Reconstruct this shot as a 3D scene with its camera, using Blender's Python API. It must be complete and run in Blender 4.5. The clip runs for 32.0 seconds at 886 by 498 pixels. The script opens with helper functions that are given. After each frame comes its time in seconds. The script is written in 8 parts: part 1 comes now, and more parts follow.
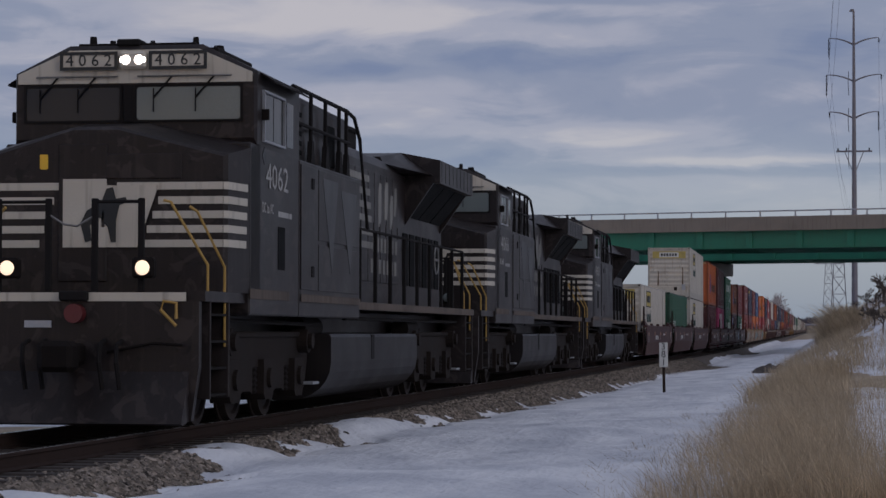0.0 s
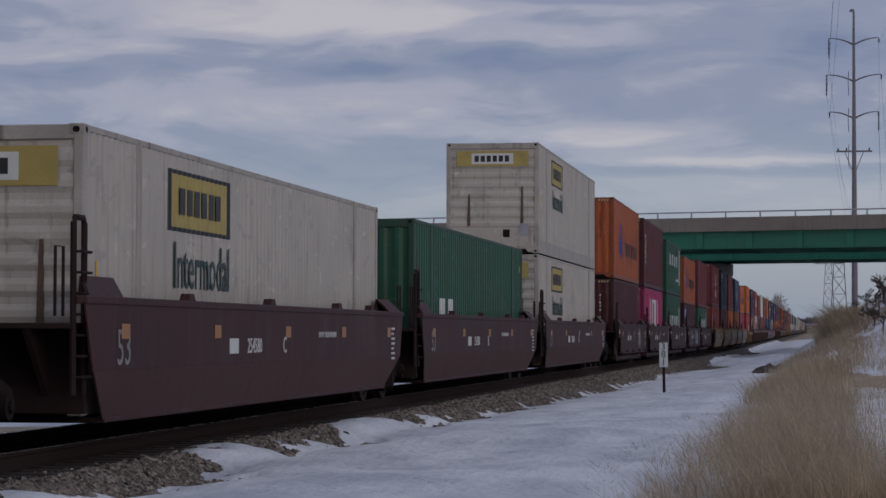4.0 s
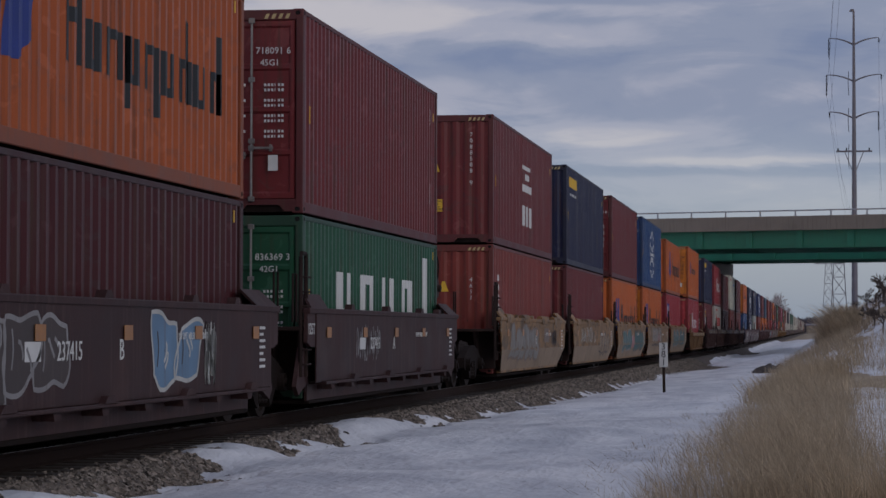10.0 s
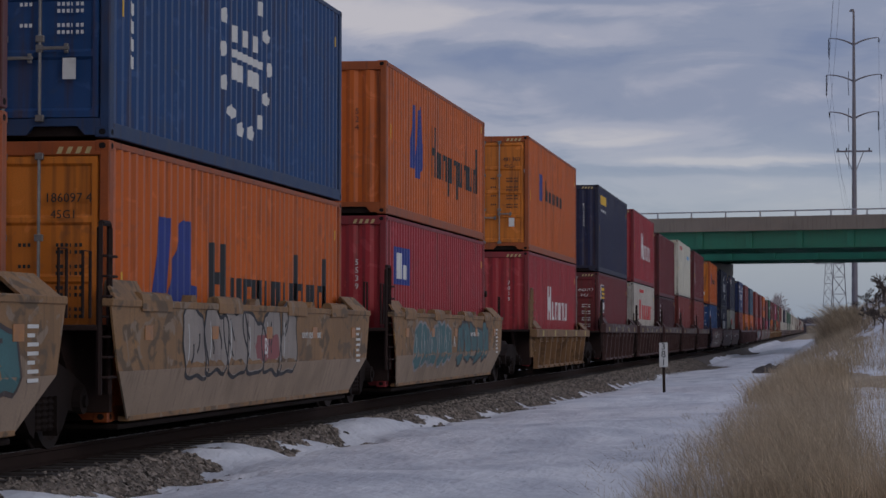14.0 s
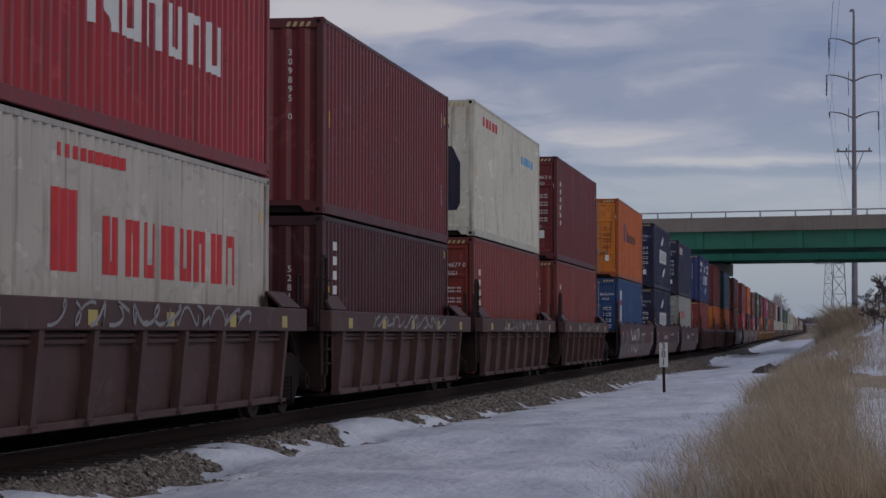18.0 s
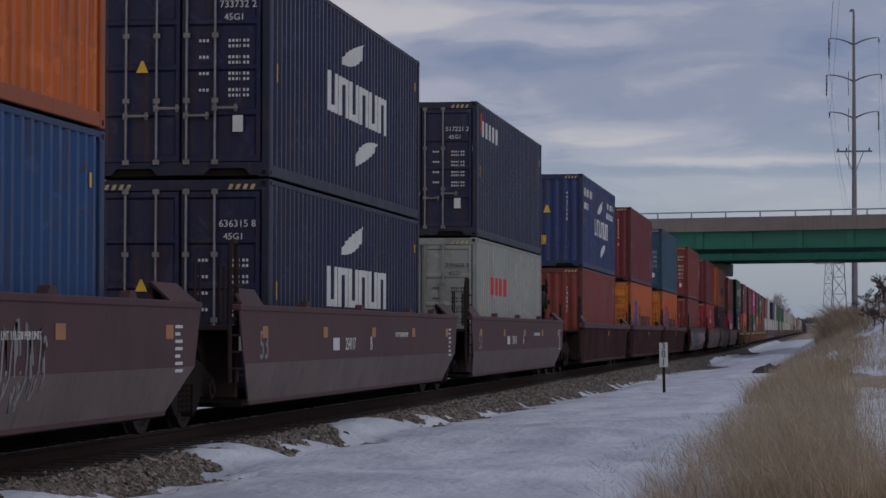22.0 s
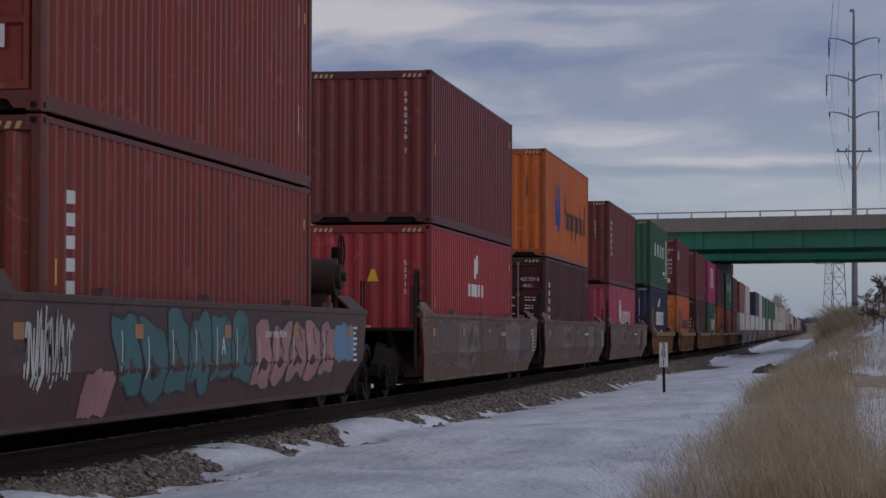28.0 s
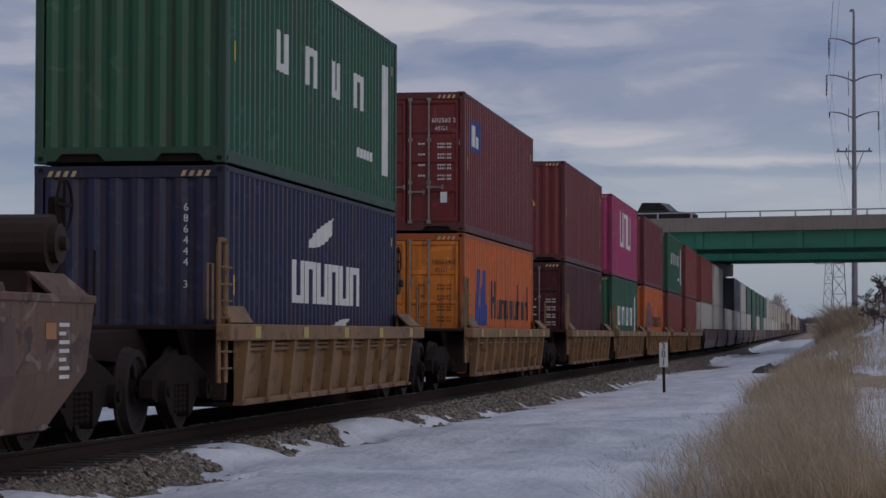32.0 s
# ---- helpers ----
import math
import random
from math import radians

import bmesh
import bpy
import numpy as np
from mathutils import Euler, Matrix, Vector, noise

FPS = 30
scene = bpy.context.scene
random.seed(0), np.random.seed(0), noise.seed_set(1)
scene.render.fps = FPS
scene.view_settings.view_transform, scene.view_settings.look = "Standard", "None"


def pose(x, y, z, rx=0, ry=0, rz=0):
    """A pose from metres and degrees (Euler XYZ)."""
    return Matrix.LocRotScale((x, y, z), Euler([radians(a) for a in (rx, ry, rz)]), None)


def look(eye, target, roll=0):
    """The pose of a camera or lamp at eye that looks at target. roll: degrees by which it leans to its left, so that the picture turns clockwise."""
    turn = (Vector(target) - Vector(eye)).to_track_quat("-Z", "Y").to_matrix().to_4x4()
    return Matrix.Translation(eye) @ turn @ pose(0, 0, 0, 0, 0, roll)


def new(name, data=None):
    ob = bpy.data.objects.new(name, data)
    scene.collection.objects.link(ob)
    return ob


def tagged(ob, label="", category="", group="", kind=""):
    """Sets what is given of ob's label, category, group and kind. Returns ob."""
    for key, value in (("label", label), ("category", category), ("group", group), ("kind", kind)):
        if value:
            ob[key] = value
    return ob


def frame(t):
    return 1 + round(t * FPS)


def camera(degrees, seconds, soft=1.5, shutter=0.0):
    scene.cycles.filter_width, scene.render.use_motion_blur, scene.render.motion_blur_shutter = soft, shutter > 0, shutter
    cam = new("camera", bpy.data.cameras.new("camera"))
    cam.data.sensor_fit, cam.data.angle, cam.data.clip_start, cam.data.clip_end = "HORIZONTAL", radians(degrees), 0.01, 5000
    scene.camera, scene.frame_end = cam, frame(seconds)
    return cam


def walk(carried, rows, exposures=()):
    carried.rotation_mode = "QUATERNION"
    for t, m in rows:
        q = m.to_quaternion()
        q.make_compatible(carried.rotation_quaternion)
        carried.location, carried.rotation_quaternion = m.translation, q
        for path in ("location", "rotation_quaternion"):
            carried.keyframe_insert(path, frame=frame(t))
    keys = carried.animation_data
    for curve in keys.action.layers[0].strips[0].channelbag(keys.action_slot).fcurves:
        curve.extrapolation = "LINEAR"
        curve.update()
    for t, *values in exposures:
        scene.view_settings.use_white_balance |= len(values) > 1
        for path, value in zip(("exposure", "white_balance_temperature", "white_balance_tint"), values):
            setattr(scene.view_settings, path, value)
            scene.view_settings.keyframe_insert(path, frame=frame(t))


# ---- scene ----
from math import cos, sin, pi, tan, atan2, hypot

# ------------------------------------------------------------ camera and the train's timetable
SPEED = 19.2                       # metres a second, towards the camera
EYE = (8.354, 0.0, 1.155)
cam = camera(20.83, 32.0, soft=1.5)
VIEW = pose(*EYE) @ pose(0, 0, 0, 0, 0, 8.794) @ pose(0, 0, 0, 90 + 1.91, 0, 0) @ pose(0, 0, 0, 0, 0, 0.098)
walk(cam, [(0.0, VIEW), (32.0, VIEW)], [(0.0, 0.0, 6300, 14), (32.0, 0.0, 6300, 14)])

# ------------------------------------------------------------ sky and light
world = bpy.data.worlds.new("sky")
scene.world = world
world.use_nodes = True


def build_sky():
    nt = world.node_tree
    nt.nodes.clear()
    N, K = nt.nodes.new, nt.links.new
    out, bg = N("ShaderNodeOutputWorld"), N("ShaderNodeBackground")
    sky = N("ShaderNodeTexSky")
    sky.sky_type, sky.sun_disc = "NISHITA", False
    sky.sun_elevation, sky.sun_rotation = radians(14), radians(200)
    sky.air_density, sky.dust_density, sky.ozone_density = 1.2, 1.5, 2.0
    co = N("ShaderNodeTexCoord")
    sep = N("ShaderNodeSeparateXYZ")
    K(co.outputs["Generated"], sep.inputs[0])

    def math_(op, a, b=None, c=None):
        n = N("ShaderNodeMath")
        n.operation = op
        for i, v in enumerate((a, b, c)):
            if v is None:
                continue
            if isinstance(v, (int, float)):
                n.inputs[i].default_value = v
            else:
                K(v, n.inputs[i])
        return n.outputs[0]

    # cloud deck: sheets seen low over the horizon, drawn out sideways
    az = math_("ARCTAN2", sep.outputs[0], sep.outputs[1])
    el = math_("ARCSINE", sep.outputs[2])
    comb = N("ShaderNodeCombineXYZ")
    K(az, comb.inputs[0])
    K(el, comb.inputs[1])

    def clouds(sx, sy, detail, rough, off, dist=0.0):
        m = N("ShaderNodeMapping")
        m.inputs["Scale"].default_value = (sx, sy, 1)
        m.inputs["Location"].default_value = off
        m.inputs["Rotation"].default_value = (0, 0, radians(-2))
        K(comb.outputs[0], m.inputs[0])
        t = N("ShaderNodeTexNoise")
        t.inputs["Scale"].default_value = 1.0
        t.inputs["Detail"].default_value = detail
        t.inputs["Roughness"].default_value = rough
        t.inputs["Distortion"].default_value = dist
        K(m.outputs[0], t.inputs["Vector"])
        return t.outputs["Fac"]

    def ramp(fac, stops):
        r = N("ShaderNodeValToRGB")
        r.color_ramp.interpolation = "EASE"
        while len(r.color_ramp.elements) < len(stops):
            r.color_ramp.elements.new(0.5)
        for e, (p, c) in zip(r.color_ramp.elements, stops):
            e.position, e.color = p, (*c, 1)
        K(fac, r.inputs[0])
        return r.outputs[0]

    def mix(fac, a, b):
        n = N("ShaderNodeMix")
        n.data_type = "RGBA"
        for s, v in ((0, fac), (6, a), (7, b)):
            if isinstance(v, tuple):
                n.inputs[s].default_value = (*v, 1)
            elif isinstance(v, (int, float)):
                n.inputs[s].default_value = v
            else:
                K(v, n.inputs[s])
        return n.outputs[2]

    broad = clouds(5.0, 20.0, 4, 0.5, (2.3, 0.4, 0), 0.7)
    fine = clouds(11.0, 40.0, 5, 0.55, (0.7, 4.1, 0), 0.9)
    wisp = clouds(28.0, 70.0, 5, 0.55, (3.1, 1.1, 0), 1.0)
    el_w = math_("ADD", el, math_("MULTIPLY", math_("SUBTRACT", fine, 0.5), 0.016))
    az_w = math_("ADD", az, math_("MULTIPLY", math_("SUBTRACT", broad, 0.5), 0.10))
    total = None
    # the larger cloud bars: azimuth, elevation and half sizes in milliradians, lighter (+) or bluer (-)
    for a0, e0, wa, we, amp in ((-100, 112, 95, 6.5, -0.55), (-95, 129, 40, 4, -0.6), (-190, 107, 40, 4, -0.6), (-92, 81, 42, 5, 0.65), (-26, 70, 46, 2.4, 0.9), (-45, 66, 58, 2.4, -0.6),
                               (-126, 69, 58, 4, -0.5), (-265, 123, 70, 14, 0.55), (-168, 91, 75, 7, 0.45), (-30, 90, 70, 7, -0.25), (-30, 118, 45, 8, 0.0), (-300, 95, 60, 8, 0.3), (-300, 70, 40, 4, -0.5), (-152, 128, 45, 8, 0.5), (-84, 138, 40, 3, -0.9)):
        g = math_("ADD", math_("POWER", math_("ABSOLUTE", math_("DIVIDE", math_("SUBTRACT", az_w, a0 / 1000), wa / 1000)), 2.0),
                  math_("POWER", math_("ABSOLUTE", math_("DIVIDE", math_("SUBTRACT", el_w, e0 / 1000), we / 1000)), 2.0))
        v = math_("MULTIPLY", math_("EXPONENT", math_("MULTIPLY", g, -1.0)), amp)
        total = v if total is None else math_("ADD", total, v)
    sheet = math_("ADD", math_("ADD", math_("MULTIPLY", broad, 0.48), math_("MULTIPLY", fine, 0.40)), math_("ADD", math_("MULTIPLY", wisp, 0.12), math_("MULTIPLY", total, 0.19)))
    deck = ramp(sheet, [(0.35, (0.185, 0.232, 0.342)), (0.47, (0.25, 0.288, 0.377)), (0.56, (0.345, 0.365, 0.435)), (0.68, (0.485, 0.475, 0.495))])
    skyc = N("ShaderNodeVectorMath")
    skyc.operation = "SCALE"
    K(sky.outputs[0], skyc.inputs[0])
    skyc.inputs["Scale"].default_value = 0.10
    # the deck thins out towards the horizon, where clear evening sky shows
    low = ramp(el, [(0.0, (0, 0, 0)), (0.10, (1, 1, 1))])
    clear = mix(0.5, skyc.outputs[0], (0.33, 0.43, 0.60))
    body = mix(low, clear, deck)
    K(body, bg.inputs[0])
    bg.inputs[1].default_value = 1.0
    K(bg.outputs[0], out.inputs[0])


build_sky()
sun = new("sun", bpy.data.lights.new("sun", "SUN"))
sun.data.energy, sun.data.angle, sun.data.color = 0.55, radians(25), (1.0, 0.93, 0.84)
sun.matrix_world = look((0, 0, 60), (-30, 22, 46))

# ------------------------------------------------------------ materials
MATS = {}


def mat(name, color, rough=0.6, metal=0.0, vary=0.25, scale=3.0, dirt=0.0, dirt_color=(0.05, 0.04, 0.035), bump=0.05, streak=0.0,
        emit=None, grain=60.0, coat=0.0, random=0.0, spec=0.5, mottle=()):
    """A painted or raw surface with two scales of variation, optional grime and run-down streaks."""
    if name in MATS:
        return MATS[name]
    m = bpy.data.materials.new(name)
    m.use_nodes = True
    nt = m.node_tree
    N, K = nt.nodes.new, nt.links.new
    b = nt.nodes["Principled BSDF"]
    b.inputs["Roughness"].default_value, b.inputs["Metallic"].default_value = rough, metal
    b.inputs["Specular IOR Level"].default_value = spec
    co = N("ShaderNodeTexCoord")
    # each piece takes its own patch of the pattern
    own, shift, place = N("ShaderNodeObjectInfo"), N("ShaderNodeVectorMath"), N("ShaderNodeVectorMath")
    shift.operation, place.operation = "SCALE", "ADD"
    shift.inputs[0].default_value = (31.0, 47.0, 13.0)
    K(own.outputs["Random"], shift.inputs["Scale"])
    K(co.outputs["Object"], place.inputs[0]), K(shift.outputs[0], place.inputs[1])

    def tex(s, detail=4, vec=None):
        t = N("ShaderNodeTexNoise")
        t.inputs["Scale"].default_value, t.inputs["Detail"].default_value = s, detail
        K(vec or place.outputs[0], t.inputs["Vector"])
        return t.outputs["Fac"]

    def rmp(f, a, z):
        r = N("ShaderNodeMapRange")
        for i, v in enumerate((a, z, 0.0, 1.0)):
            r.inputs[1 + i].default_value = v
        K(f, r.inputs[0])
        return r.outputs[0]

    def mx(f, a, c, mode="MIX"):
        n = N("ShaderNodeMix")
        n.data_type, n.blend_type = "RGBA", mode
        for s, v in ((0, f), (6, a), (7, c)):
            if isinstance(v, (tuple, list)):
                n.inputs[s].default_value = (*v, 1)
            elif isinstance(v, (int, float)):
                n.inputs[s].default_value = v
            else:
                K(v, n.inputs[s])
        return n.outputs[2]

    dark = tuple(c * (1 - vary) for c in color)
    light = tuple(min(1, c * (1 + vary * 0.8)) for c in color)
    big, small = tex(scale, 5), tex(grain, 3)
    col = mx(rmp(big, 0.3, 0.7), dark, light)
    col = mx(rmp(small, 0.35, 0.75), col, tuple(c * (1 - vary * 0.6) for c in color))
    for k, (mc, at) in enumerate(mottle):
        mp = N("ShaderNodeMapping")
        mp.inputs["Scale"].default_value = (1.0, 0.55, 1.0)
        mp.inputs["Location"].default_value = (3.7 * k, 9.1 * k, 1.3 * k)
        K(place.outputs[0], mp.inputs[0])
        t = N("ShaderNodeTexNoise")
        t.inputs["Scale"].default_value, t.inputs["Detail"].default_value, t.inputs["Distortion"].default_value = 2.6, 3, 1.6
        K(mp.outputs[0], t.inputs["Vector"])
        col = mx(rmp(t.outputs["Fac"], at, at + 0.05), col, mc)
    if streak:
        mp = N("ShaderNodeMapping")
        mp.inputs["Scale"].default_value = (7, 7, 0.35)
        K(place.outputs[0], mp.inputs[0])
        col = mx(rmp(tex(1.6, 4, mp.outputs[0]), 0.62 - streak * 0.25, 0.85), col, dirt_color)
    if dirt:
        col = mx(rmp(tex(scale * 0.7 + 0.3, 6), 0.75 - dirt * 0.4, 0.95), col, dirt_color)
    if random:
        oi = N("ShaderNodeObjectInfo")
        hs = N("ShaderNodeHueSaturation")
        v = N("ShaderNodeMapRange")
        v.inputs[3].default_value, v.inputs[4].default_value = 1 - random, 1 + random
        K(oi.outputs["Random"], v.inputs[0])
        K(v.outputs[0], hs.inputs["Value"])
        K(col, hs.inputs["Color"])
        col = hs.outputs[0]
    K(col, b.inputs["Base Color"])
    rr = N("ShaderNodeMapRange")
    rr.inputs[3].default_value, rr.inputs[4].default_value = max(0.05, rough - 0.12), min(1, rough + 0.15)
    K(big, rr.inputs[0])
    K(rr.outputs[0], b.inputs["Roughness"])
    if bump:
        bp = N("ShaderNodeBump")
        bp.inputs["Strength"].default_value, bp.inputs["Distance"].default_value = bump, 0.02
        K(small, bp.inputs["Height"])
        K(bp.outputs[0], b.inputs["Normal"])
    if emit:
        b.inputs["Emission Color"].default_value = (*emit[0], 1)
        b.inputs["Emission Strength"].default_value = emit[1]
    if coat:
        b.inputs["Coat Weight"].default_value = coat
    MATS[name] = m
    return m


RUST = (0.06, 0.032, 0.022)
PAINT = {  # container paint; the brighter orange after plain orange paints light onto door ends
    "maroon": (0.145, 0.022, 0.024), "brick": (0.205, 0.036, 0.027), "dark_maroon": (0.058, 0.0085, 0.011), "orange": (0.50, 0.108, 0.015), "lit_orange": (0.56, 0.17, 0.022), "burnt_orange": (0.37, 0.085, 0.022), "oxblood": (0.092, 0.017, 0.018),
    "green": (0.018, 0.085, 0.045), "navy": (0.014, 0.017, 0.052), "blue": (0.017, 0.058, 0.165), "steel_blue": (0.032, 0.080, 0.128),
    "slate": (0.024, 0.027, 0.062), "pink": (0.36, 0.030, 0.118), "red": (0.32, 0.028, 0.035), "white": (0.455, 0.415, 0.36),
    "cream": (0.60, 0.57, 0.46), "grey": (0.29, 0.30, 0.27), "brown": (0.12, 0.05, 0.03), "royal": (0.023, 0.040, 0.125), "rose": (0.36, 0.05, 0.085)}
for key, c in PAINT.items():
    pale = key in ("white", "cream", "grey")
    mat("paint_" + key, c, 0.42, 0, 0.16, 0.8, 0.2 if not pale else 0.3, RUST if not pale else (0.2, 0.15, 0.11), 0.03, 0.42 if not pale else 0.25, spec=0.3, mottle=[(tuple(v * 0.78 + 0.012 for v in c), 0.60), (tuple(v * 1.12 + 0.015 for v in c), 0.62), (RUST if not pale else (0.30, 0.22, 0.15), 0.735 if not pale else 0.76)])
    mat("frame_" + key, tuple(v * (0.62 if not pale else 0.85) for v in c), 0.55, 0, 0.3, 2.0, 0.35, RUST, 0.06, 0.2)
mat("white_mark", (0.60, 0.60, 0.58), 0.5, 0, 0.1, 4.0, 0.15, (0.3, 0.28, 0.26))
mat("black_mark", (0.012, 0.014, 0.016), 0.5)
mat("stain_brown", (0.12, 0.075, 0.05), 0.8, 0, 0.4, 5.0, 0.3)
mat("blue_mark", (0.02, 0.04, 0.22), 0.5)
mat("red_mark", (0.50, 0.03, 0.03), 0.5)
mat("orange_mark", (0.62, 0.10, 0.04), 0.5)
mat("yellow_mark", (0.70, 0.42, 0.03), 0.5, 0, 0.15, 6.0, 0.15)
mat("pale_blue_mark", (0.10, 0.34, 0.62), 0.5)
mat("steel", (0.24, 0.23, 0.22), 0.45, 0.7, 0.3, 8.0, 0.3, RUST)
mat("dark_steel", (0.018, 0.0125, 0.0110), 0.85, 0.0, 0.45, 3.0, 0.4, (0.032, 0.021, 0.017), spec=0.1)
mat("wheel_steel", (0.028, 0.020, 0.018), 0.7, 0.0, 0.4, 5.0, 0.4, (0.03, 0.02, 0.015), spec=0.25)
mat("tread_steel", (0.45, 0.44, 0.43), 0.25, 1.0, 0.15, 8.0)
mat("rubber", (0.011, 0.0095, 0.010), 0.85, spec=0.2)
mat("yellow_rail", (0.36, 0.22, 0.05), 0.5, 0, 0.15, 6.0, 0.25)
mat("plaque_yellow", (0.40, 0.31, 0.085), 0.5, 0, 0.2, 4.0, 0.3)
mat("stripe_pale", (0.46, 0.36, 0.17), 0.5, 0, 0.2, 6.0, 0.3)
mat("reflector", (0.36, 0.155, 0.045), 0.4, 0, 0.3, 9.0, 0.3)


# ------------------------------------------------------------ mesh helpers
class Shape:
    """Collects vertices and faces of one mesh."""

    def __init__(self):
        self.v, self.f = [], []

    def add(self, vs, fs):
        n = len(self.v)
        self.v += [tuple(p) for p in vs]
        self.f += [tuple(n + i for i in f) for f in fs]
        return self

    def box(self, x0, x1, y0, y1, z0, z1, c=0.0):
        """A box; c chamfers all its edges."""
        x0, x1, y0, y1, z0, z1 = min(x0, x1), max(x0, x1), min(y0, y1), max(y0, y1), min(z0, z1), max(z0, z1)
        if c <= 0:
            return self.add([(x, y, z) for z in (z0, z1) for y in (y0, y1) for x in (x0, x1)],
                            [(0, 2, 3, 1), (4, 5, 7, 6), (0, 1, 5, 4), (2, 6, 7, 3), (0, 4, 6, 2), (1, 3, 7, 5)])
        c = min(c, (x1 - x0) * 0.45, (y1 - y0) * 0.45, (z1 - z0) * 0.45)
        vs, idx = [], {}
        for i, x in enumerate((x0, x1)):
            for j, y in enumerate((y0, y1)):
                for k, z in enumerate((z0, z1)):
                    sx, sy, sz = (c if i == 0 else -c), (c if j == 0 else -c), (c if k == 0 else -c)
                    for a, p in enumerate(((x, y + sy, z + sz), (x + sx, y, z + sz), (x + sx, y + sy, z))):
                        idx[i, j, k, a] = len(vs)
                        vs.append(p)
        fs = []
        for i in (0, 1):
            q = [idx[i, 0, 0, 0], idx[i, 1, 0, 0], idx[i, 1, 1, 0], idx[i, 0, 1, 0]]
            fs.append(q if i else q[::-1])
            q = [idx[0, i, 0, 1], idx[1, i, 0, 1], idx[1, i, 1, 1], idx[0, i, 1, 1]]
            fs.append(q[::-1] if i else q)
            q = [idx[0, 0, i, 2], idx[1, 0, i, 2], idx[1, 1, i, 2], idx[0, 1, i, 2]]
            fs.append(q if i else q[::-1])
        for j in (0, 1):
            for k in (0, 1):
                fs.append((idx[0, j, k, 1], idx[1, j, k, 1], idx[1, j, k, 2], idx[0, j, k, 2]))
                fs.append((idx[j, 0, k, 0], idx[j, 1, k, 0], idx[j, 1, k, 2], idx[j, 0, k, 2]))
                fs.append((idx[j, k, 0, 0], idx[j, k, 1, 0], idx[j, k, 1, 1], idx[j, k, 0, 1]))
        for i in (0, 1):
            for j in (0, 1):
                for k in (0, 1):
                    fs.append((idx[i, j, k, 0], idx[i, j, k, 1], idx[i, j, k, 2]))
        return self.add(vs, fs)

    def prism(self, pts, axis, a, b):
        """Extrudes a closed outline along an axis. Outline coordinates: axis x -> (y, z), y -> (x, z), z -> (x, y)."""
        n = len(pts)

        def at(p, t):
            return (t, p[0], p[1]) if axis == "x" else (p[0], t, p[1]) if axis == "y" else (p[0], p[1], t)
        vs = [at(p, a) for p in pts] + [at(p, b) for p in pts]
        fs = [tuple(range(n))[::-1], tuple(range(n, 2 * n))] + [(i, (i + 1) % n, n + (i + 1) % n, n + i) for i in range(n)]
        return self.add(vs, fs)

    def run(self, pts, ys):
        """Sweeps an outline of (x, z) along the dipping line, through the places ys."""
        n = len(pts)
        vs = [(x, y, z - sag(y)) for y in ys for x, z in pts]
        fs = [tuple(range(n))[::-1], tuple(range((len(ys) - 1) * n, len(ys) * n))]
        fs += [(k * n + i, k * n + (i + 1) % n, (k + 1) * n + (i + 1) % n, (k + 1) * n + i) for k in range(len(ys) - 1) for i in range(n)]
        return self.add(vs, fs)

    def cyl(self, p, axis, r, h, n=14, r2=None):
        """A cylinder or cone from p along an axis."""
        r2 = r if r2 is None else r2
        vs = []
        for t, rad in ((0, r), (h, r2)):
            for i in range(n):
                a = 2 * pi * i / n
                u, w = rad * cos(a), rad * sin(a)
                q = (t, u, w) if axis == "x" else (u, t, w) if axis == "y" else (u, w, t)
                vs.append((p[0] + q[0], p[1] + q[1], p[2] + q[2]))
        fs = [tuple(range(n))[::-1], tuple(range(n, 2 * n))] + [(i, (i + 1) % n, n + (i + 1) % n, n + i) for i in range(n)]
        return self.add(vs, fs)

    def tube(self, pts, r, n=6):
        """A bent round bar through points."""
        P = [Vector(p) for p in pts]
        vs, fs = [], []
        for i, p in enumerate(P):
            d = ((P[min(i + 1, len(P) - 1)] - P[max(i - 1, 0)])).normalized()
            u = d.cross(Vector((0, 0, 1)) if abs(d.z) < 0.9 else Vector((1, 0, 0))).normalized()
            w = d.cross(u)
            for k in range(n):
                a = 2 * pi * k / n
                vs.append(p + (u * cos(a) + w * sin(a)) * r)
        for i in range(len(P) - 1):
            for k in range(n):
                fs.append((i * n + k, i * n + (k + 1) % n, (i + 1) * n + (k + 1) % n, (i + 1) * n + k))
        fs += [tuple(range(n)), tuple(range((len(P) - 1) * n, len(P) * n))]
        return self.add(vs, fs)

    def lathe(self, prof, p, axis="x", n=20):
        """Turns a profile of (radius, offset) round an axis through p."""
        vs, fs, m = [], [], len(prof)
        for i in range(n):
            a = 2 * pi * i / n
            for r, t in prof:
                q = (t, r * cos(a), r * sin(a)) if axis == "x" else (r * cos(a), r * sin(a), t)
                vs.append((p[0] + q[0], p[1] + q[1], p[2] + q[2]))
        for i in range(n):
            for k in range(m - 1):
                j = (i + 1) % n
                fs.append((i * m + k, j * m + k, j * m + k + 1, i * m + k + 1))
        return self.add(vs, fs)

    def mesh(self, name, material):
        me = bpy.data.meshes.new(name)
        me.from_pydata(self.v, [], self.f)
        bm = bmesh.new()
        bm.from_mesh(me)
        bmesh.ops.recalc_face_normals(bm, faces=bm.faces)
        bm.to_mesh(me)
        bm.free()
        me.materials.append(MATS[material] if isinstance(material, str) else material)
        return me


CACHE = {}


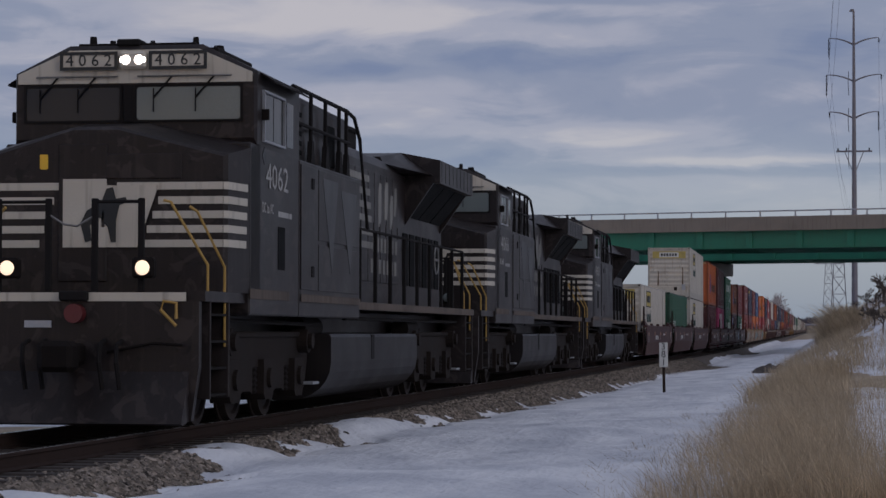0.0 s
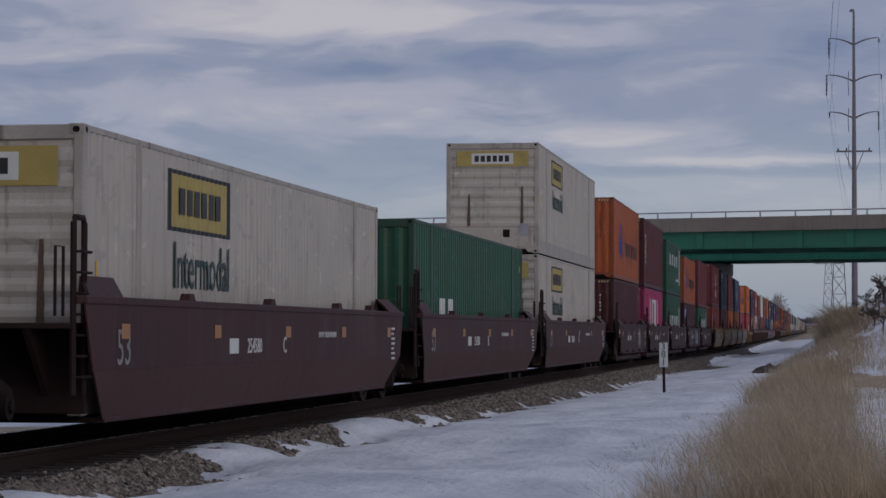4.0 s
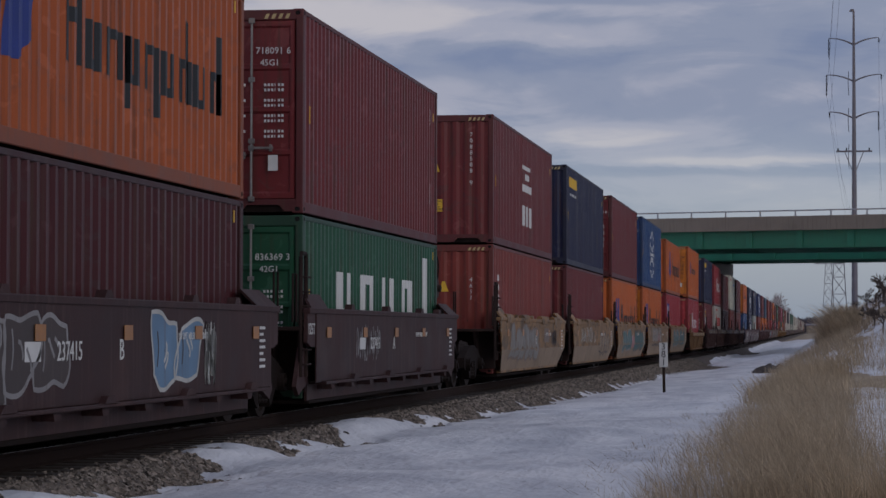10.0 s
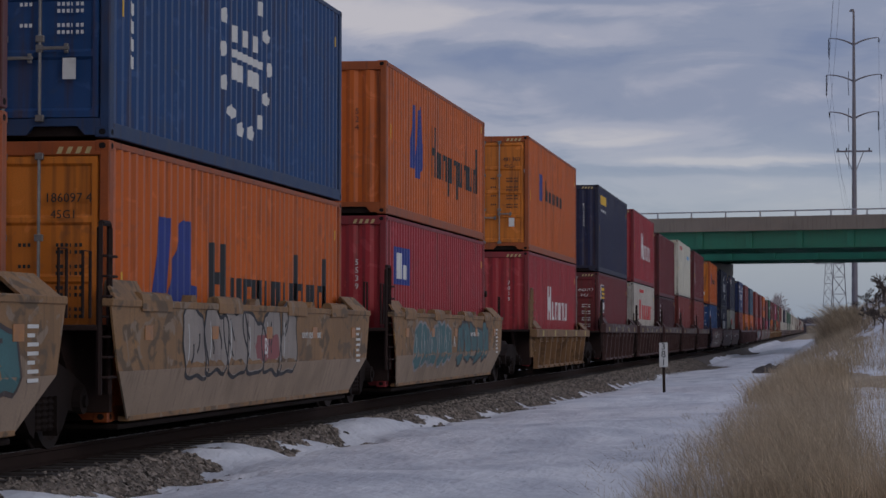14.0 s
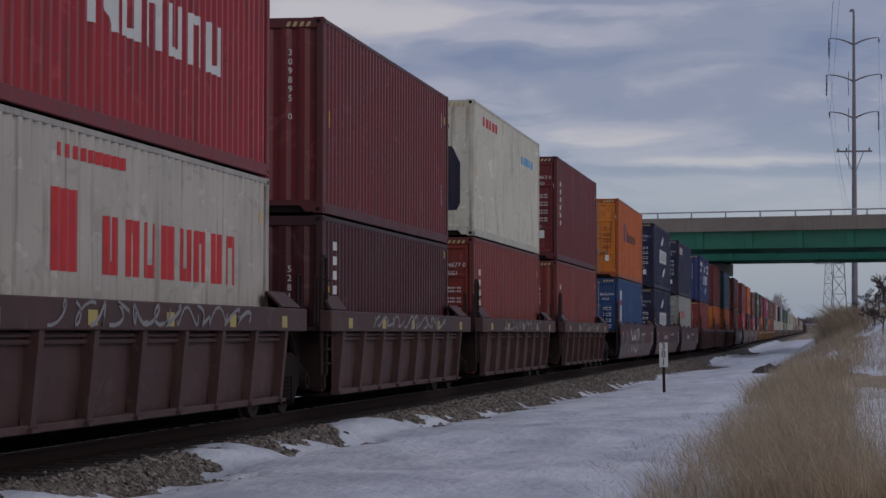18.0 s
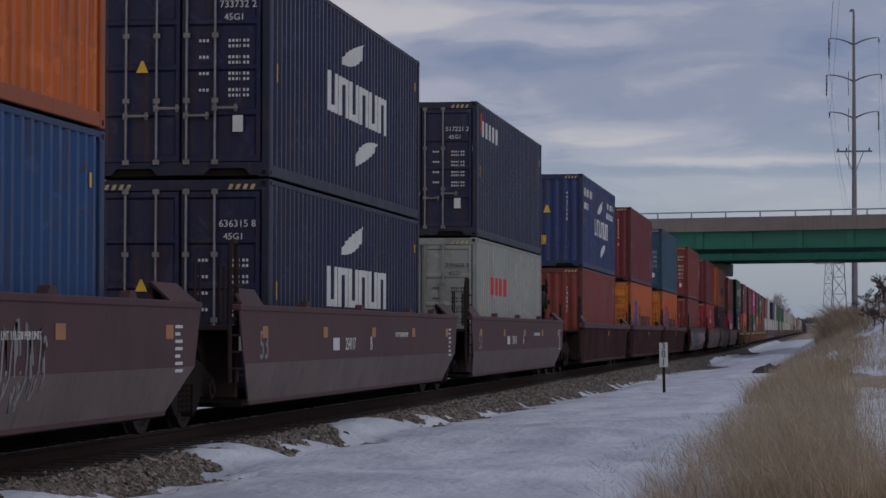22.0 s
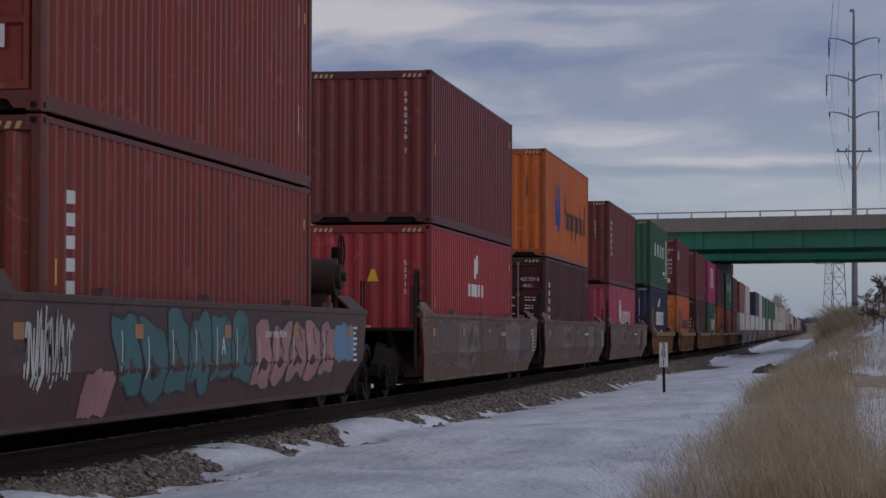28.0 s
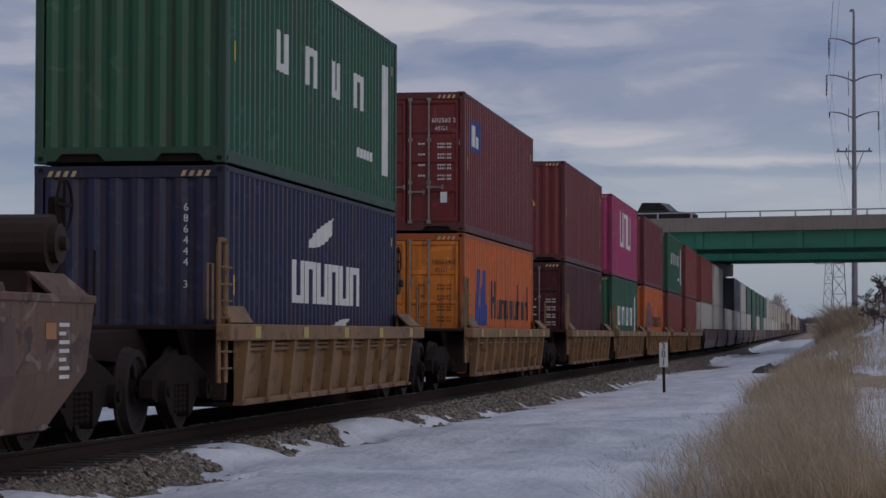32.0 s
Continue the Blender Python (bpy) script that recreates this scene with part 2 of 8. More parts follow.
def part(name, shape, material, parent=None, label="", m=None, key=None):
    """Links a shape as one mesh object under a thing or part. key shares the mesh between alike parts."""
    k = (key, material) if key else None
    me = CACHE.get(k) if k else None
    if me is None:
        me = (shape() if callable(shape) else shape).mesh(name, material)
        if k:
            CACHE[k] = me
    ob = new(name, me)
    if parent:
        ob.parent = parent
    if m is not None:
        ob.matrix_basis = m
    if label:
        ob["label"] = label
    return ob


def thing(name, label, category, group="", m=None, kind=""):
    ob = new(name)
    ob.empty_display_size = 0.3
    if m is not None:
        ob.matrix_basis = m
    return tagged(ob, label, category, group, kind)


def words(text, size, material, parent, m, name="lettering", stretch=1.0):
    """Lettering in the built-in font, as a thin mesh, reading along local x, up local y."""
    k = ("words", text, size, material, stretch)
    me = CACHE.get(k)
    if me is None:
        cu = bpy.data.curves.new("lettering", "FONT")
        cu.body, cu.size, cu.extrude, cu.resolution_u, cu.align_x, cu.align_y = text, size, 0.003, 2, "CENTER", "CENTER"
        tmp = bpy.data.objects.new("lettering", cu)
        scene.collection.objects.link(tmp)
        bpy.context.view_layer.update()
        me = bpy.data.meshes.new_from_object(tmp.evaluated_get(bpy.context.evaluated_depsgraph_get()))
        bpy.data.objects.remove(tmp)
        if stretch != 1.0:
            me.transform(Matrix.Diagonal((stretch, 1, 1, 1)))
        me.materials.clear()
        me.materials.append(MATS[material])
        CACHE[k] = me
    ob = new(name, me)
    ob.parent = parent
    ob.matrix_basis = m
    return ob


MOVERS = []     # (thing, place at the start, places of its carrier's outer trucks)
SPANS = []      # ((front end, rear end) of each car, height of its load over the usual)
SPINNERS = []   # (wheelset, its place in its truck, wheel's place along the track at the start)

# lettering poses: on a side that faces +x, and on an end that faces -y


def on_side(x, y, z):
    return Matrix.Translation((x, y, z)) @ Matrix(((0, 0, 1, 0), (1, 0, 0, 0), (0, 1, 0, 0), (0, 0, 0, 1)))


def on_end(x, y, z):
    return Matrix.Translation((x, y, z)) @ pose(0, 0, 0, 90, 0, 0)

# ------------------------------------------------------------ ground
ROAD_SLOPE = -0.32                       # the road's run across the line: y for x
ROAD_U = Vector((1, ROAD_SLOPE, 0)).normalized()
ROAD_N = Vector((-ROAD_U.y, ROAD_U.x, 0))
ROAD_O = Vector((13.0, 175.0, 0))        # a point of the near parapet


def step(a, b, t):
    t = min(1.0, max(0.0, (t - a) / (b - a)))
    return t * t * (3 - 2 * t)


def sag(y):
    """How far the line dips below its level at the camera."""
    return 0.37 * step(-20, 240, y)


def ground_z(x, y):
    z = -0.42 - 0.20 * step(20, 90, y) - sag(y) * (1 - step(3.0, 6.0, x)) * (1 - step(30, 60, -x))
    if x > 0:
        rise = step(62, 142, y) * (1 - 0.85 * step(215, 300, y))
        z += rise * min(7.5, max(0.0, 0.70 * (x - 7.0))) + 0.12 * step(6, 9, x) * (1 - rise)
    far = step(60, 260, y)
    d = Vector((x, y, 0)) - ROAD_O
    u, n = d.dot(ROAD_U), d.dot(ROAD_N)
    # the road's bank, each side of the bridge
    side = max(step(-58, -66, u), step(14, 26, u))
    n2 = max(0.0, -n - 1.0, n - 42.0)
    top = 8.4 - n2 / 2.2
    if side > 0 and top > z:
        z += (top - z) * side
    z += 0.10 * noise.noise((x * 0.35, y * 0.22, 1.7)) * step(2.2, 3.4, abs(x)) + 0.03 * noise.noise((x * 1.6, y * 0.9, 5.1)) * step(2.2, 3.0, abs(x))
    if abs(x) > 20:
        z += 0.5 * noise.noise((x * 0.03, y * 0.02, 3.0)) * step(20, 60, abs(x))
    return z


def axis_steps(spans):
    out = []
    for a, b, d in spans:
        n = max(1, round((b - a) / d))
        out += [a + (b - a) * i / n for i in range(n)]
    out.append(spans[-1][1])
    return out


def sheet_mesh(name, xs, ys, height, keep=None):
    vs, fs, idx = [], [], {}
    for j, y in enumerate(ys):
        for i, x in enumerate(xs):
            idx[i, j] = len(vs)
            vs.append((x, y, height(x, y)))
    for j in range(len(ys) - 1):
        for i in range(len(xs) - 1):
            if keep and not keep(0.5 * (xs[i] + xs[i + 1]), 0.5 * (ys[j] + ys[j + 1])):
                continue
            fs.append((idx[i, j], idx[i + 1, j], idx[i + 1, j + 1], idx[i, j + 1]))
    me = bpy.data.meshes.new(name)
    me.from_pydata(vs, [], fs)
    me.polygons.foreach_set("use_smooth", [True] * len(fs))
    return me


mat("dead_turf", (0.36, 0.285, 0.20), 0.95, 0, 0.35, 0.6, 0.4, (0.22, 0.165, 0.11), 0.4, grain=25)
mat("ballast", (0.100, 0.077, 0.065), 0.95, 0, 0.5, 1.2, 0.4, (0.05, 0.037, 0.03), 0.9, grain=16)
mat("stone", (0.215, 0.180, 0.152), 0.9, 0, 0.4, 9.0, 0.2, (0.09, 0.07, 0.055), 0.3, random=0.0)
mat("rail_rust", (0.034, 0.022, 0.019), 0.85, 0.0, 0.3, 4.0, 0.2, spec=0.12)
mat("tie", (0.032, 0.024, 0.021), 0.9, 0, 0.4, 6.0, 0.3)
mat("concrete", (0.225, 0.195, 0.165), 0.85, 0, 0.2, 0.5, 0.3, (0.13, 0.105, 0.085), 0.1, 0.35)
# deck slab concrete, with the shade under the parapets put into its colour
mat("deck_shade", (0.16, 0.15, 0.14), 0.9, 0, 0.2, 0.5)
mat("green_steel", (0.012, 0.17, 0.105), 0.5, 0, 0.15, 0.7, 0.1, (0.03, 0.09, 0.06), 0.02, 0.12)
mat("galvanised", (0.36, 0.37, 0.40), 0.5, 0.5, 0.2, 2.0)
mat("pole_steel", (0.20, 0.19, 0.215), 0.7, 0.2, 0.2, 0.8)
mat("lattice_steel", (0.27, 0.27, 0.30), 0.7, 0.3, 0.2, 0.8)
# bark of the distant trees, paled in its colour to imitate air haze
mat("hazed_bark", (0.42, 0.38, 0.39), 0.95, 0, 0.3, 4.0)
mat("bark", (0.085, 0.065, 0.055), 0.95, 0, 0.3, 4.0)
mat("asphalt", (0.05, 0.05, 0.052), 0.9)


def snow_material():
    m = bpy.data.materials.new("snow")
    m.use_nodes = True
    nt = m.node_tree
    N, K = nt.nodes.new, nt.links.new
    b = nt.nodes["Principled BSDF"]
    co = N("ShaderNodeTexCoord")
    mp = N("ShaderNodeMapping")
    mp.inputs["Scale"].default_value = (1.0, 0.45, 1.0)
    K(co.outputs["Object"], mp.inputs[0])
    a, c = N("ShaderNodeTexNoise"), N("ShaderNodeTexNoise")
    a.inputs["Scale"].default_value, a.inputs["Detail"].default_value = 1.1, 6
    c.inputs["Scale"].default_value, c.inputs["Detail"].default_value = 8.0, 7
    K(mp.outputs[0], a.inputs[0]), K(mp.outputs[0], c.inputs[0])
    r = N("ShaderNodeValToRGB")
    for e, (p, col) in zip((r.color_ramp.elements[0], r.color_ramp.elements[1]), ((0.32, (0.50, 0.515, 0.565)), (0.62, (0.74, 0.745, 0.775)))):
        e.position, e.color = p, (*col, 1)
    K(a.outputs["Fac"], r.inputs[0])
    K(r.outputs[0], b.inputs["Base Color"])
    b.inputs["Roughness"].default_value = 0.7
    ad = N("ShaderNodeMath")
    ad.operation = "MULTIPLY_ADD"
    ad.inputs[1].default_value = 0.5
    K(c.outputs["Fac"], ad.inputs[0]), K(a.outputs["Fac"], ad.inputs[2])
    bp = N("ShaderNodeBump")
    bp.inputs["Strength"].default_value, bp.inputs["Distance"].default_value = 0.8, 0.12
    K(ad.outputs[0], bp.inputs["Height"]), K(bp.outputs[0], b.inputs["Normal"])
    MATS["snow"] = m


snow_material()


def build_ground():
    xs = axis_steps([(-3000, -400, 500), (-400, -90, 40), (-90, -6, 3), (-6, 16, 0.5), (16, 60, 3), (60, 400, 40), (400, 3000, 500)])
    ys = axis_steps([(-300, 0, 50), (0, 150, 1.2), (150, 260, 2.5), (260, 600, 20), (600, 4500, 300)])
    me = sheet_mesh("ground", xs, ys, ground_z)
    me.materials.append(MATS["dead_turf"])
    tagged(new("ground", me), "brown dead turf under the melting snow", "ground", kind="structure")


# tongues of snow and points of bare stone along the shoulder: place along the line, how far out the snow begins
TONGUES = ((14, 1.7), (20, 1.45), (22, 2.0), (25.3, 1.9), (26.3, 1.0), (27.7, 0.95), (28.9, 1.9), (29.8, 1.45), (32.5, 1.95), (34.5, 1.0), (36.5, 0.97), (38.9, 1.87), (40.2, 1.6),
           (44.8, 2.15), (45.7, 1.85), (51, 2.15), (52, 1.9), (55.4, 2.25), (56.6, 1.95), (63, 2.2), (64.2, 1.98), (71.7, 2.3), (74, 2.0), (91, 2.25), (95, 2.05), (113, 2.3), (117, 3.9),
           (123, 4.2), (131, 2.6), (150, 1.9), (196, 2.0), (205, 3.4), (222, 3.2), (232, 1.9), (300, 1.6), (420, 1.6))


def snow_edge(y):
    """Where the snow ends against the ballast: tongues that run out along the line."""
    e = float(np.interp(y, [q[0] for q in TONGUES], [q[1] for q in TONGUES]))
    small = (y * 0.62 + 0.5 * noise.noise((y * 0.3, 7.3, 0))) % 1.0
    small = small / 0.86 if small < 0.86 else (1 - small) / 0.14
    return e + 0.20 * (small - 0.5) + 0.10 * noise.noise((y * 1.3, 0, 2)) + 0.05 * noise.noise((y * 4.1, 0, 5))


def bed_top(x, y):
    return (-0.215 if x < 1.5 else -0.215 - (x - 1.5) * 0.22 if x < 1.75 else -0.27 - (x - 1.75) * 0.547) - sag(y)


def snow_depth(x, y):
    """Depth of the snow; below nought there is none."""
    if x < 0:
        d = 0.10 + 0.25 * noise.noise((x * 0.15, y * 0.10, 8)) if x < -2.4 else -1
        return d
    e = snow_edge(y)
    d = min(0.10, (x - e) * 0.13)
    # stones lie bare in patches near the edge
    if x - e < 0.7 and y < 80:
        bare = noise.noise((x * 2.6, y * 0.8, 9.1)) + 0.4 * noise.noise((x * 6.0, y * 2.4, 1.1))
        d = min(d, max(-0.012, 0.03 + 0.10 * (x - e) / 0.7 - 0.30 * max(0.0, bare - 0.1)))
    grass = 7.3 + 0.3 * noise.noise((y * 0.12, 1, 1)) + 0.006 * max(0.0, y - 30)
    if x > grass - 0.8:
        patch = noise.noise((x * 0.55, y * 0.11, 4.4)) + 0.5 * noise.noise((x * 1.7, y * 0.5, 2.2))
        d = min(d, 0.09 - min(0.05, (x - grass + 0.8) * 0.020) + 0.13 * patch * min(1.0, x - grass + 0.8))
    if x > 8.5 and 28 < y < 64:
        d = max(d, 0.05 + 0.05 * noise.noise((x * 1.3, y * 0.4, 3.1)))
    # the dark heap beside the line and the bare strips beyond it
    if hypot((x - 6.6) / 1.0, (y - 97) / 5.0) < 1:
        d = -1
    return d


def build_snow():
    for name, xs, ys in (("snow", axis_steps([(0.9, 7.0, 0.09), (7.0, 24, 0.35)]), axis_steps([(14, 60, 0.16), (60, 130, 0.5), (130, 420, 3.0)])),
                         ("snow_beyond_track", axis_steps([(-120, -40, 4.0), (-40, -2.3, 0.6)]), axis_steps([(8, 240, 1.2), (240, 700, 10)]))):
        me = sheet_mesh(name, xs, ys, lambda x, y: (max(ground_z(x, y), bed_top(x, y)) if 0 < x < 3 else ground_z(x, y)) + max(-0.05, snow_depth(x, y)), lambda x, y: snow_depth(x, y) > -0.02)
        me.materials.append(MATS["snow"])
        tagged(new(name, me), "old wind-packed snow, grey-blue in the evening light", "snow", kind="structure")


def rail_profile(x):
    h = [(-0.07, -0.17), (0.07, -0.17), (0.07, -0.158), (0.012, -0.14), (0.012, -0.045), (0.036, -0.036), (0.036, -0.006), (0.028, 0.0),
         (-0.028, 0.0), (-0.036, -0.006), (-0.036, -0.036), (-0.012, -0.045), (-0.012, -0.14), (-0.07, -0.158)]
    return [(x + a, b) for a, b in h]


def build_track():
    ys = axis_steps([(-40, 300, 10), (300, 1800, 500)])
    bed = Shape().run([(-2.3, -0.75), (-1.75, -0.27), (-1.5, -0.215), (1.5, -0.215), (1.75, -0.27), (2.5, -0.68), (2.5, -0.9), (-2.3, -0.9)], ys)
    tagged(part("track_bed", bed, "ballast"), "grey-brown crushed stone ballast bed", "ballast", kind="structure")
    track = tagged(thing("railway_track", "single railway track with rust-brown rails on dark ties", "track"), kind="structure")
    for x in (-0.7525, 0.7525):
        r = part("rail", Shape().run(rail_profile(x), ys), "rail_rust", track)
        part("rail_head", Shape().run([(x - 0.027, 0.0005), (x + 0.027, 0.0005), (x + 0.027, 0.002), (x - 0.027, 0.002)], ys), "tread_steel", r, "worn bright running surface")
    y, rest = -10.0, Shape()
    while y < 260:
        if 14 < y < 120:
            part("tie", lambda: Shape().box(-1.3, 1.3, -0.115, 0.115, -0.36, -0.172, 0.015), "tie", track, m=pose(random.uniform(-0.03, 0.03), y, -sag(y), 0, 0, random.uniform(-0.6, 0.6)), key="tie")
        else:
            rest.box(-1.3, 1.3, y - 0.115, y + 0.115, -0.36 - sag(y), -0.172 - sag(y))
        y += 0.53
    tagged(part("ties_far", rest, "tie", track), kind="stuff")


def build_verge():
    """Gravel that lies bare beside the track where the snow has gone."""
    me = sheet_mesh("gravel_verge", axis_steps([(2.3, 6.2, 0.3)]), axis_steps([(40, 330, 2.5)]), lambda x, y: ground_z(x, y) + 0.02 - 0.3 * step(5.8, 6.2, x))
    me.materials.append(MATS["ballast"])
    tagged(new("gravel_verge", me), "bare grey-brown gravel beside the track", "gravel", kind="structure")


def build_stones():
    """Loose ballast stones along the near shoulder."""
    rng = random.Random(5)
    vs, fs = [], []
    n = 0
    while n < 46000:
        y = 15 + 120 * rng.random() ** 1.6
        e = snow_edge(y)
        x = rng.uniform(1.05, e + 0.7)
        # few pale stones beside the ties: the dark strip imitates the train's shade
        if rng.random() > step(1.15, 1.65, x) + 0.04:
            continue
        if x > e + 0.05 and snow_depth(x, y) > 0.01 and rng.random() < 0.985:
            continue
        top = bed_top(x, y)
        z = max(top, ground_z(x, y))
        r = rng.uniform(0.022, 0.058)
        b = len(vs)
        ry, rx, rz = r * rng.uniform(0.7, 1.3), r * rng.uniform(0.7, 1.3), r * rng.uniform(0.6, 1.0)
        a0 = rng.random() * 6.28
        for k in range(4):
            a = a0 + k * pi / 2 + rng.uniform(-0.3, 0.3)
            vs.append((x + rx * cos(a), y + ry * sin(a), z + rz * rng.uniform(-0.1, 0.5)))
        a = a0 + rng.random()
        vs.append((x + 0.4 * rx * cos(a), y + 0.4 * ry * sin(a), z + rz * 1.1))
        vs.append((x - 0.5 * rx * cos(a), y - 0.3 * ry * sin(a), z + rz * 0.8))
        fs += [(b, b + 1, b + 4), (b + 1, b + 2, b + 4), (b + 2, b + 5, b + 4), (b + 2, b + 3, b + 5), (b + 3, b, b + 5), (b, b + 4, b + 5)]
        n += 1
    me = bpy.data.meshes.new("ballast_stones")
    me.from_pydata(vs, [], fs)
    m = MATS["stone"]
    nt = m.node_tree
    geo, hs, mr = nt.nodes.new("ShaderNodeNewGeometry"), nt.nodes.new("ShaderNodeHueSaturation"), nt.nodes.new("ShaderNodeMapRange")
    mr.inputs[3].default_value, mr.inputs[4].default_value = 0.22, 1.5
    nt.links.new(geo.outputs["Random Per Island"], mr.inputs[0])
    nt.links.new(mr.outputs[0], hs.inputs["Value"])
    b = nt.nodes["Principled BSDF"]
    nt.links.new(b.inputs["Base Color"].links[0].from_socket, hs.inputs["Color"])
    nt.links.new(hs.outputs[0], b.inputs["Base Color"])
    me.materials.append(m)
    tagged(new("ballast_stones", me), "loose crushed stones of the track shoulder", "stones", kind="stuff")


# ------------------------------------------------------------ overpass
def road_pose(u, n, z):
    p = ROAD_O + ROAD_U * u + ROAD_N * n
    return Matrix.Translation((p.x, p.y, z)) @ pose(0, 0, 0, 0, 0, math.degrees(atan2(ROAD_U.y, ROAD_U.x)))


def build_bridge(n0, label):
    b = thing("road_bridge", label, "bridge", "overpass bridges", road_pose(0, n0, 0))
    a, z = -66.0, 46.0
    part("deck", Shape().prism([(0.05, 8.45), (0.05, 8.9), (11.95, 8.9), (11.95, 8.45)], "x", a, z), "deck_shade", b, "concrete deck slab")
    for n in (0.0, 11.7):
        part("parapet", Shape().prism([(n, 8.42), (n, 9.42), (n + 0.03, 9.45), (n + 0.27, 9.45), (n + 0.3, 9.42), (n + 0.3, 8.42)], "x", a, z), "concrete", b)
        rail = part("handrail", Shape().box(a, z, n + 0.09, n + 0.17, 9.80, 9.90, 0.01), "galvanised", b, "grey metal railing")
        k = 0
        u = a + 0.6
        while u < z:
            part("rail_post", lambda: Shape().box(-0.05, 0.05, 0.08, 0.18, 9.448, 9.80, 0.01).box(-0.1, 0.1, 0.05, 0.21, 9.448, 9.47), "galvanised", rail, m=pose(u, n, 0), key="rail_post")
            u += 2.68
    for i in range(5):
        n = 0.55 + i * 2.65
        g = part("girder", lambda: Shape().prism([(-0.22, 7.13), (0.22, 7.13), (0.22, 7.18), (0.012, 7.18), (0.012, 8.41), (0.2, 8.41), (0.2, 8.452), (-0.2, 8.452), (-0.2, 8.41), (-0.012, 8.41), (-0.012, 7.18), (-0.22, 7.18)], "x", -66, 46), "green_steel", b, m=pose(0, n, 0), key="girder")
        if i in (0, 4):
            u = -64.0
            while u < 46:
                part("stiffener", lambda: Shape().box(-0.25, 0.25, -0.17, -0.012, 7.182, 8.408, 0.01), "green_steel", g, m=pose(u, 0, 0), key="stiffener")
                u += 3.85
    for u in (-26.0, 29.0):
        pier = part("pier", Shape().box(u - 0.7, u + 0.7, 0.4, 11.6, 6.0, 7.12, 0.08), "concrete", b, "concrete pier with crosshead")
        for n in (2.0, 6.0, 10.0):
            part("column", lambda: Shape().cyl((0, 0, -3), "z", 0.55, 9.05, 20), "concrete", pier, m=pose(u, n, 0), key="column")


def build_overpass():
    build_bridge(0.0, "concrete road overpass on green steel girders with a metal railing")
    build_bridge(28.0, "second road overpass behind, on green steel girders")
    road = Shape().box(-160, -66.01, -0.5, 40.5, 8.2, 8.895).box(46.01, 160, -0.5, 40.5, 8.2, 8.895)
    tagged(part("road", road, "asphalt", m=road_pose(0, 0, 0)), "dark asphalt approach road on its bank", "road", kind="structure")
    gr = thing("guard_rail", "galvanised guard rail along the approach road", "guard rail", m=road_pose(0, 0, 0))
    part("beam", Shape().prism([(-0.3, 9.25), (-0.25, 9.33), (-0.3, 9.41), (-0.25, 9.49), (-0.3, 9.57), (-0.33, 9.57), (-0.28, 9.49), (-0.33, 9.41), (-0.28, 9.33), (-0.33, 9.25)], "x", -150, -66.3), "galvanised", gr)
    for k in range(30):
        part("post", lambda: Shape().box(-0.06, 0.06, -0.25, -0.12, 8.0, 9.5, 0.01), "galvanised", gr, m=pose(-149 + k * 2.8, 0, 0), key="grpost")


# ------------------------------------------------------------ power line
def arm_shape(side, reach, rise):
    s = Shape()
    pts = [(side * reach * t, 0, rise * (1 - (1 - t) ** 2.2)) for t in (0, 0.2, 0.4, 0.6, 0.8, 1.0)]
    for i in range(5):
        s.tube([pts[i], pts[i + 1]], 0.10 - 0.012 * i, 6)
    return s


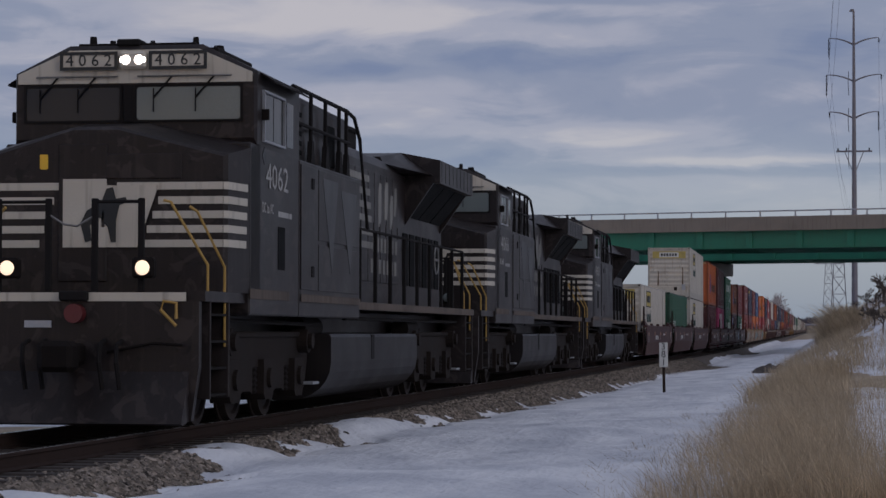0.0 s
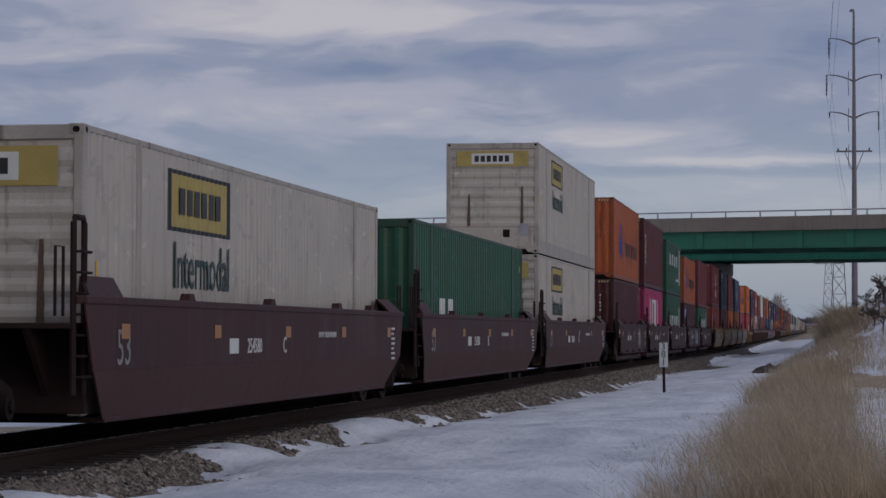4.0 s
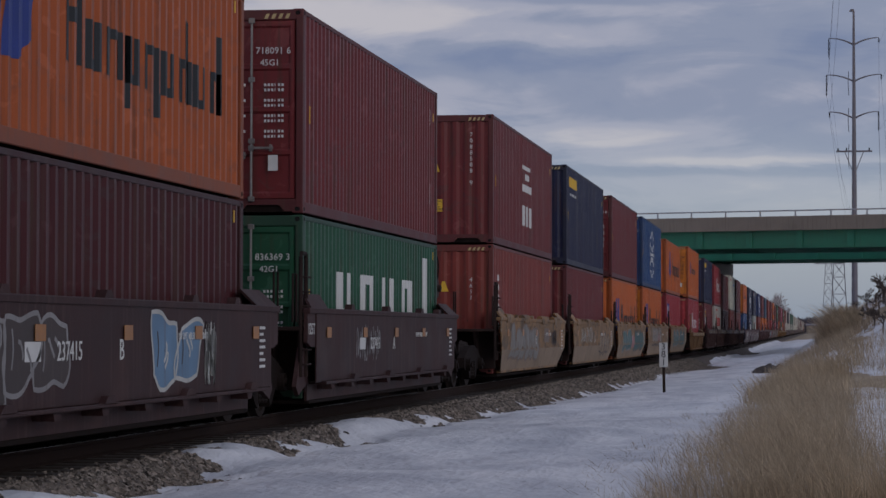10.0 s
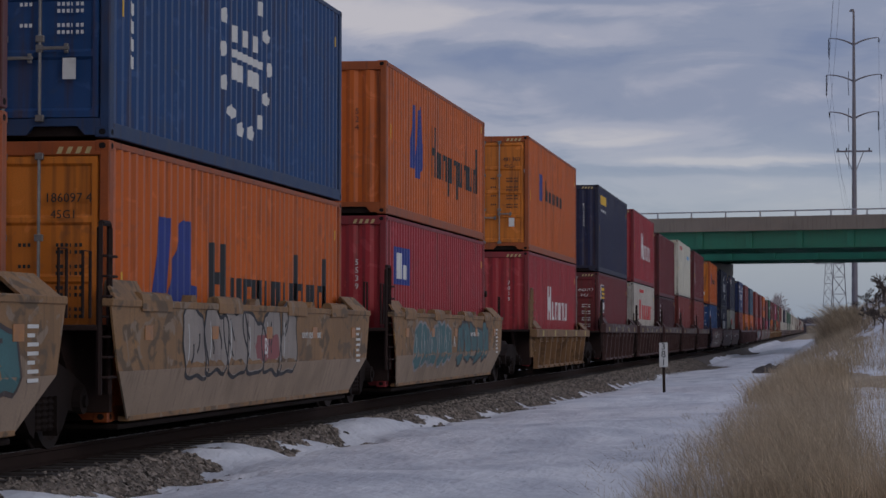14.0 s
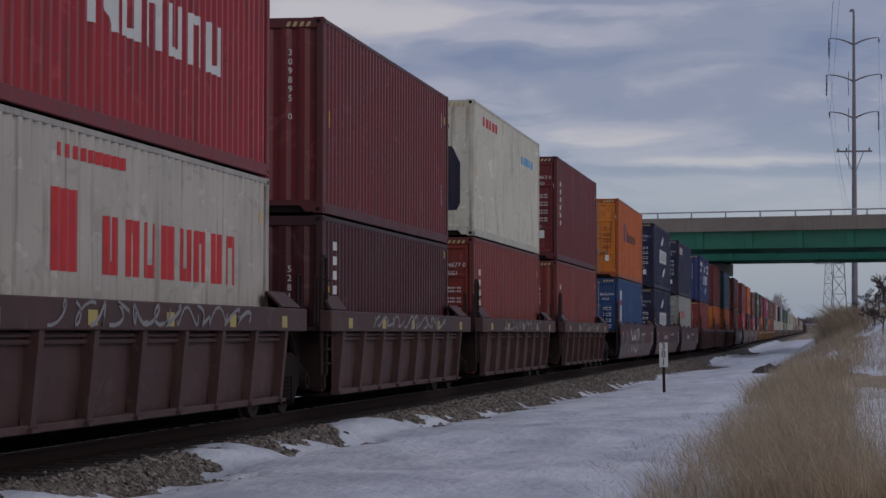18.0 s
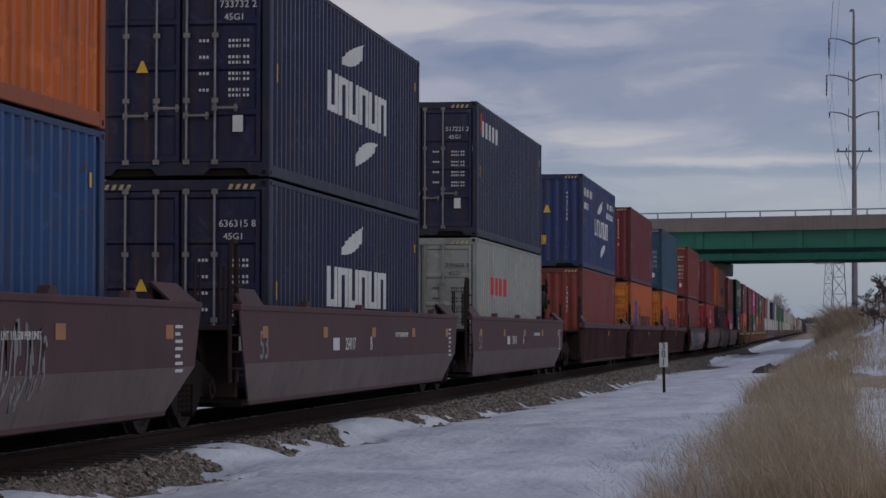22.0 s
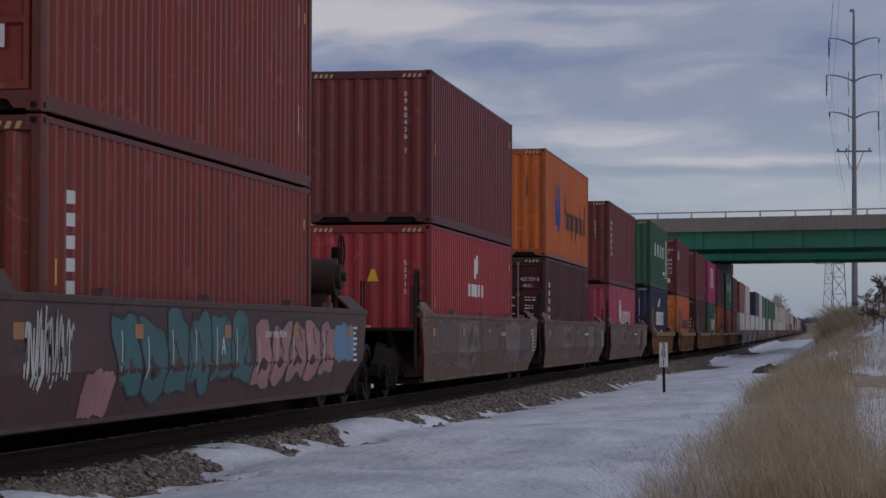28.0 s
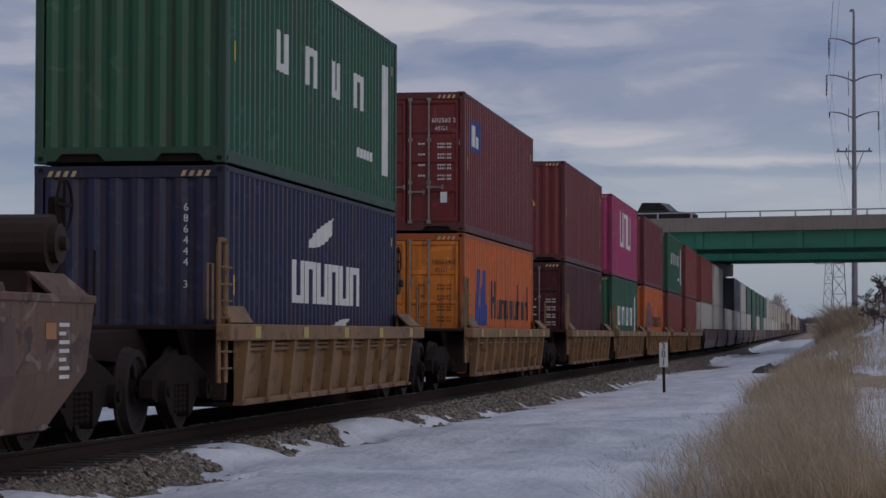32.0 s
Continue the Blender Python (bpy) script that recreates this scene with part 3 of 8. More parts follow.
def build_power():
    d = 262.0
    px = EYE[0] + (1511 - 1443.9) * d / 4265
    pole = thing("transmission_pole", "tall weathered steel power pole with curved arms", "power pole", m=pose(px, d, -0.5))
    s = Shape()
    hs = [(0, 0.36), (9, 0.31), (18, 0.25), (27, 0.18), (36.0, 0.11)]
    for (h0, r0), (h1, r1) in zip(hs, hs[1:]):
        s.cyl((0, 0, h0), "z", r0, h1 - h0, 12, r1)
    part("shaft", s, "pole_steel", pole)
    part("cap", Shape().cyl((-0.15, 0, 35.9), "z", 0.2, 0.25, 10).box(-0.45, -0.15, -0.05, 0.05, 35.9, 36.05), "pole_steel", pole)
    ends = []
    for h, w, drops in ((32.6, 2.65, (2, 0.5)), (20.9 + 0.0, 2.6, (0.5, 2.0)), (24.9, 2.9, (2.2, 0.5))):
        h = {32.6: 32.3, 20.9: 24.35, 24.9: 28.35}[h]
        for side, drop in ((-1, drops[0]), (1, drops[1])):
            arm = part("arm", arm_shape(side, w, 0.75), "pole_steel", pole, m=pose(0, 0, h))
            ins = Shape()
            n = int(drop / 0.12)
            for k in range(n):
                ins.cyl((side * w, 0, 0.68 - k * 0.12), "z", 0.10, -0.07, 8, 0.05)
            ins.cyl((side * w, 0, 0.75), "z", 0.03, -drop - 0.1, 6)
            part("insulator", ins, "dark_steel", arm, "dark string insulator")
            ends.append((px + side * w, d, h + 0.2 - drop))
    cross = part("crossarm", Shape().box(-1.9, 1.9, -0.08, 0.08, 20.75, 20.93, 0.02), "pole_steel", pole)
    for sx in (-1, 1):
        part("brace", Shape().tube([(sx * 0.25, 0, 18.9), (sx * 1.0, 0, 20.8)], 0.045), "pole_steel", cross)
    for x in (-1.7, -0.8, 1.6):
        part("pin_insulator", lambda: Shape().cyl((0, 0, 20.93), "z", 0.09, 0.28, 8, 0.05), "dark_steel", cross, m=pose(x, 0, 0), key="pin")
    for k, h in enumerate((29.5, 25.5, 21.6)):
        part("jumper", Shape().tube([(-0.55, 0.1, h), (-0.62, 0.1, h - 1.2), (-0.55, 0.1, h - 2.6)], 0.035), "dark_steel", pole)
    # conductors: to the next towers beyond the bridge, and over the camera's right shoulder
    for k, (x, y, z) in enumerate(ends):
        far = (x + 6 + 0.8 * k, 520.0, z - 4)
        near = (x + (1.0 if x < px else 9.0), 40.0, z + 18)
        for q, dip in ((far, 5.0), (near, 4.0)):
            pts = []
            for i in range(13):
                t = i / 12
                pts.append((x + (q[0] - x) * t, y + (q[1] - y) * t, z + (q[2] - z) * t - dip * 4 * t * (1 - t)))
            tagged(part("power_line", Shape().tube(pts, 0.009, 4), "dark_steel"), "thin dark overhead power line", "cable", "power lines")
    for (tx, td, base, top, label) in ((1484, 430.0, 3.2, 21.0, "far grey steel lattice power tower"), (1466, 620.0, 3.4, 24.0, "very far grey steel lattice power tower")):
        x0 = EYE[0] + (tx - 1443.9) * td / 4265
        tw = thing("lattice_tower", label, "power tower", "lattice towers", pose(x0, td, 0))
        half = base / 2
        def wid(h):
            return half * (1 - h / top) + 0.45 * (h / top)
        legs, levels = [(1, 1), (1, -1), (-1, -1), (-1, 1)], [0, 4, 7.5, 10.5, 13, 15.5, 18, 20.5, top]
        for sx, sy in legs:
            part("leg", Shape().tube([(sx * wid(h), sy * wid(h), h) for h in levels], 0.07, 4), "lattice_steel", tw)
        for h0, h1 in zip(levels, levels[1:]):
            br = Shape()
            for k in range(4):
                (ax, ay), (bx, by) = legs[k], legs[(k + 1) % 4]
                br.tube([(ax * wid(h0), ay * wid(h0), h0), (bx * wid(h1), by * wid(h1), h1)], 0.04, 4)
                br.tube([(bx * wid(h0), by * wid(h0), h0), (ax * wid(h1), ay * wid(h1), h1)], 0.04, 4)
                br.tube([(ax * wid(h1), ay * wid(h1), h1), (bx * wid(h1), by * wid(h1), h1)], 0.04, 4)
            part("lattice_panel", br, "lattice_steel", tw)
        for h, w in ((top - 6, 3.4), (top - 1, 2.8)):
            part("crossarm", Shape().tube([(-w, 0, h), (0, 0, h + 0.7), (w, 0, h)], 0.08, 4).tube([(-w, 0, h), (w, 0, h)], 0.08, 4), "lattice_steel", tw)


# ------------------------------------------------------------ mile post, heap, grass, trees
def build_milepost():
    x, y = 4.60, 60.5
    p = thing("mile_post", "white mile board with black figures 381 on a dark steel post", "sign post", m=pose(x, y, ground_z(x, y) - 0.09, 0, -0.8, 0))
    part("post", Shape().box(-0.035, 0.035, -0.02, 0.03, -0.3, 1.3, 0.008).box(-0.01, 0.01, 0.03, 0.06, -0.3, 1.3), "rail_rust", p)
    board = part("board", Shape().box(-0.105, 0.105, -0.035, -0.021, 0.83, 1.44, 0.006), "white_mark", p)
    for k, ch in enumerate("381"):
        words(ch, 0.24, "black_mark", board, on_end(0, -0.0385, 1.335 - k * 0.195), "figure")


def build_heap():
    rng = random.Random(12)
    s = Shape()
    x0, y0 = 6.6, 97.0
    xs = [-1 + 0.1 * i for i in range(21)]
    vs = [(x0 + a * 1.0, y0 + b * 5.0, ground_z(x0 + a * 1.0, y0 + b * 5.0) - 0.12 + max(0, 1 - a * a - b * b) * (0.44 + 0.3 * noise.noise((a * 4, b * 6, 2)))) for b in xs for a in xs]
    s.add(vs, [(j * 21 + i, j * 21 + i + 1, j * 21 + 22 + i, j * 21 + 21 + i) for j in range(20) for i in range(20)])
    mat("dark_earth", (0.06, 0.047, 0.04), 0.95, 0, 0.45, 2.5, 0.3, bump=0.8, grain=18)
    tagged(part("earth_heap", s, "dark_earth"), "bare dark heap of earth and stones in the snow", "earth heap")


def blades(name, label, count, place, material, seed, lean=0.25):
    """Thin bent blades: each three segments, as one sheet of stuff."""
    rng = random.Random(seed)
    vs, fs = [], []
    for _ in range(count):
        q = place(rng)
        if q is None:
            continue
        x, y, h, w = q
        z = ground_z(x, y) - 0.03
        a = rng.random() * 6.28
        lx, ly = lean * h * rng.gauss(-0.35, 0.6), lean * h * rng.gauss(0, 0.6)
        wx, wy = w * cos(a), w * sin(a)
        b = len(vs)
        for t, ww in ((0, 1.0), (0.55, 0.8), (1.0, 0.15)):
            c = (x + lx * t * t, y + ly * t * t, z + h * (t - 0.12 * t * t))
            vs += [(c[0] - wx * ww, c[1] - wy * ww, c[2]), (c[0] + wx * ww, c[1] + wy * ww, c[2])]
        fs += [(b, b + 1, b + 3, b + 2), (b + 2, b + 3, b + 5, b + 4)]
    me = bpy.data.meshes.new(name)
    me.from_pydata(vs, [], fs)
    m = MATS[material]
    me.materials.append(m)
    tagged(new(name, me), label, "grass", kind="stuff")


def grass_material(name, color):
    m = mat(name, color, 0.9, 0, 0.45, 0.7, bump=0, grain=4)
    nt = m.node_tree
    geo, hs, mr = nt.nodes.new("ShaderNodeNewGeometry"), nt.nodes.new("ShaderNodeHueSaturation"), nt.nodes.new("ShaderNodeMapRange")
    mr.inputs[3].default_value, mr.inputs[4].default_value = 0.58, 1.25
    nt.links.new(geo.outputs["Random Per Island"], mr.inputs[0])
    nt.links.new(mr.outputs[0], hs.inputs["Value"])
    b = nt.nodes["Principled BSDF"]
    nt.links.new(b.inputs["Base Color"].links[0].from_socket, hs.inputs["Color"])
    nt.links.new(hs.outputs[0], b.inputs["Base Color"])
    tr, mx = nt.nodes.new("ShaderNodeBsdfTranslucent"), nt.nodes.new("ShaderNodeMixShader")
    nt.links.new(hs.outputs[0], tr.inputs["Color"])
    mx.inputs[0].default_value = 0.45
    nt.links.new(b.outputs[0], mx.inputs[1]), nt.links.new(tr.outputs[0], mx.inputs[2])
    nt.links.new(mx.outputs[0], nt.nodes["Material Output"].inputs["Surface"])


grass_material("dry_grass", (0.55, 0.435, 0.30))
grass_material("brush", (0.42, 0.32, 0.22))


def build_grass():
    def tall(rng):
        y = 19 + 50 * rng.random() ** 1.5
        x = rng.uniform(6.0, 9.3 + 0.035 * y)
        edge = 7.12 + 0.35 * noise.noise((y * 0.22, 4, 4))
        dens = step(edge - 0.85, edge + 0.75, x)
        clump = (0.65 + 0.8 * noise.noise((x * 1.4, y * 0.5, 6))) * (1 - 0.9 * step(-0.1, 0.25, noise.noise((x * 0.7, y * 0.13, 12.3))) * step(8.2, 9.2, x))
        # beyond the belt of grass the snow lies open
        clump *= 1 - 0.93 * step(8.7, 9.1, x + 0.2 * noise.noise((y * 0.3, 9, 1))) * step(25, 31, y) * (1 - step(58, 66, y))
        if rng.random() > dens * dens * max(0.08, clump) + 0.012:
            return None
        return x, y, rng.uniform(0.2, 0.78) * (0.35 + 0.6 * dens), rng.uniform(0.0014, 0.0036)

    def middle(rng):
        y = 48 + 70 * rng.random() ** 1.3
        x = rng.uniform(6.9, 13.5)
        dens = step(-0.35, 0.2, noise.noise((x * 0.45, y * 0.09, 6.6))) * step(6.6, 7.6, x)
        dens *= 1 - 0.92 * step(8.8, 9.3, x) * (1 - step(58, 66, y))
        dens *= 1 - 0.7 * step(9.6, 10.6, x)
        if rng.random() > dens:
            return None
        return x, y, rng.uniform(0.25, 0.75), rng.uniform(0.004, 0.010)

    def slope(rng):
        y = 110 + 75 * rng.random()
        x = rng.uniform(8.3, 17.0)
        if rng.random() > 0.55 * step(-0.15, 0.25, noise.noise((x * 0.4, y * 0.08, 2.6))):
            return None
        return x, y, rng.uniform(0.2, 0.65), rng.uniform(0.008, 0.018)

    def bush(rng):
        a, r = rng.random() * 6.28, rng.random() ** 0.6
        x, y = 9.55 + 1.0 * r * cos(a), 122 + 5 * r * sin(a)
        return x, y, rng.uniform(0.6, 1.9) * (1.1 - 0.5 * r), rng.uniform(0.010, 0.022)

    def sprigs(rng):
        y = 22 + 22 * rng.random()
        x = rng.uniform(6.0, 7.4)
        return x, y, rng.uniform(0.08, 0.26), 0.004
    blades("tall_grass", "tall dry tawny grass beside the snow", 120000, tall, "dry_grass", 3, 0.5)
    blades("bank_grass", "dry tawny grass on the snowy bank", 48000, middle, "dry_grass", 4, 0.4)
    blades("slope_brush", "brown brush and dead grass on the bank", 26000, slope, "brush", 6, 0.5)
    blades("brush_clump", "big tawny clump of dry brush at the foot of the bank", 5200, bush, "dry_grass", 8, 0.6)
    blades("grass_sprigs", "sparse seed stalks standing in the snow", 800, sprigs, "brush", 7, 0.9)


def bare_tree(name, label, x, y, h, seed, group="", spread=0.9, depth=5):
    rng = random.Random(seed)
    t = thing(name, label, "tree", group, pose(x, y, ground_z(x, y) - 0.1))
    trunk, twigs = Shape(), Shape()

    def grow(p, d, length, r, lvl):
        q = p + d * length
        (trunk if lvl < 2 else twigs).tube([p, p + d * length * 0.5 + Vector((rng.gauss(0, 0.03), rng.gauss(0, 0.03), 0)) * length, q], max(r, 0.012 if y < 500 else 0.055), 4 if lvl else 7)
        if lvl >= depth:
            return
        for _ in range(3 if lvl else 4):
            nd = (d + Vector((rng.gauss(0, spread), rng.gauss(0, spread), rng.uniform(-0.1, 0.6))) * 0.7).normalized()
            grow(p + d * length * rng.uniform(0.55, 1.0), nd, length * rng.uniform(0.55, 0.78), r * 0.55, lvl + 1)
    grow(Vector((0, 0, 0)), Vector((0, 0, 1)), h * 0.3, h * 0.02, 0)
    part("trunk", trunk, "hazed_bark" if y > 200 else "bark", t)
    part("crown", twigs, "hazed_bark" if y > 200 else "bark", t, "bare grey-brown twigs")


def build_trees():
    spots = ((1366, 1000, 27.0, 1), (1352, 1040, 24.0, 2), (1384, 1080, 20.0, 3), (1376, 960, 23.0, 4), (1392, 1100, 17.0, 5))
    for px, d, h, k in spots:
        bare_tree("bare_tree", "bare grey winter tree beyond the bridge", EYE[0] + (px - 1443.9) * d / 4265, d, h, k, "far bare trees", depth=5)
    for px, d, h, k in ((1548, 135, 2.4, 11), (1562, 128, 2.9, 12), (1532, 150, 2.2, 13), (1510, 160, 1.8, 15), (1572, 120, 2.6, 16), (1480, 165, 1.5, 17), (1545, 112, 1.6, 18), (1560, 104, 1.7, 19), (1534, 118, 1.4, 20), (1566, 116, 1.9, 22), (1552, 124, 1.8, 23)):
        bare_tree("shrub", "leafless dark shrub on the snowy bank", EYE[0] + (px - 1443.9) * d / 4265, d, h, k, "bank shrubs", 1.3, 4)
    rng = random.Random(9)
    s = Shape()
    for k in range(620):
        x = rng.uniform(-40, 160)
        y = rng.uniform(1700, 1900)
        h = rng.uniform(10, 14) + 3.0 * noise.noise((x * 0.05, 0, 3))
        w = rng.uniform(3, 6)
        for j in range(4):
            a = rng.uniform(-w, w)
            s.cyl((x + a, y, -1), "z", rng.uniform(1.2, 2.4), h * rng.uniform(0.5, 0.9), 5, 0.3)
    mat("far_wood", (0.085, 0.07, 0.085), 1.0, 0, 0.3, 0.1)
    tagged(part("far_woods", s, "far_wood"), "dark bare woods along the horizon", "woods", kind="stuff")


def build_shed():
    """A long, low, pale shed far down the line."""
    sh = thing("shed", "long low pale shed far beyond the bridge", "building", m=pose(3.4, 1280, -0.9))
    part("wall", Shape().box(0, 46, 0, 14, 0, 4.3, 0.05), "pale_wall", sh)
    part("roof", Shape().prism([(-0.5, 4.25), (14.5, 4.25), (14.5, 4.5), (7, 5.4), (-0.5, 4.5)], "x", -0.4, 46.4), "pole_steel", sh)
    for k in range(12):
        part("rib", lambda: Shape().box(-0.18, 0.18, -0.25, -0.002, 0.0, 4.24, 0.03), "concrete", sh, m=pose(0.3 + 4.12 * k, 0, 0), key="shed_rib")


mat("pale_wall", (0.34, 0.29, 0.24), 0.9, 0, 0.2, 0.3)
build_ground()
build_snow()
build_track()
build_verge()
build_stones()
build_overpass()
build_power()
build_milepost()
build_heap()
build_shed()
build_grass()
build_trees()

# ------------------------------------------------------------ shipping containers
CW = 2.438
HC, STD = 2.896, 2.591
WAVE = 0.278


def wave_points(a, b, pitch, depth):
    """A trapezoid corrugation from a to b: (position, inset)."""
    n = max(1, round((b - a) / pitch))
    p = (b - a) / n
    out = []
    for i in range(n):
        o = a + i * p
        out += [(o + p * 0.12, 0.0), (o + p * 0.38, 0.0), (o + p * 0.62, depth), (o + p * 0.88, depth)]
    return [(a, depth)] + out + [(b, depth)]


def side_wall(length, h, sgn, ribs):
    s = Shape()
    a, b = -length / 2 + 0.13, length / 2 - 0.13
    x = CW / 2 - 0.008
    pts = wave_points(a, b, WAVE, 0.036) if not ribs else wave_points(a, b, 0.21, 0.014)
    z0, z1 = 0.16, h - 0.07
    vs = [(sgn * (x - d), y, z) for z in (z0, z1) for y, d in pts]
    n = len(pts)
    s.add(vs, [(i, i + 1, n + i + 1, n + i) for i in range(n - 1)])
    return s


def end_wall(h, sgn, length, flat=False):
    s = Shape()
    pts = wave_points(-CW / 2 + 0.11, CW / 2 - 0.11, 0.27, 0.045)
    y = length / 2 - 0.012
    z0, z1 = 0.17, h - 0.14
    if flat:      # horizontal pressings
        pts = wave_points(z0, z1, 0.25, 0.022)
        vs = [(x, sgn * (y - d), z) for x in (-CW / 2 + 0.11, CW / 2 - 0.11) for z, d in pts]
    else:
        vs = [(x, sgn * (y - d), z) for z in (z0, z1) for x, d in pts]
    n = len(pts)
    return s.add(vs, [(i, i + 1, n + i + 1, n + i) for i in range(n - 1)])


def roof_shape(length, h):
    pts = wave_points(-length / 2 + 0.3, length / 2 - 0.3, 0.42, 0.018)
    pts = [(-length / 2 + 0.05, 0.0)] + pts + [(length / 2 - 0.05, 0.0)]
    n = len(pts)
    vs = [(x, y, h - 0.012 - d) for x in (-CW / 2 + 0.05, CW / 2 - 0.05) for y, d in pts]
    return Shape().add(vs, [(i, i + 1, n + i + 1, n + i) for i in range(n - 1)])


def casting(x, y, z):
    """A corner casting as a plain block; dark plates added later stand for its oval holes."""
    s = Shape().box(x - 0.081, x + 0.081, y - 0.089, y + 0.089, z - 0.059, z + 0.059, 0.012)
    return s


def door_shape(w, h):
    """One door leaf, facing -y: raised frame and ribs, sunk panels, in one skin."""
    n, e = 4, 0.03
    xs = [0.0, 0.012, 0.06, 0.06 + e, w - 0.06 - e, w - 0.06, w - 0.012, w]
    zs = [0.0, 0.012]
    for i in range(n + 1):
        z = 0.03 + i * (h - 0.11) / n
        zs += ([z - e] if i else []) + [z, z + 0.05] + ([z + 0.05 + e] if i < n else [])
    zs += [h - 0.012, h]

    def depth(i, j):
        if i in (0, len(xs) - 1) or j in (0, len(zs) - 1):
            return 0.0
        if i in (1, 2, len(xs) - 2, len(xs) - 3):
            return -0.028
        k = (j - 2) % 4
        return 0.0 if 2 < j < len(zs) - 3 and k in (2, 3) else -0.028
    vs = [(x, depth(i, j), z) for j, z in enumerate(zs) for i, x in enumerate(xs)]
    m = len(xs)
    fs = [(j * m + i, j * m + i + 1, (j + 1) * m + i + 1, (j + 1) * m + i) for j in range(len(zs) - 1) for i in range(m - 1)]
    back = len(vs)
    vs += [(0, 0.05, 0), (w, 0.05, 0), (w, 0.05, h), (0, 0.05, h)]
    fs += [(back, back + 3, back + 2, back + 1)]
    return Shape().add(vs, fs)


def lock_rod(h):
    s = Shape().cyl((0, -0.055, 0.02), "z", 0.018, h - 0.04, 8)
    for z in (0.05, h * 0.33, h * 0.66, h - 0.06):
        s.box(-0.045, 0.045, -0.075, -0.028, z - 0.035, z + 0.035, 0.006)
    return s


def rod_handle():
    return Shape().box(-0.02, 0.32, -0.085, -0.07, -0.018, 0.018, 0.005).box(-0.04, 0.03, -0.08, -0.03, -0.04, 0.04, 0.005).box(0.26, 0.30, -0.07, -0.028, -0.05, 0.05, 0.005)


def mark_shape(bar, length, ribs=False):
    """One painted block on the near side, following the corrugation. bar: (y0, y1, z0, z1) from the near end and the base."""
    if bar[0] == "poly":
        return mark_poly(bar[1], length)
    y0, y1, z0, z1 = bar
    a, b = -length / 2 + 0.13, length / 2 - 0.13
    pts = wave_points(a, b, 0.21, 0.014) if ribs else wave_points(a, b, WAVE, 0.036)
    x = CW / 2 - 0.008 + 0.003
    y0, y1 = max(a, y0 - length / 2), min(b, y1 - length / 2)
    ys, ds = [p[0] for p in pts], [p[1] for p in pts]
    line = [(y0, float(np.interp(y0, ys, ds)))] + [p for p in pts if y0 < p[0] < y1] + [(y1, float(np.interp(y1, ys, ds)))]
    n = len(line)
    return Shape().add([(x - d, y, z) for z in (z0, z1) for y, d in line], [(i, i + 1, n + i + 1, n + i) for i in range(n - 1)])


def mark_poly(pts, length):
    """A painted outline of any form: (y, z) corners, laid on the corrugation in narrow columns."""
    a, b = -length / 2 + 0.13, length / 2 - 0.13
    wave = wave_points(a, b, WAVE, 0.036)
    pts = [(y - length / 2, z) for y, z in pts]
    lo, hi = min(p[0] for p in pts) + 1e-3, max(p[0] for p in pts) - 1.3e-3
    ys = sorted([lo + (hi - lo) * i / 24 for i in range(25)] + [w[0] + 1e-5 for w in wave if lo < w[0] < hi])
    vs = []
    for y in ys:
        cut = [za + (zb - za) * (y - ya) / (yb - ya) for (ya, za), (yb, zb) in zip(pts, pts[1:] + pts[:1]) if (ya - y) * (yb - y) < 0]
        d = float(np.interp(y, [w[0] for w in wave], [w[1] for w in wave]))
        vs += [(CW / 2 - 0.005 - d, y, min(cut)), (CW / 2 - 0.005 - d, y, max(cut))]
    return Shape().add(vs, [(2 * i, 2 * i + 2, 2 * i + 3, 2 * i + 1) for i in range(len(ys) - 1)])


def swoosh(y0, z0, w, h, flip=1):
    """A curved wedge, broad at one end."""
    top = [(y0 + flip * w * t, z0 + flip * h * t ** 0.6) for t in (0.0, 0.15, 0.3, 0.5, 0.7, 0.85, 1.0)]
    low = [(y0 + flip * w * t, z0 + flip * h * (0.62 * t ** 2.6)) for t in (0.93, 0.8, 0.6, 0.4, 0.2)]
    return [("poly", tuple(top + low))]


def disc(y, z, ry, rz, n=20):
    return [("poly", tuple((y + ry * cos(2 * pi * (k + 0.37) / n), z + rz * sin(2 * pi * (k + 0.37) / n)) for k in range(n)))]


def letters(y0, y1, z0, z1, n, fill=0.62):
    w = (y1 - y0) / n
    return [(y0 + i * w, y0 + i * w + w * fill, z0, z1) for i in range(n)]


def frame_letters(y0, y1, z0, z1, n, fill=0.7, t=0.25):
    """Open blocks: each a frame of four bars."""
    out = []
    w = (y1 - y0) / n
    for i in range(n):
        a, b = y0 + i * w, y0 + i * w + w * fill
        tz, ty = (z1 - z0) * t * 0.6, max(0.17, (b - a) * t)
        out += [(a, a + ty, z0, z1), (b - ty, b, z0, z1)] + ([(a + ty, b - ty, z0, z0 + tz)] if i % 2 == 0 else [(a + ty, b - ty, z1 - tz, z1)])
    return out


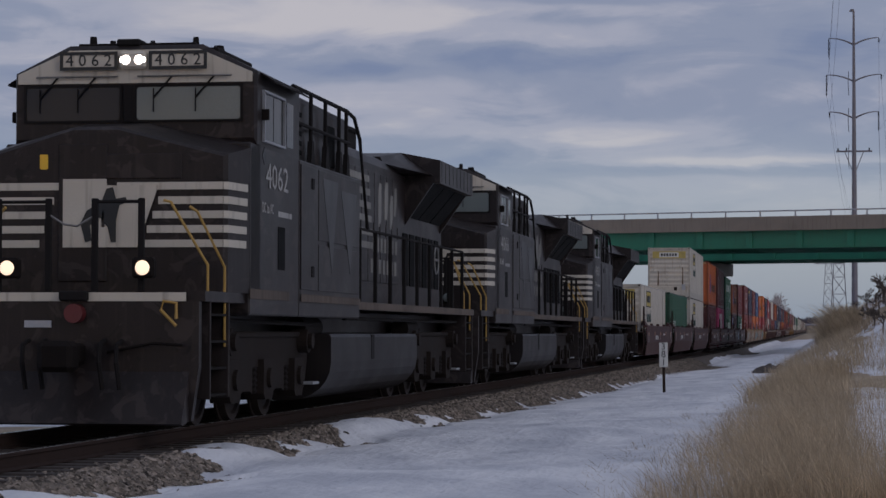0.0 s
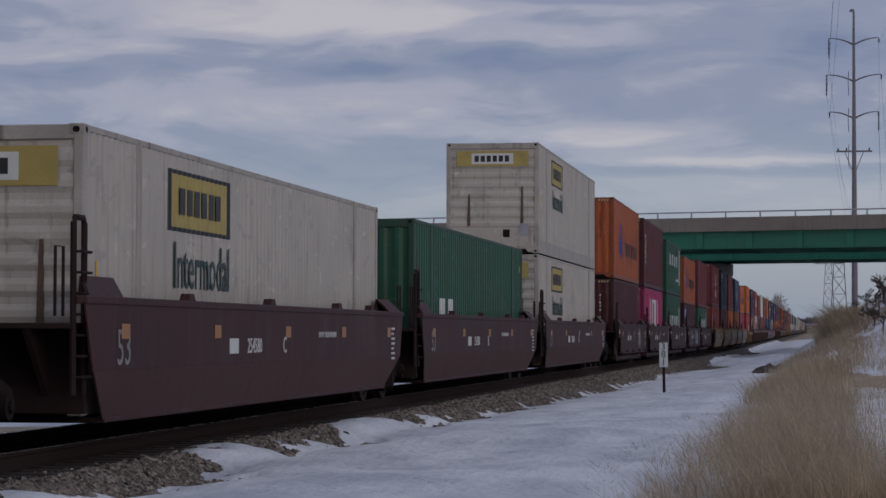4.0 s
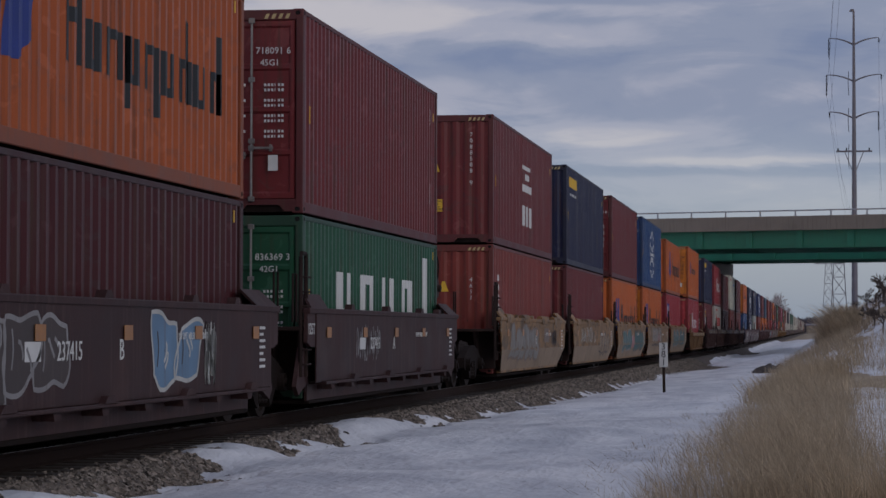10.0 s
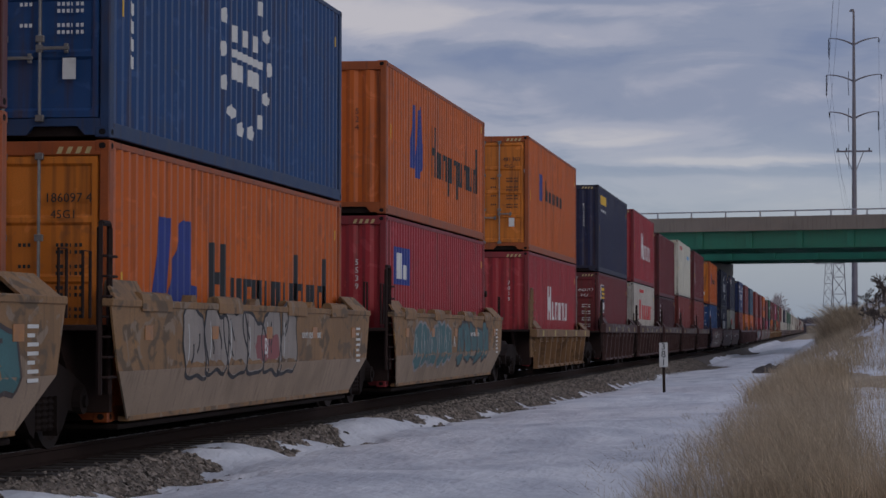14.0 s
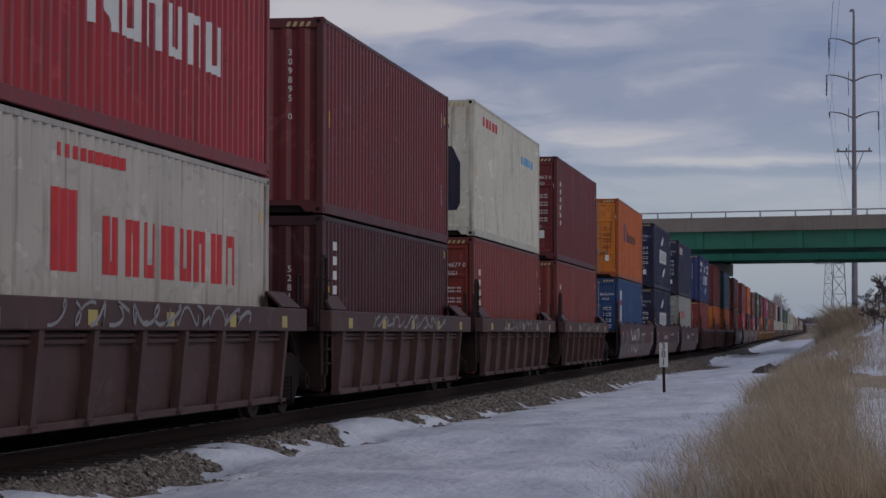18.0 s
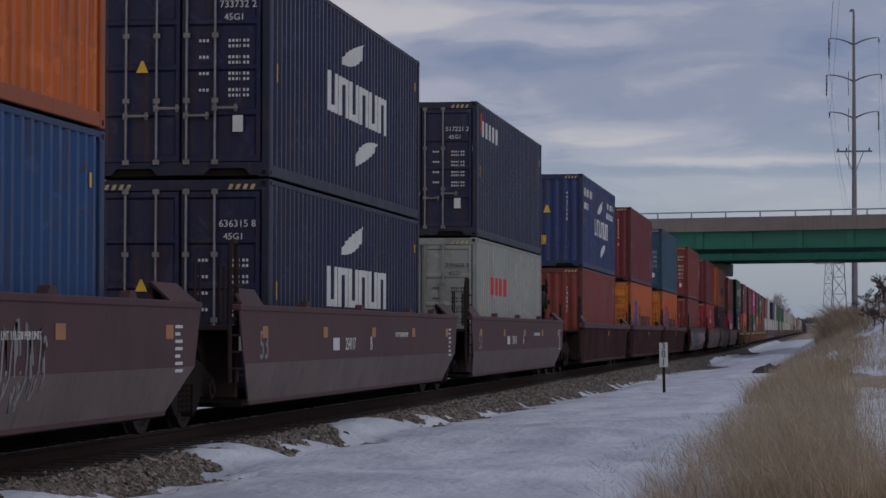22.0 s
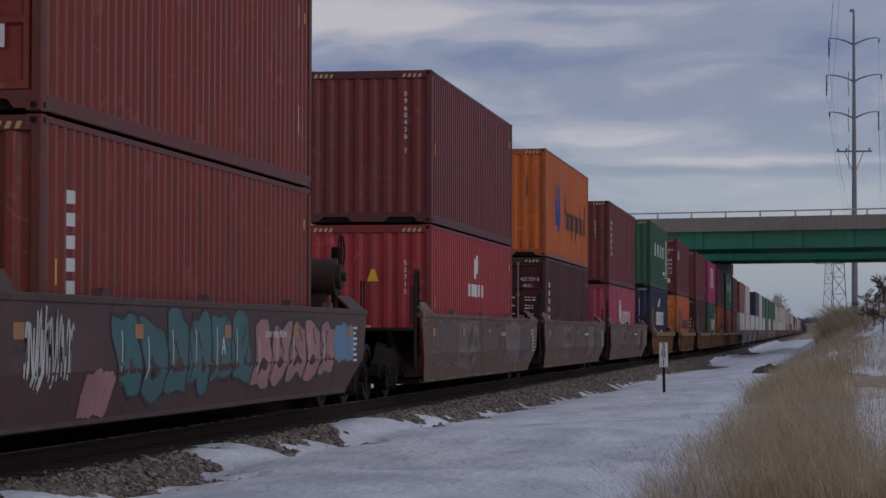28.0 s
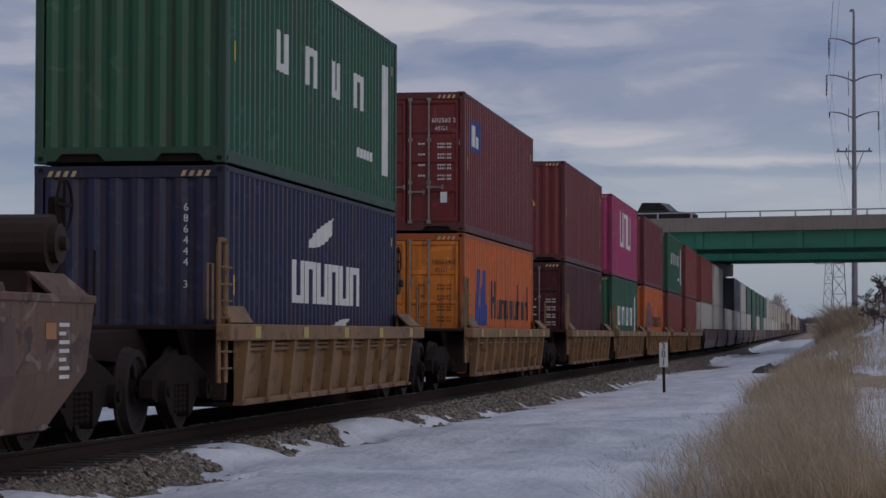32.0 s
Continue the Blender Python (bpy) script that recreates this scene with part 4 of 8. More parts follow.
LIVERY = {  # painted marks on the near side: (material, bars); z for a 2.9 m box
    "line_orange": [("blue_mark", [("poly", ((2.5, 0.95), (2.75, 2.1), (3.15, 2.1), (2.95, 0.95))), ("poly", ((3.1, 0.8), (3.3, 2.0), (3.75, 2.15), (3.6, 1.5), (4.0, 1.45), (3.9, 1.05), (3.5, 0.8)))]),
                    ("black_mark", frame_letters(5.55, 11.2, 0.95, 1.45, 8, 0.8, 0.36) + [(4.9, 5.08, 0.95, 1.9), (5.24, 5.42, 0.95, 1.9), (5.08, 5.24, 1.35, 1.5)] + [(6.95, 7.1, 0.68, 1.45), (8.1, 8.3, 0.68, 0.95), (9.35, 9.55, 0.95, 1.9), (10.9, 11.1, 0.95, 1.9)])],
    "line_orange_low": [("blue_mark", [("poly", ((1.7, 1.0), (1.9, 2.2), (2.4, 2.2), (2.3, 1.0))), ("poly", ((2.25, 1.0), (2.35, 1.4), (2.9, 2.2), (3.4, 2.2), (3.1, 1.5), (3.6, 1.45), (3.5, 1.0)))]), ("black_mark", frame_letters(5.2, 11.2, 1.15, 1.6, 8, 0.8, 0.36) + [(4.25, 4.45, 1.15, 2.0), (4.45, 4.75, 1.5, 1.65), (4.75, 4.95, 1.15, 2.0), (6.6, 6.8, 0.9, 1.6), (8.9, 9.1, 1.15, 2.0), (10.9, 11.1, 1.15, 2.0)])],
    "line_orange_small": [("blue_mark", [(2.6, 3.2, 1.4, 2.1)]), ("black_mark", letters(3.9, 8.2, 1.45, 1.75, 11) + [(3.9, 4.05, 1.45, 2.0)])],
    "line_green": [("white_mark", frame_letters(2.9, 10.2, 1.45, 2.0, 4, 0.42, 0.35) + [(10.9, 11.35, 0.55, 2.4), ]), ("white_mark", letters(8.6, 10.0, 0.7, 0.85, 5))],
    "line_green_low": [("white_mark", frame_letters(2.6, 10.2, 1.15, 1.85, 4, 0.55, 0.35) + [(10.6, 11.0, 0.7, 2.3)])],
    "big_three": [("white_mark", frame_letters(3.5, 8.8, 1.15, 2.45, 3, 0.9, 0.22))],
    "crescent_white": [("white_mark", frame_letters(3.9, 8.9, 1.25, 1.85, 6, 0.86, 0.3) + swoosh(4.9, 2.05, 1.9, 0.5) + swoosh(8.0, 1.05, 1.9, 0.5, -1))],
    "crescent_slogan": [("white_mark", frame_letters(4.1, 9.2, 1.15, 1.7, 6, 0.86, 0.3) + swoosh(5.2, 1.9, 1.9, 0.5) + swoosh(8.2, 0.95, 1.9, 0.5, -1) + letters(0.6, 3.6, 2.25, 2.5, 8) + letters(0.5, 2.0, 1.85, 2.05, 4) + letters(8.8, 11.2, 2.25, 2.45, 6) + letters(8.6, 11.4, 1.9, 2.1, 7))],
    "round_badge": [("white_mark", [q for k in range(14) for q in disc(6.05 + 1.25 * cos(2 * pi * k / 14), 1.48 + 0.95 * sin(2 * pi * k / 14), 0.19, 0.10, 8)] + letters(5.2, 6.9, 1.15, 1.36, 4, 0.72) + letters(5.2, 6.9, 1.62, 1.83, 3, 0.72) + [(5.2, 6.9, 1.43, 1.53)]), ("white_mark", [(0.75, 0.95, 0.8 + k * 0.19, 0.93 + k * 0.19) for k in range(9)])],
    "red_line": [("white_mark", frame_letters(5.4, 9.8, 1.05, 1.65, 5, 0.75, 0.3) + [(4.2, 4.45, 1.05, 2.1), ("poly", ((4.5, 1.55), (5.0, 2.1), (5.2, 2.1), (4.8, 1.5), (5.25, 1.05), (5.0, 1.05)))])],
    "red_line_low": [("white_mark", frame_letters(5.6, 9.6, 1.2, 1.7, 5, 0.75, 0.3) + [(4.4, 4.65, 1.2, 2.1), ("poly", ((4.7, 1.62), (5.1, 2.1), (5.3, 2.1), (4.95, 1.6), (5.35, 1.2), (5.1, 1.2)))])],
    "badge_text": [("red_mark", [(3.0, 3.9, 1.45, 2.25)]), ("red_mark", frame_letters(4.8, 10.6, 1.45, 2.05, 8, 0.7, 0.4)), ("red_mark", letters(3.2, 5.6, 2.55, 2.68, 9))],
    "lighthouse": [("white_mark", [(0.95, 2.3, 1.55, 2.5)]), ("navy_mark", [(1.0, 2.25, 1.58, 2.47)]), ("yellow_mark", [(1.2, 2.2, 2.30, 2.40), (1.3, 2.2, 2.16, 2.24), (1.2, 2.2, 2.03, 2.10)]), ("white_mark", [(1.05, 1.2, 1.62, 2.0), (1.35, 1.6, 1.62, 1.9), (1.7, 1.9, 1.62, 1.9), (2.0, 2.18, 1.62, 1.9)])],
    "seal_white": [("white_mark", letters(4.9, 7.5, 1.62, 1.88, 5, 0.6) + [(5.8, 6.1, 2.0, 2.42), (6.1, 6.5, 2.12, 2.5)])],
    "small_red": [("red_mark", letters(2.2, 5.2, 1.7, 2.1, 4, 0.7))],
    "zig": [("white_mark", letters(5.6, 7.6, 0.65, 1.15, 3, 0.7) + [(5.6, 7.4, 1.5, 1.68), (6.1, 6.9, 1.8, 1.95), (5.5, 7.3, 2.05, 2.15)])],
    "stripe_end": [("white_mark", [(0.75, 1.45, 0.75, 2.45)]), ("red_mark", [(0.75, 1.45, 1.9, 2.1), (0.75, 1.45, 0.95, 1.1)])],
    "vertical": [("white_mark", [(0.8, 1.15, 1.0 + 0.22 * k, 1.13 + 0.22 * k) for k in range(6)])],
    "blue_square": [("blue_mark", [(0.9, 2.5, 1.75, 2.4)]), ("white_mark", [(1.2, 1.6, 1.85, 2.3), (1.8, 2.1, 1.85, 2.1)])],
    "yellow_name": [("yellow_mark", letters(0.9, 3.2, 2.3, 2.6, 4, 0.7)), ("white_mark", letters(1.2, 2.9, 2.05, 2.13, 4, 0.7))],
    "slate_name": [("white_mark", letters(0.8, 3.6, 2.2, 2.55, 5, 0.75)), ("red_mark", [(0.5, 0.8, 2.3, 2.7)])],
    "reefer_text": [("red_mark", letters(1.4, 4.0, 2.45, 2.65, 5, 0.7)), ("pale_blue_mark", letters(8.3, 10.8, 2.1, 2.3, 5, 0.7))],
    "black_block": [("white_mark", letters(3.0, 5.2, 0.9, 1.5, 2, 0.7))],
    "domestic": [("plaque_yellow", [(3.3, 5.9, 2.02, 2.62)]), ("white_mark", [])],
    "plain": [], "few": [("white_mark", [(11.3, 11.42, 0.7, 1.1), (11.3, 11.42, 2.2, 2.5)])],
}


def container(color, mid, z, livery="few", door=False, h=HC, length=12.192, ident="", caution=True, ribs=False, simple=False, label="", placard=False):
    names = {"maroon": "maroon", "brick": "brick-red", "dark_maroon": "dark maroon", "steel_blue": "faded blue", "slate": "slate-blue", "burnt_orange": "rust-orange", "oxblood": "oxblood-red", "rose": "faded red"}
    what = label or f"{names.get(color, color)} corrugated steel shipping container on a well car"
    c = thing("shipping_container", what, "container", "stacked containers", pose(0, mid, z))
    MOVERS.append((c, mid, *carrier(mid)))
    P, F = "paint_" + color, "frame_" + color
    L2 = length / 2
    kk = (length, h, ribs)
    if simple:
        def hull():
            s = side_wall(length, h, 1, True)
            s.box(-CW / 2 + 0.02, CW / 2 - 0.03, -L2 + 0.02, L2 - 0.02, 0.05, h - 0.02)
            return s
        part("body", hull, P, c, key=("hull",) + kk)
        part("frame", lambda: frame_shape(length, h), F, c, key=("simple_frame",) + kk)
        return c
    for sgn in (1, -1):
        part("side_wall", lambda: side_wall(length, h, sgn, ribs), P, c, key=("side", sgn) + kk)
    part("roof", lambda: roof_shape(length, h), P, c, key=("roof",) + kk)
    part("end_wall", lambda: end_wall(h, 1, length), P, c, key=("end", 1) + kk)
    part("floor", lambda: Shape().box(-CW / 2 + 0.06, CW / 2 - 0.06, -L2 + 0.06, L2 - 0.06, 0.02, 0.15), "dark_steel", c, key=("floor",) + kk)
    for sx in (1, -1):
        part("bottom_rail", lambda: Shape().box(sx * (CW / 2 - 0.055), sx * (CW / 2 - 0.004), -L2 + 0.15, L2 - 0.15, 0.012, 0.165 if length < 13 or not ribs else 0.36, 0.008), F, c, key=("brail", sx) + kk)
        part("top_rail", lambda: Shape().box(sx * (CW / 2 - 0.065), sx * (CW / 2 - 0.004), -L2 + 0.15, L2 - 0.15, h - 0.075, h - 0.008, 0.008), F, c, key=("trail", sx) + kk)
        for sy in (1, -1):
            part("corner_post", lambda: Shape().box(sx * (CW / 2 - 0.11), sx * (CW / 2 - 0.002), sy * (L2 - 0.15), sy * (L2 - 0.002), 0.1, h - 0.1, 0.012), F, c, key=("post", sx, sy) + kk)
            for zz in (0.06, h - 0.06):
                part("corner_casting", lambda: casting(sx * (CW / 2 - 0.081), sy * (L2 - 0.089), zz), F, c, key=("cast", sx, sy, zz > 1) + kk)
    if length > 13:
        for sy in (1, -1):
            part("lifting_post", lambda: Shape().box(CW / 2 - 0.03, CW / 2 + 0.006, sy * 6.1 - 0.08, sy * 6.1 + 0.08, 0.02, h - 0.02, 0.01), F, c, key=("lift", sy) + kk)
    # black plates on the castings imitate the shade inside their oval holes
    def holes():
        s = Shape()
        for zz in (0.06, h - 0.06):
            for sy in (-1, 1):
                yc = sy * (L2 - 0.089)
                s.prism([(yc - 0.038, zz - 0.012), (yc - 0.02, zz - 0.03), (yc + 0.02, zz - 0.03), (yc + 0.038, zz - 0.012), (yc + 0.038, zz + 0.012), (yc + 0.02, zz + 0.03), (yc - 0.02, zz + 0.03), (yc - 0.038, zz + 0.012)], "x", CW / 2 - 0.003, CW / 2 + 0.001)
            for sx in (-1, 1):
                xc = sx * (CW / 2 - 0.081)
                s.prism([(xc - 0.036, zz - 0.012), (xc - 0.02, zz - 0.03), (xc + 0.02, zz - 0.03), (xc + 0.036, zz - 0.012), (xc + 0.036, zz + 0.012), (xc + 0.02, zz + 0.03), (xc - 0.02, zz + 0.03), (xc - 0.036, zz + 0.012)], "y", -L2 - 0.001, -L2 + 0.003)
        return s
    tagged(part("casting_eyes", holes, "rubber", c, "dark plates that imitate the shaded lifting eyes of the corner castings", key=("eyes",) + kk), kind="stuff")
    sill = part("end_sill", lambda: Shape().prism([(-1.12, 0.2), (-1.12, 0.03), (-0.95, 0.03), (-0.87, 0.12), (-0.40, 0.12), (-0.32, 0.03), (0.32, 0.03), (0.40, 0.12), (0.87, 0.12), (0.95, 0.03), (1.12, 0.03), (1.12, 0.2)], "y", -L2 + 0.005, -L2 + 0.07), F, c, key=("sill",) + kk)
    head = part("header", lambda: Shape().box(-1.12, 1.12, -L2 + 0.004, -L2 + 0.08, h - 0.16, h - 0.01, 0.01), F, c, key=("head",) + kk)

    def stripes(sx):
        s = Shape()
        for k in range(4):
            if True:
                x0 = sx * 0.85 - 0.2 + k * 0.1
                s.add([(x0, -L2 + 0.0015, h - 0.14), (x0 + 0.05, -L2 + 0.0015, h - 0.14), (x0 + 0.08, -L2 + 0.0015, h - 0.07), (x0 + 0.03, -L2 + 0.0015, h - 0.07),
                       (x0, -L2 + 0.004, h - 0.14), (x0 + 0.05, -L2 + 0.004, h - 0.14), (x0 + 0.08, -L2 + 0.004, h - 0.07), (x0 + 0.03, -L2 + 0.004, h - 0.07)],
                      [(0, 1, 2, 3), (4, 7, 6, 5), (0, 4, 5, 1), (1, 5, 6, 2), (2, 6, 7, 3), (3, 7, 4, 0)])
        return s
    if h == HC and length < 13:
        for sx in (-1, 1):
            tagged(part("height_marking", lambda: stripes(sx), "stripe_pale", head, "yellow and black height stripes", key=("stripes", sx) + kk), kind="stuff")
    ye = -L2 + 0.008
    if livery == "reefer_text":
        part("end_wall", lambda: Shape().box(-1.11, 1.11, ye, ye + 0.04, 0.17, h - 0.14, 0.01), P, c, key=("reefer_end", h))
        unit = part("refrigeration_unit", lambda: Shape().prism([(-0.85, 0.55), (0.85, 0.55), (0.92, 0.7), (0.92, 1.55), (0.75, 1.9), (-0.75, 1.9), (-0.92, 1.55), (-0.92, 0.7)], "y", ye - 0.02, ye + 0.01), "frame_navy", c, "dark refrigeration machinery panel", key="reefer_unit")
        part("control_panel", lambda: Shape().box(-0.3, 0.6, ye - 0.035, ye - 0.02, 1.3, 1.5, 0.005), "white_mark", unit, key="reefer_panel")
        for x in (-0.4, 0.25):
            part("compressor", lambda: Shape().cyl((0, ye - 0.06, 0.85), "y", 0.2, 0.05, 18).cyl((0, ye - 0.09, 0.85), "y", 0.1, 0.05, 12), "dark_steel", unit, m=pose(x, 0, 0), key="reefer_fan")
        part("warning_label", lambda: Shape().box(-0.9, -0.5, ye - 0.008, ye, 2.2, 2.5), "white_mark", c, key="reefer_label")
        words("918482 3", 0.13, "black_mark", c, on_end(0.45, ye - 0.004, 2.32), "number_marking")
    elif door:
        w = 1.085
        dh = h - 0.36
        for i, x0 in enumerate((-w - 0.008, 0.008)):
            # doors of orange boxes get a brighter orange that imitates light on the end
            d = part("door", lambda: door_shape(w, dh), "paint_lit_orange" if color == "orange" else P, c, m=pose(x0, ye + 0.03, 0.2), key=("door", h))
            for x in ((0.35, 0.77) if i == 0 else (0.08, 0.47)):
                rod = part("lock_rod", lambda: lock_rod(dh + 0.1), "steel", d, m=pose(x, -0.01, -0.05), key=("rod", h))
                part("handle", rod_handle, "steel", d, m=pose(x, -0.01, 0.62 + (0.1 if x > 0.4 else 0)), key="rodhandle")
        if ident:
            nums, code = ident
            words(nums, 0.135, "white_mark" if color not in ("orange", "burnt_orange", "grey", "white", "cream") else "black_mark", c, on_end(0.79, ye - 0.035, h - 0.60), "number_marking")
            words(code, 0.125, "white_mark" if color not in ("orange", "burnt_orange", "grey", "white", "cream") else "black_mark", c, on_end(0.74, ye - 0.035, h - 0.77), "number_marking")

        def small_print():
            s = Shape()
            rng = random.Random(2)
            for k in range(8):
                z0 = h - 1.1 - 0.072 * k - 0.075 * (k // 2)
                for x0, n in ((0.26, 3), (0.66, 6)):
                    if n == 3 and k % 2:
                        continue
                    for j in range(n):
                        s.box(x0 + j * 0.05, x0 + j * 0.05 + (0.03 if j != 3 else 0.012), ye - 0.034, ye - 0.03, z0, z0 + 0.038)
            return s
        tagged(part("weight_marking", small_print, "white_mark" if color not in ("orange", "burnt_orange", "grey", "white", "cream") else "black_mark", c, "small painted weight table", key=("print", h, length)), kind="stuff")
        part("label_plate", lambda: Shape().box(0.72, 0.86, ye - 0.036, ye - 0.03, 0.6, 0.82), "white_mark", c, key=("lab", h, length))
    else:
        part("end_wall", lambda: end_wall(h, -1, length, ribs), P, c, key=("end", -1) + kk)
        if ident:
            words("\n".join(ident[0]), 0.135, "white_mark" if color not in ("orange", "burnt_orange", "white", "cream") else "black_mark", c, on_end(0.72, ye - 0.008, h - 1.0), "number_marking")
        if caution == "triangle" or caution is True:
            part("warning_sign", lambda: Shape().prism([(-0.11, 1.55), (0.11, 1.55), (0.03, 1.78), (-0.03, 1.78)], "y", ye - 0.008, ye - 0.003), "yellow_mark", c, "yellow warning sticker", m=pose(random.choice((-0.1, 0.1, 0.25)), 0, random.uniform(0, 0.35)), key=("tri", length))
    if caution and h == HC and not ribs:
        x0 = -0.05 if not door else -0.62
        if door:
            part("warning_sign", lambda: Shape().prism([(-0.085, 1.40), (0.085, 1.40), (0.012, 1.56), (-0.012, 1.56)], "y", ye - 0.036, ye - 0.03), "yellow_mark", c, "yellow warning sticker", m=pose(-0.52, 0, 0), key=("dtri", length))
    if caution and h == HC and not ribs and not door:
        pl = part("caution_plate", lambda: Shape().box(-0.12, 0.12, ye - 0.040, ye - 0.03, -0.14, 0.14, 0.004), "yellow_mark", c, "yellow caution plate", m=pose(x0, 0.022 if not door else 0, 0.85 if not door else 1.35), key=("caut", length))
        words("CAUTION\n9'6\nHIGH\nCONTAINER", 0.06, "black_mark", pl, on_end(0, ye - 0.0425, -0.0), stretch=0.8)
    if placard:
        part("placard", lambda: Shape().prism([(-0.70, 2.22), (-0.55, 2.07), (-0.40, 2.22), (-0.55, 2.37)], "y", ye - 0.012, ye - 0.004), "white_mark", c, "white diamond placard", key="placard")
    for i, (mt, bars) in enumerate(LIVERY[livery]):
        for j, bar in enumerate(bars):
            part("painted_mark", lambda: mark_shape(bar, length, ribs), mt, c, m=pose(0.0016 * i, 0, 0), key=("mark", bar, length, ribs))
    if livery == "domestic":
        part("painted_mark", lambda: mark_shape((3.15, 6.05, 1.97, 2.67), length, ribs), "black_mark", c, "black border of the plaque", key=("dm", 1), m=pose(-0.0015, 0, 0))
        for j in range(6):
            part("painted_mark", lambda: Shape().box(CW / 2 - 0.003, CW / 2 + 0.001, -L2 + 3.65 + 0.33 * j, -L2 + 3.88 + 0.33 * j, 2.17, 2.47), "black_mark", c, key=("dm2", j))
        words("Intermodal", 0.76, "green_mark", c, on_side(CW / 2, -L2 + 4.7, 1.56), "lettering", 0.78)
        part("front_plate", lambda: Shape().box(-1.08, 1.08, -L2 + 0.001, -L2 + 0.05, 0.18, 0.66, 0.01), P, c, key=("dm7", h))
        for x, z0, z1 in ((-0.62, 0.72, 1.55), (0.78, 0.70, 1.75)):
            part("stain", lambda: Shape().prism([(x - 0.05, z0), (x + 0.04, z0), (x + 0.025, z1), (x - 0.015, z1)], "y", -L2 + 0.004, -L2 + 0.03), "stain_brown", c, "rust-brown run-down stain", key=("dm8", h, x))
        part("vent_panel", lambda: Shape().box(0.28, 0.46, -L2 - 0.006, -L2 + 0.004, 0.42, 0.62, 0.003), "dark_steel", c, key=("dm9", h))
        pl = part("end_plaque", lambda: Shape().box(-0.95, 0.95, -L2 - 0.004, -L2 + 0.004, h - 0.62, h - 0.22, 0.003), "plaque_yellow", c, "yellow plaque with black bars", key=("dm3", h))
        part("plaque_panel", lambda: Shape().box(-0.55, 0.55, -L2 - 0.006, -L2 - 0.0045, h - 0.56, h - 0.28), "white_mark", pl, key=("dm4", h))
        for j in range(6):
            part("painted_mark", lambda: Shape().box(-0.47 + 0.16 * j, -0.36 + 0.16 * j, -L2 - 0.009, -L2 - 0.0065, h - 0.50, h - 0.34), "black_mark", pl, key=("dm5", h, j))
        part("light_panel", lambda: Shape().box(0.72, 0.94, -L2 - 0.006, -L2 + 0.004, 0.45, 0.78, 0.003), "galvanised", c, key=("dm6", h))
    part("side_label", lambda: Shape().box(CW / 2 - 0.012, CW / 2 - 0.004, -L2 + 0.45, -L2 + 0.50, 1.3, 1.55), "yellow_mark", c, key=("slab", length))
    part("side_label", lambda: Shape().box(CW / 2 - 0.012, CW / 2 - 0.004, L2 - 0.5, L2 - 0.45, 2.3, 2.45), "yellow_mark", c, key=("slab2", length))
    return c


def frame_shape(length, h):
    s = Shape()
    L2 = length / 2
    for sx in (1, -1):
        s.box(sx * (CW / 2 - 0.06), sx * CW / 2, -L2, L2, 0, 0.16)
        s.box(sx * (CW / 2 - 0.06), sx * CW / 2, -L2, L2, h - 0.08, h)
        for sy in (1, -1):
            s.box(sx * (CW / 2 - 0.12), sx * (CW / 2 + 0.003), sy * (L2 - 0.16), sy * (L2 + 0.003), 0, h)
    return s


# ------------------------------------------------------------ well cars
mat("navy_mark", (0.012, 0.018, 0.05), 0.5)
mat("well_end", (0.030, 0.018, 0.016), 0.8, 0, 0.45, 1.5, 0.4, (0.05, 0.032, 0.026), spec=0.15)
mat("green_mark", (0.015, 0.05, 0.045), 0.5)
mat("reservoir_rust", (0.040, 0.024, 0.019), 0.7, 0, 0.4, 3.0, 0.4, (0.07, 0.045, 0.035), spec=0.25)
mat("rust_red", (0.13, 0.036, 0.022), 0.7, 0, 0.35, 4.0, 0.3)
WELL = {"plum": (0.086, 0.044, 0.045), "brown": (0.046, 0.021, 0.021), "wine": (0.056, 0.022, 0.022), "tan": (0.275, 0.16, 0.078), "umber": (0.080, 0.042, 0.038),
        "dun": (0.148, 0.088, 0.065), "ochre": (0.235, 0.135, 0.068), "mauve": (0.10, 0.058, 0.055)}
for key, c in WELL.items():
    blot = {"dun": [((0.075, 0.048, 0.040), 0.54), ((0.19, 0.145, 0.12), 0.58), ((0.14, 0.075, 0.058), 0.62)], "tan": [((0.125, 0.085, 0.052), 0.54), ((0.25, 0.185, 0.13), 0.60), ((0.30, 0.16, 0.05), 0.66)], "mauve": [((0.07, 0.045, 0.045), 0.56)], "umber": [((0.090, 0.052, 0.048), 0.60)], "ochre": [((0.13, 0.075, 0.04), 0.58)]}.get(key, ())
    mat("well_" + key, c, 0.6, 0, 0.42, 1.1, 0.5, (0.086, 0.052, 0.045) if key not in ("tan", "ochre") else (0.10, 0.068, 0.046), 0.06, 0.35, mottle=blot, spec=0.2)
for key, c in (("plum", (0.155, 0.122, 0.118)), ("brown", (0.10, 0.07, 0.06)), ("tan", (0.30, 0.225, 0.165)), ("umber", (0.10, 0.07, 0.06)), ("dun", (0.165, 0.108, 0.082)), ("wine", (0.085, 0.046, 0.043)), ("ochre", (0.2, 0.14, 0.09)), ("mauve", (0.10, 0.058, 0.055))):
    mat("dust_" + key, c, 0.75, 0, 0.25, 1.2, 0.4, tuple(v * 0.5 for v in c), 0.05, 0.3, spec=0.2)
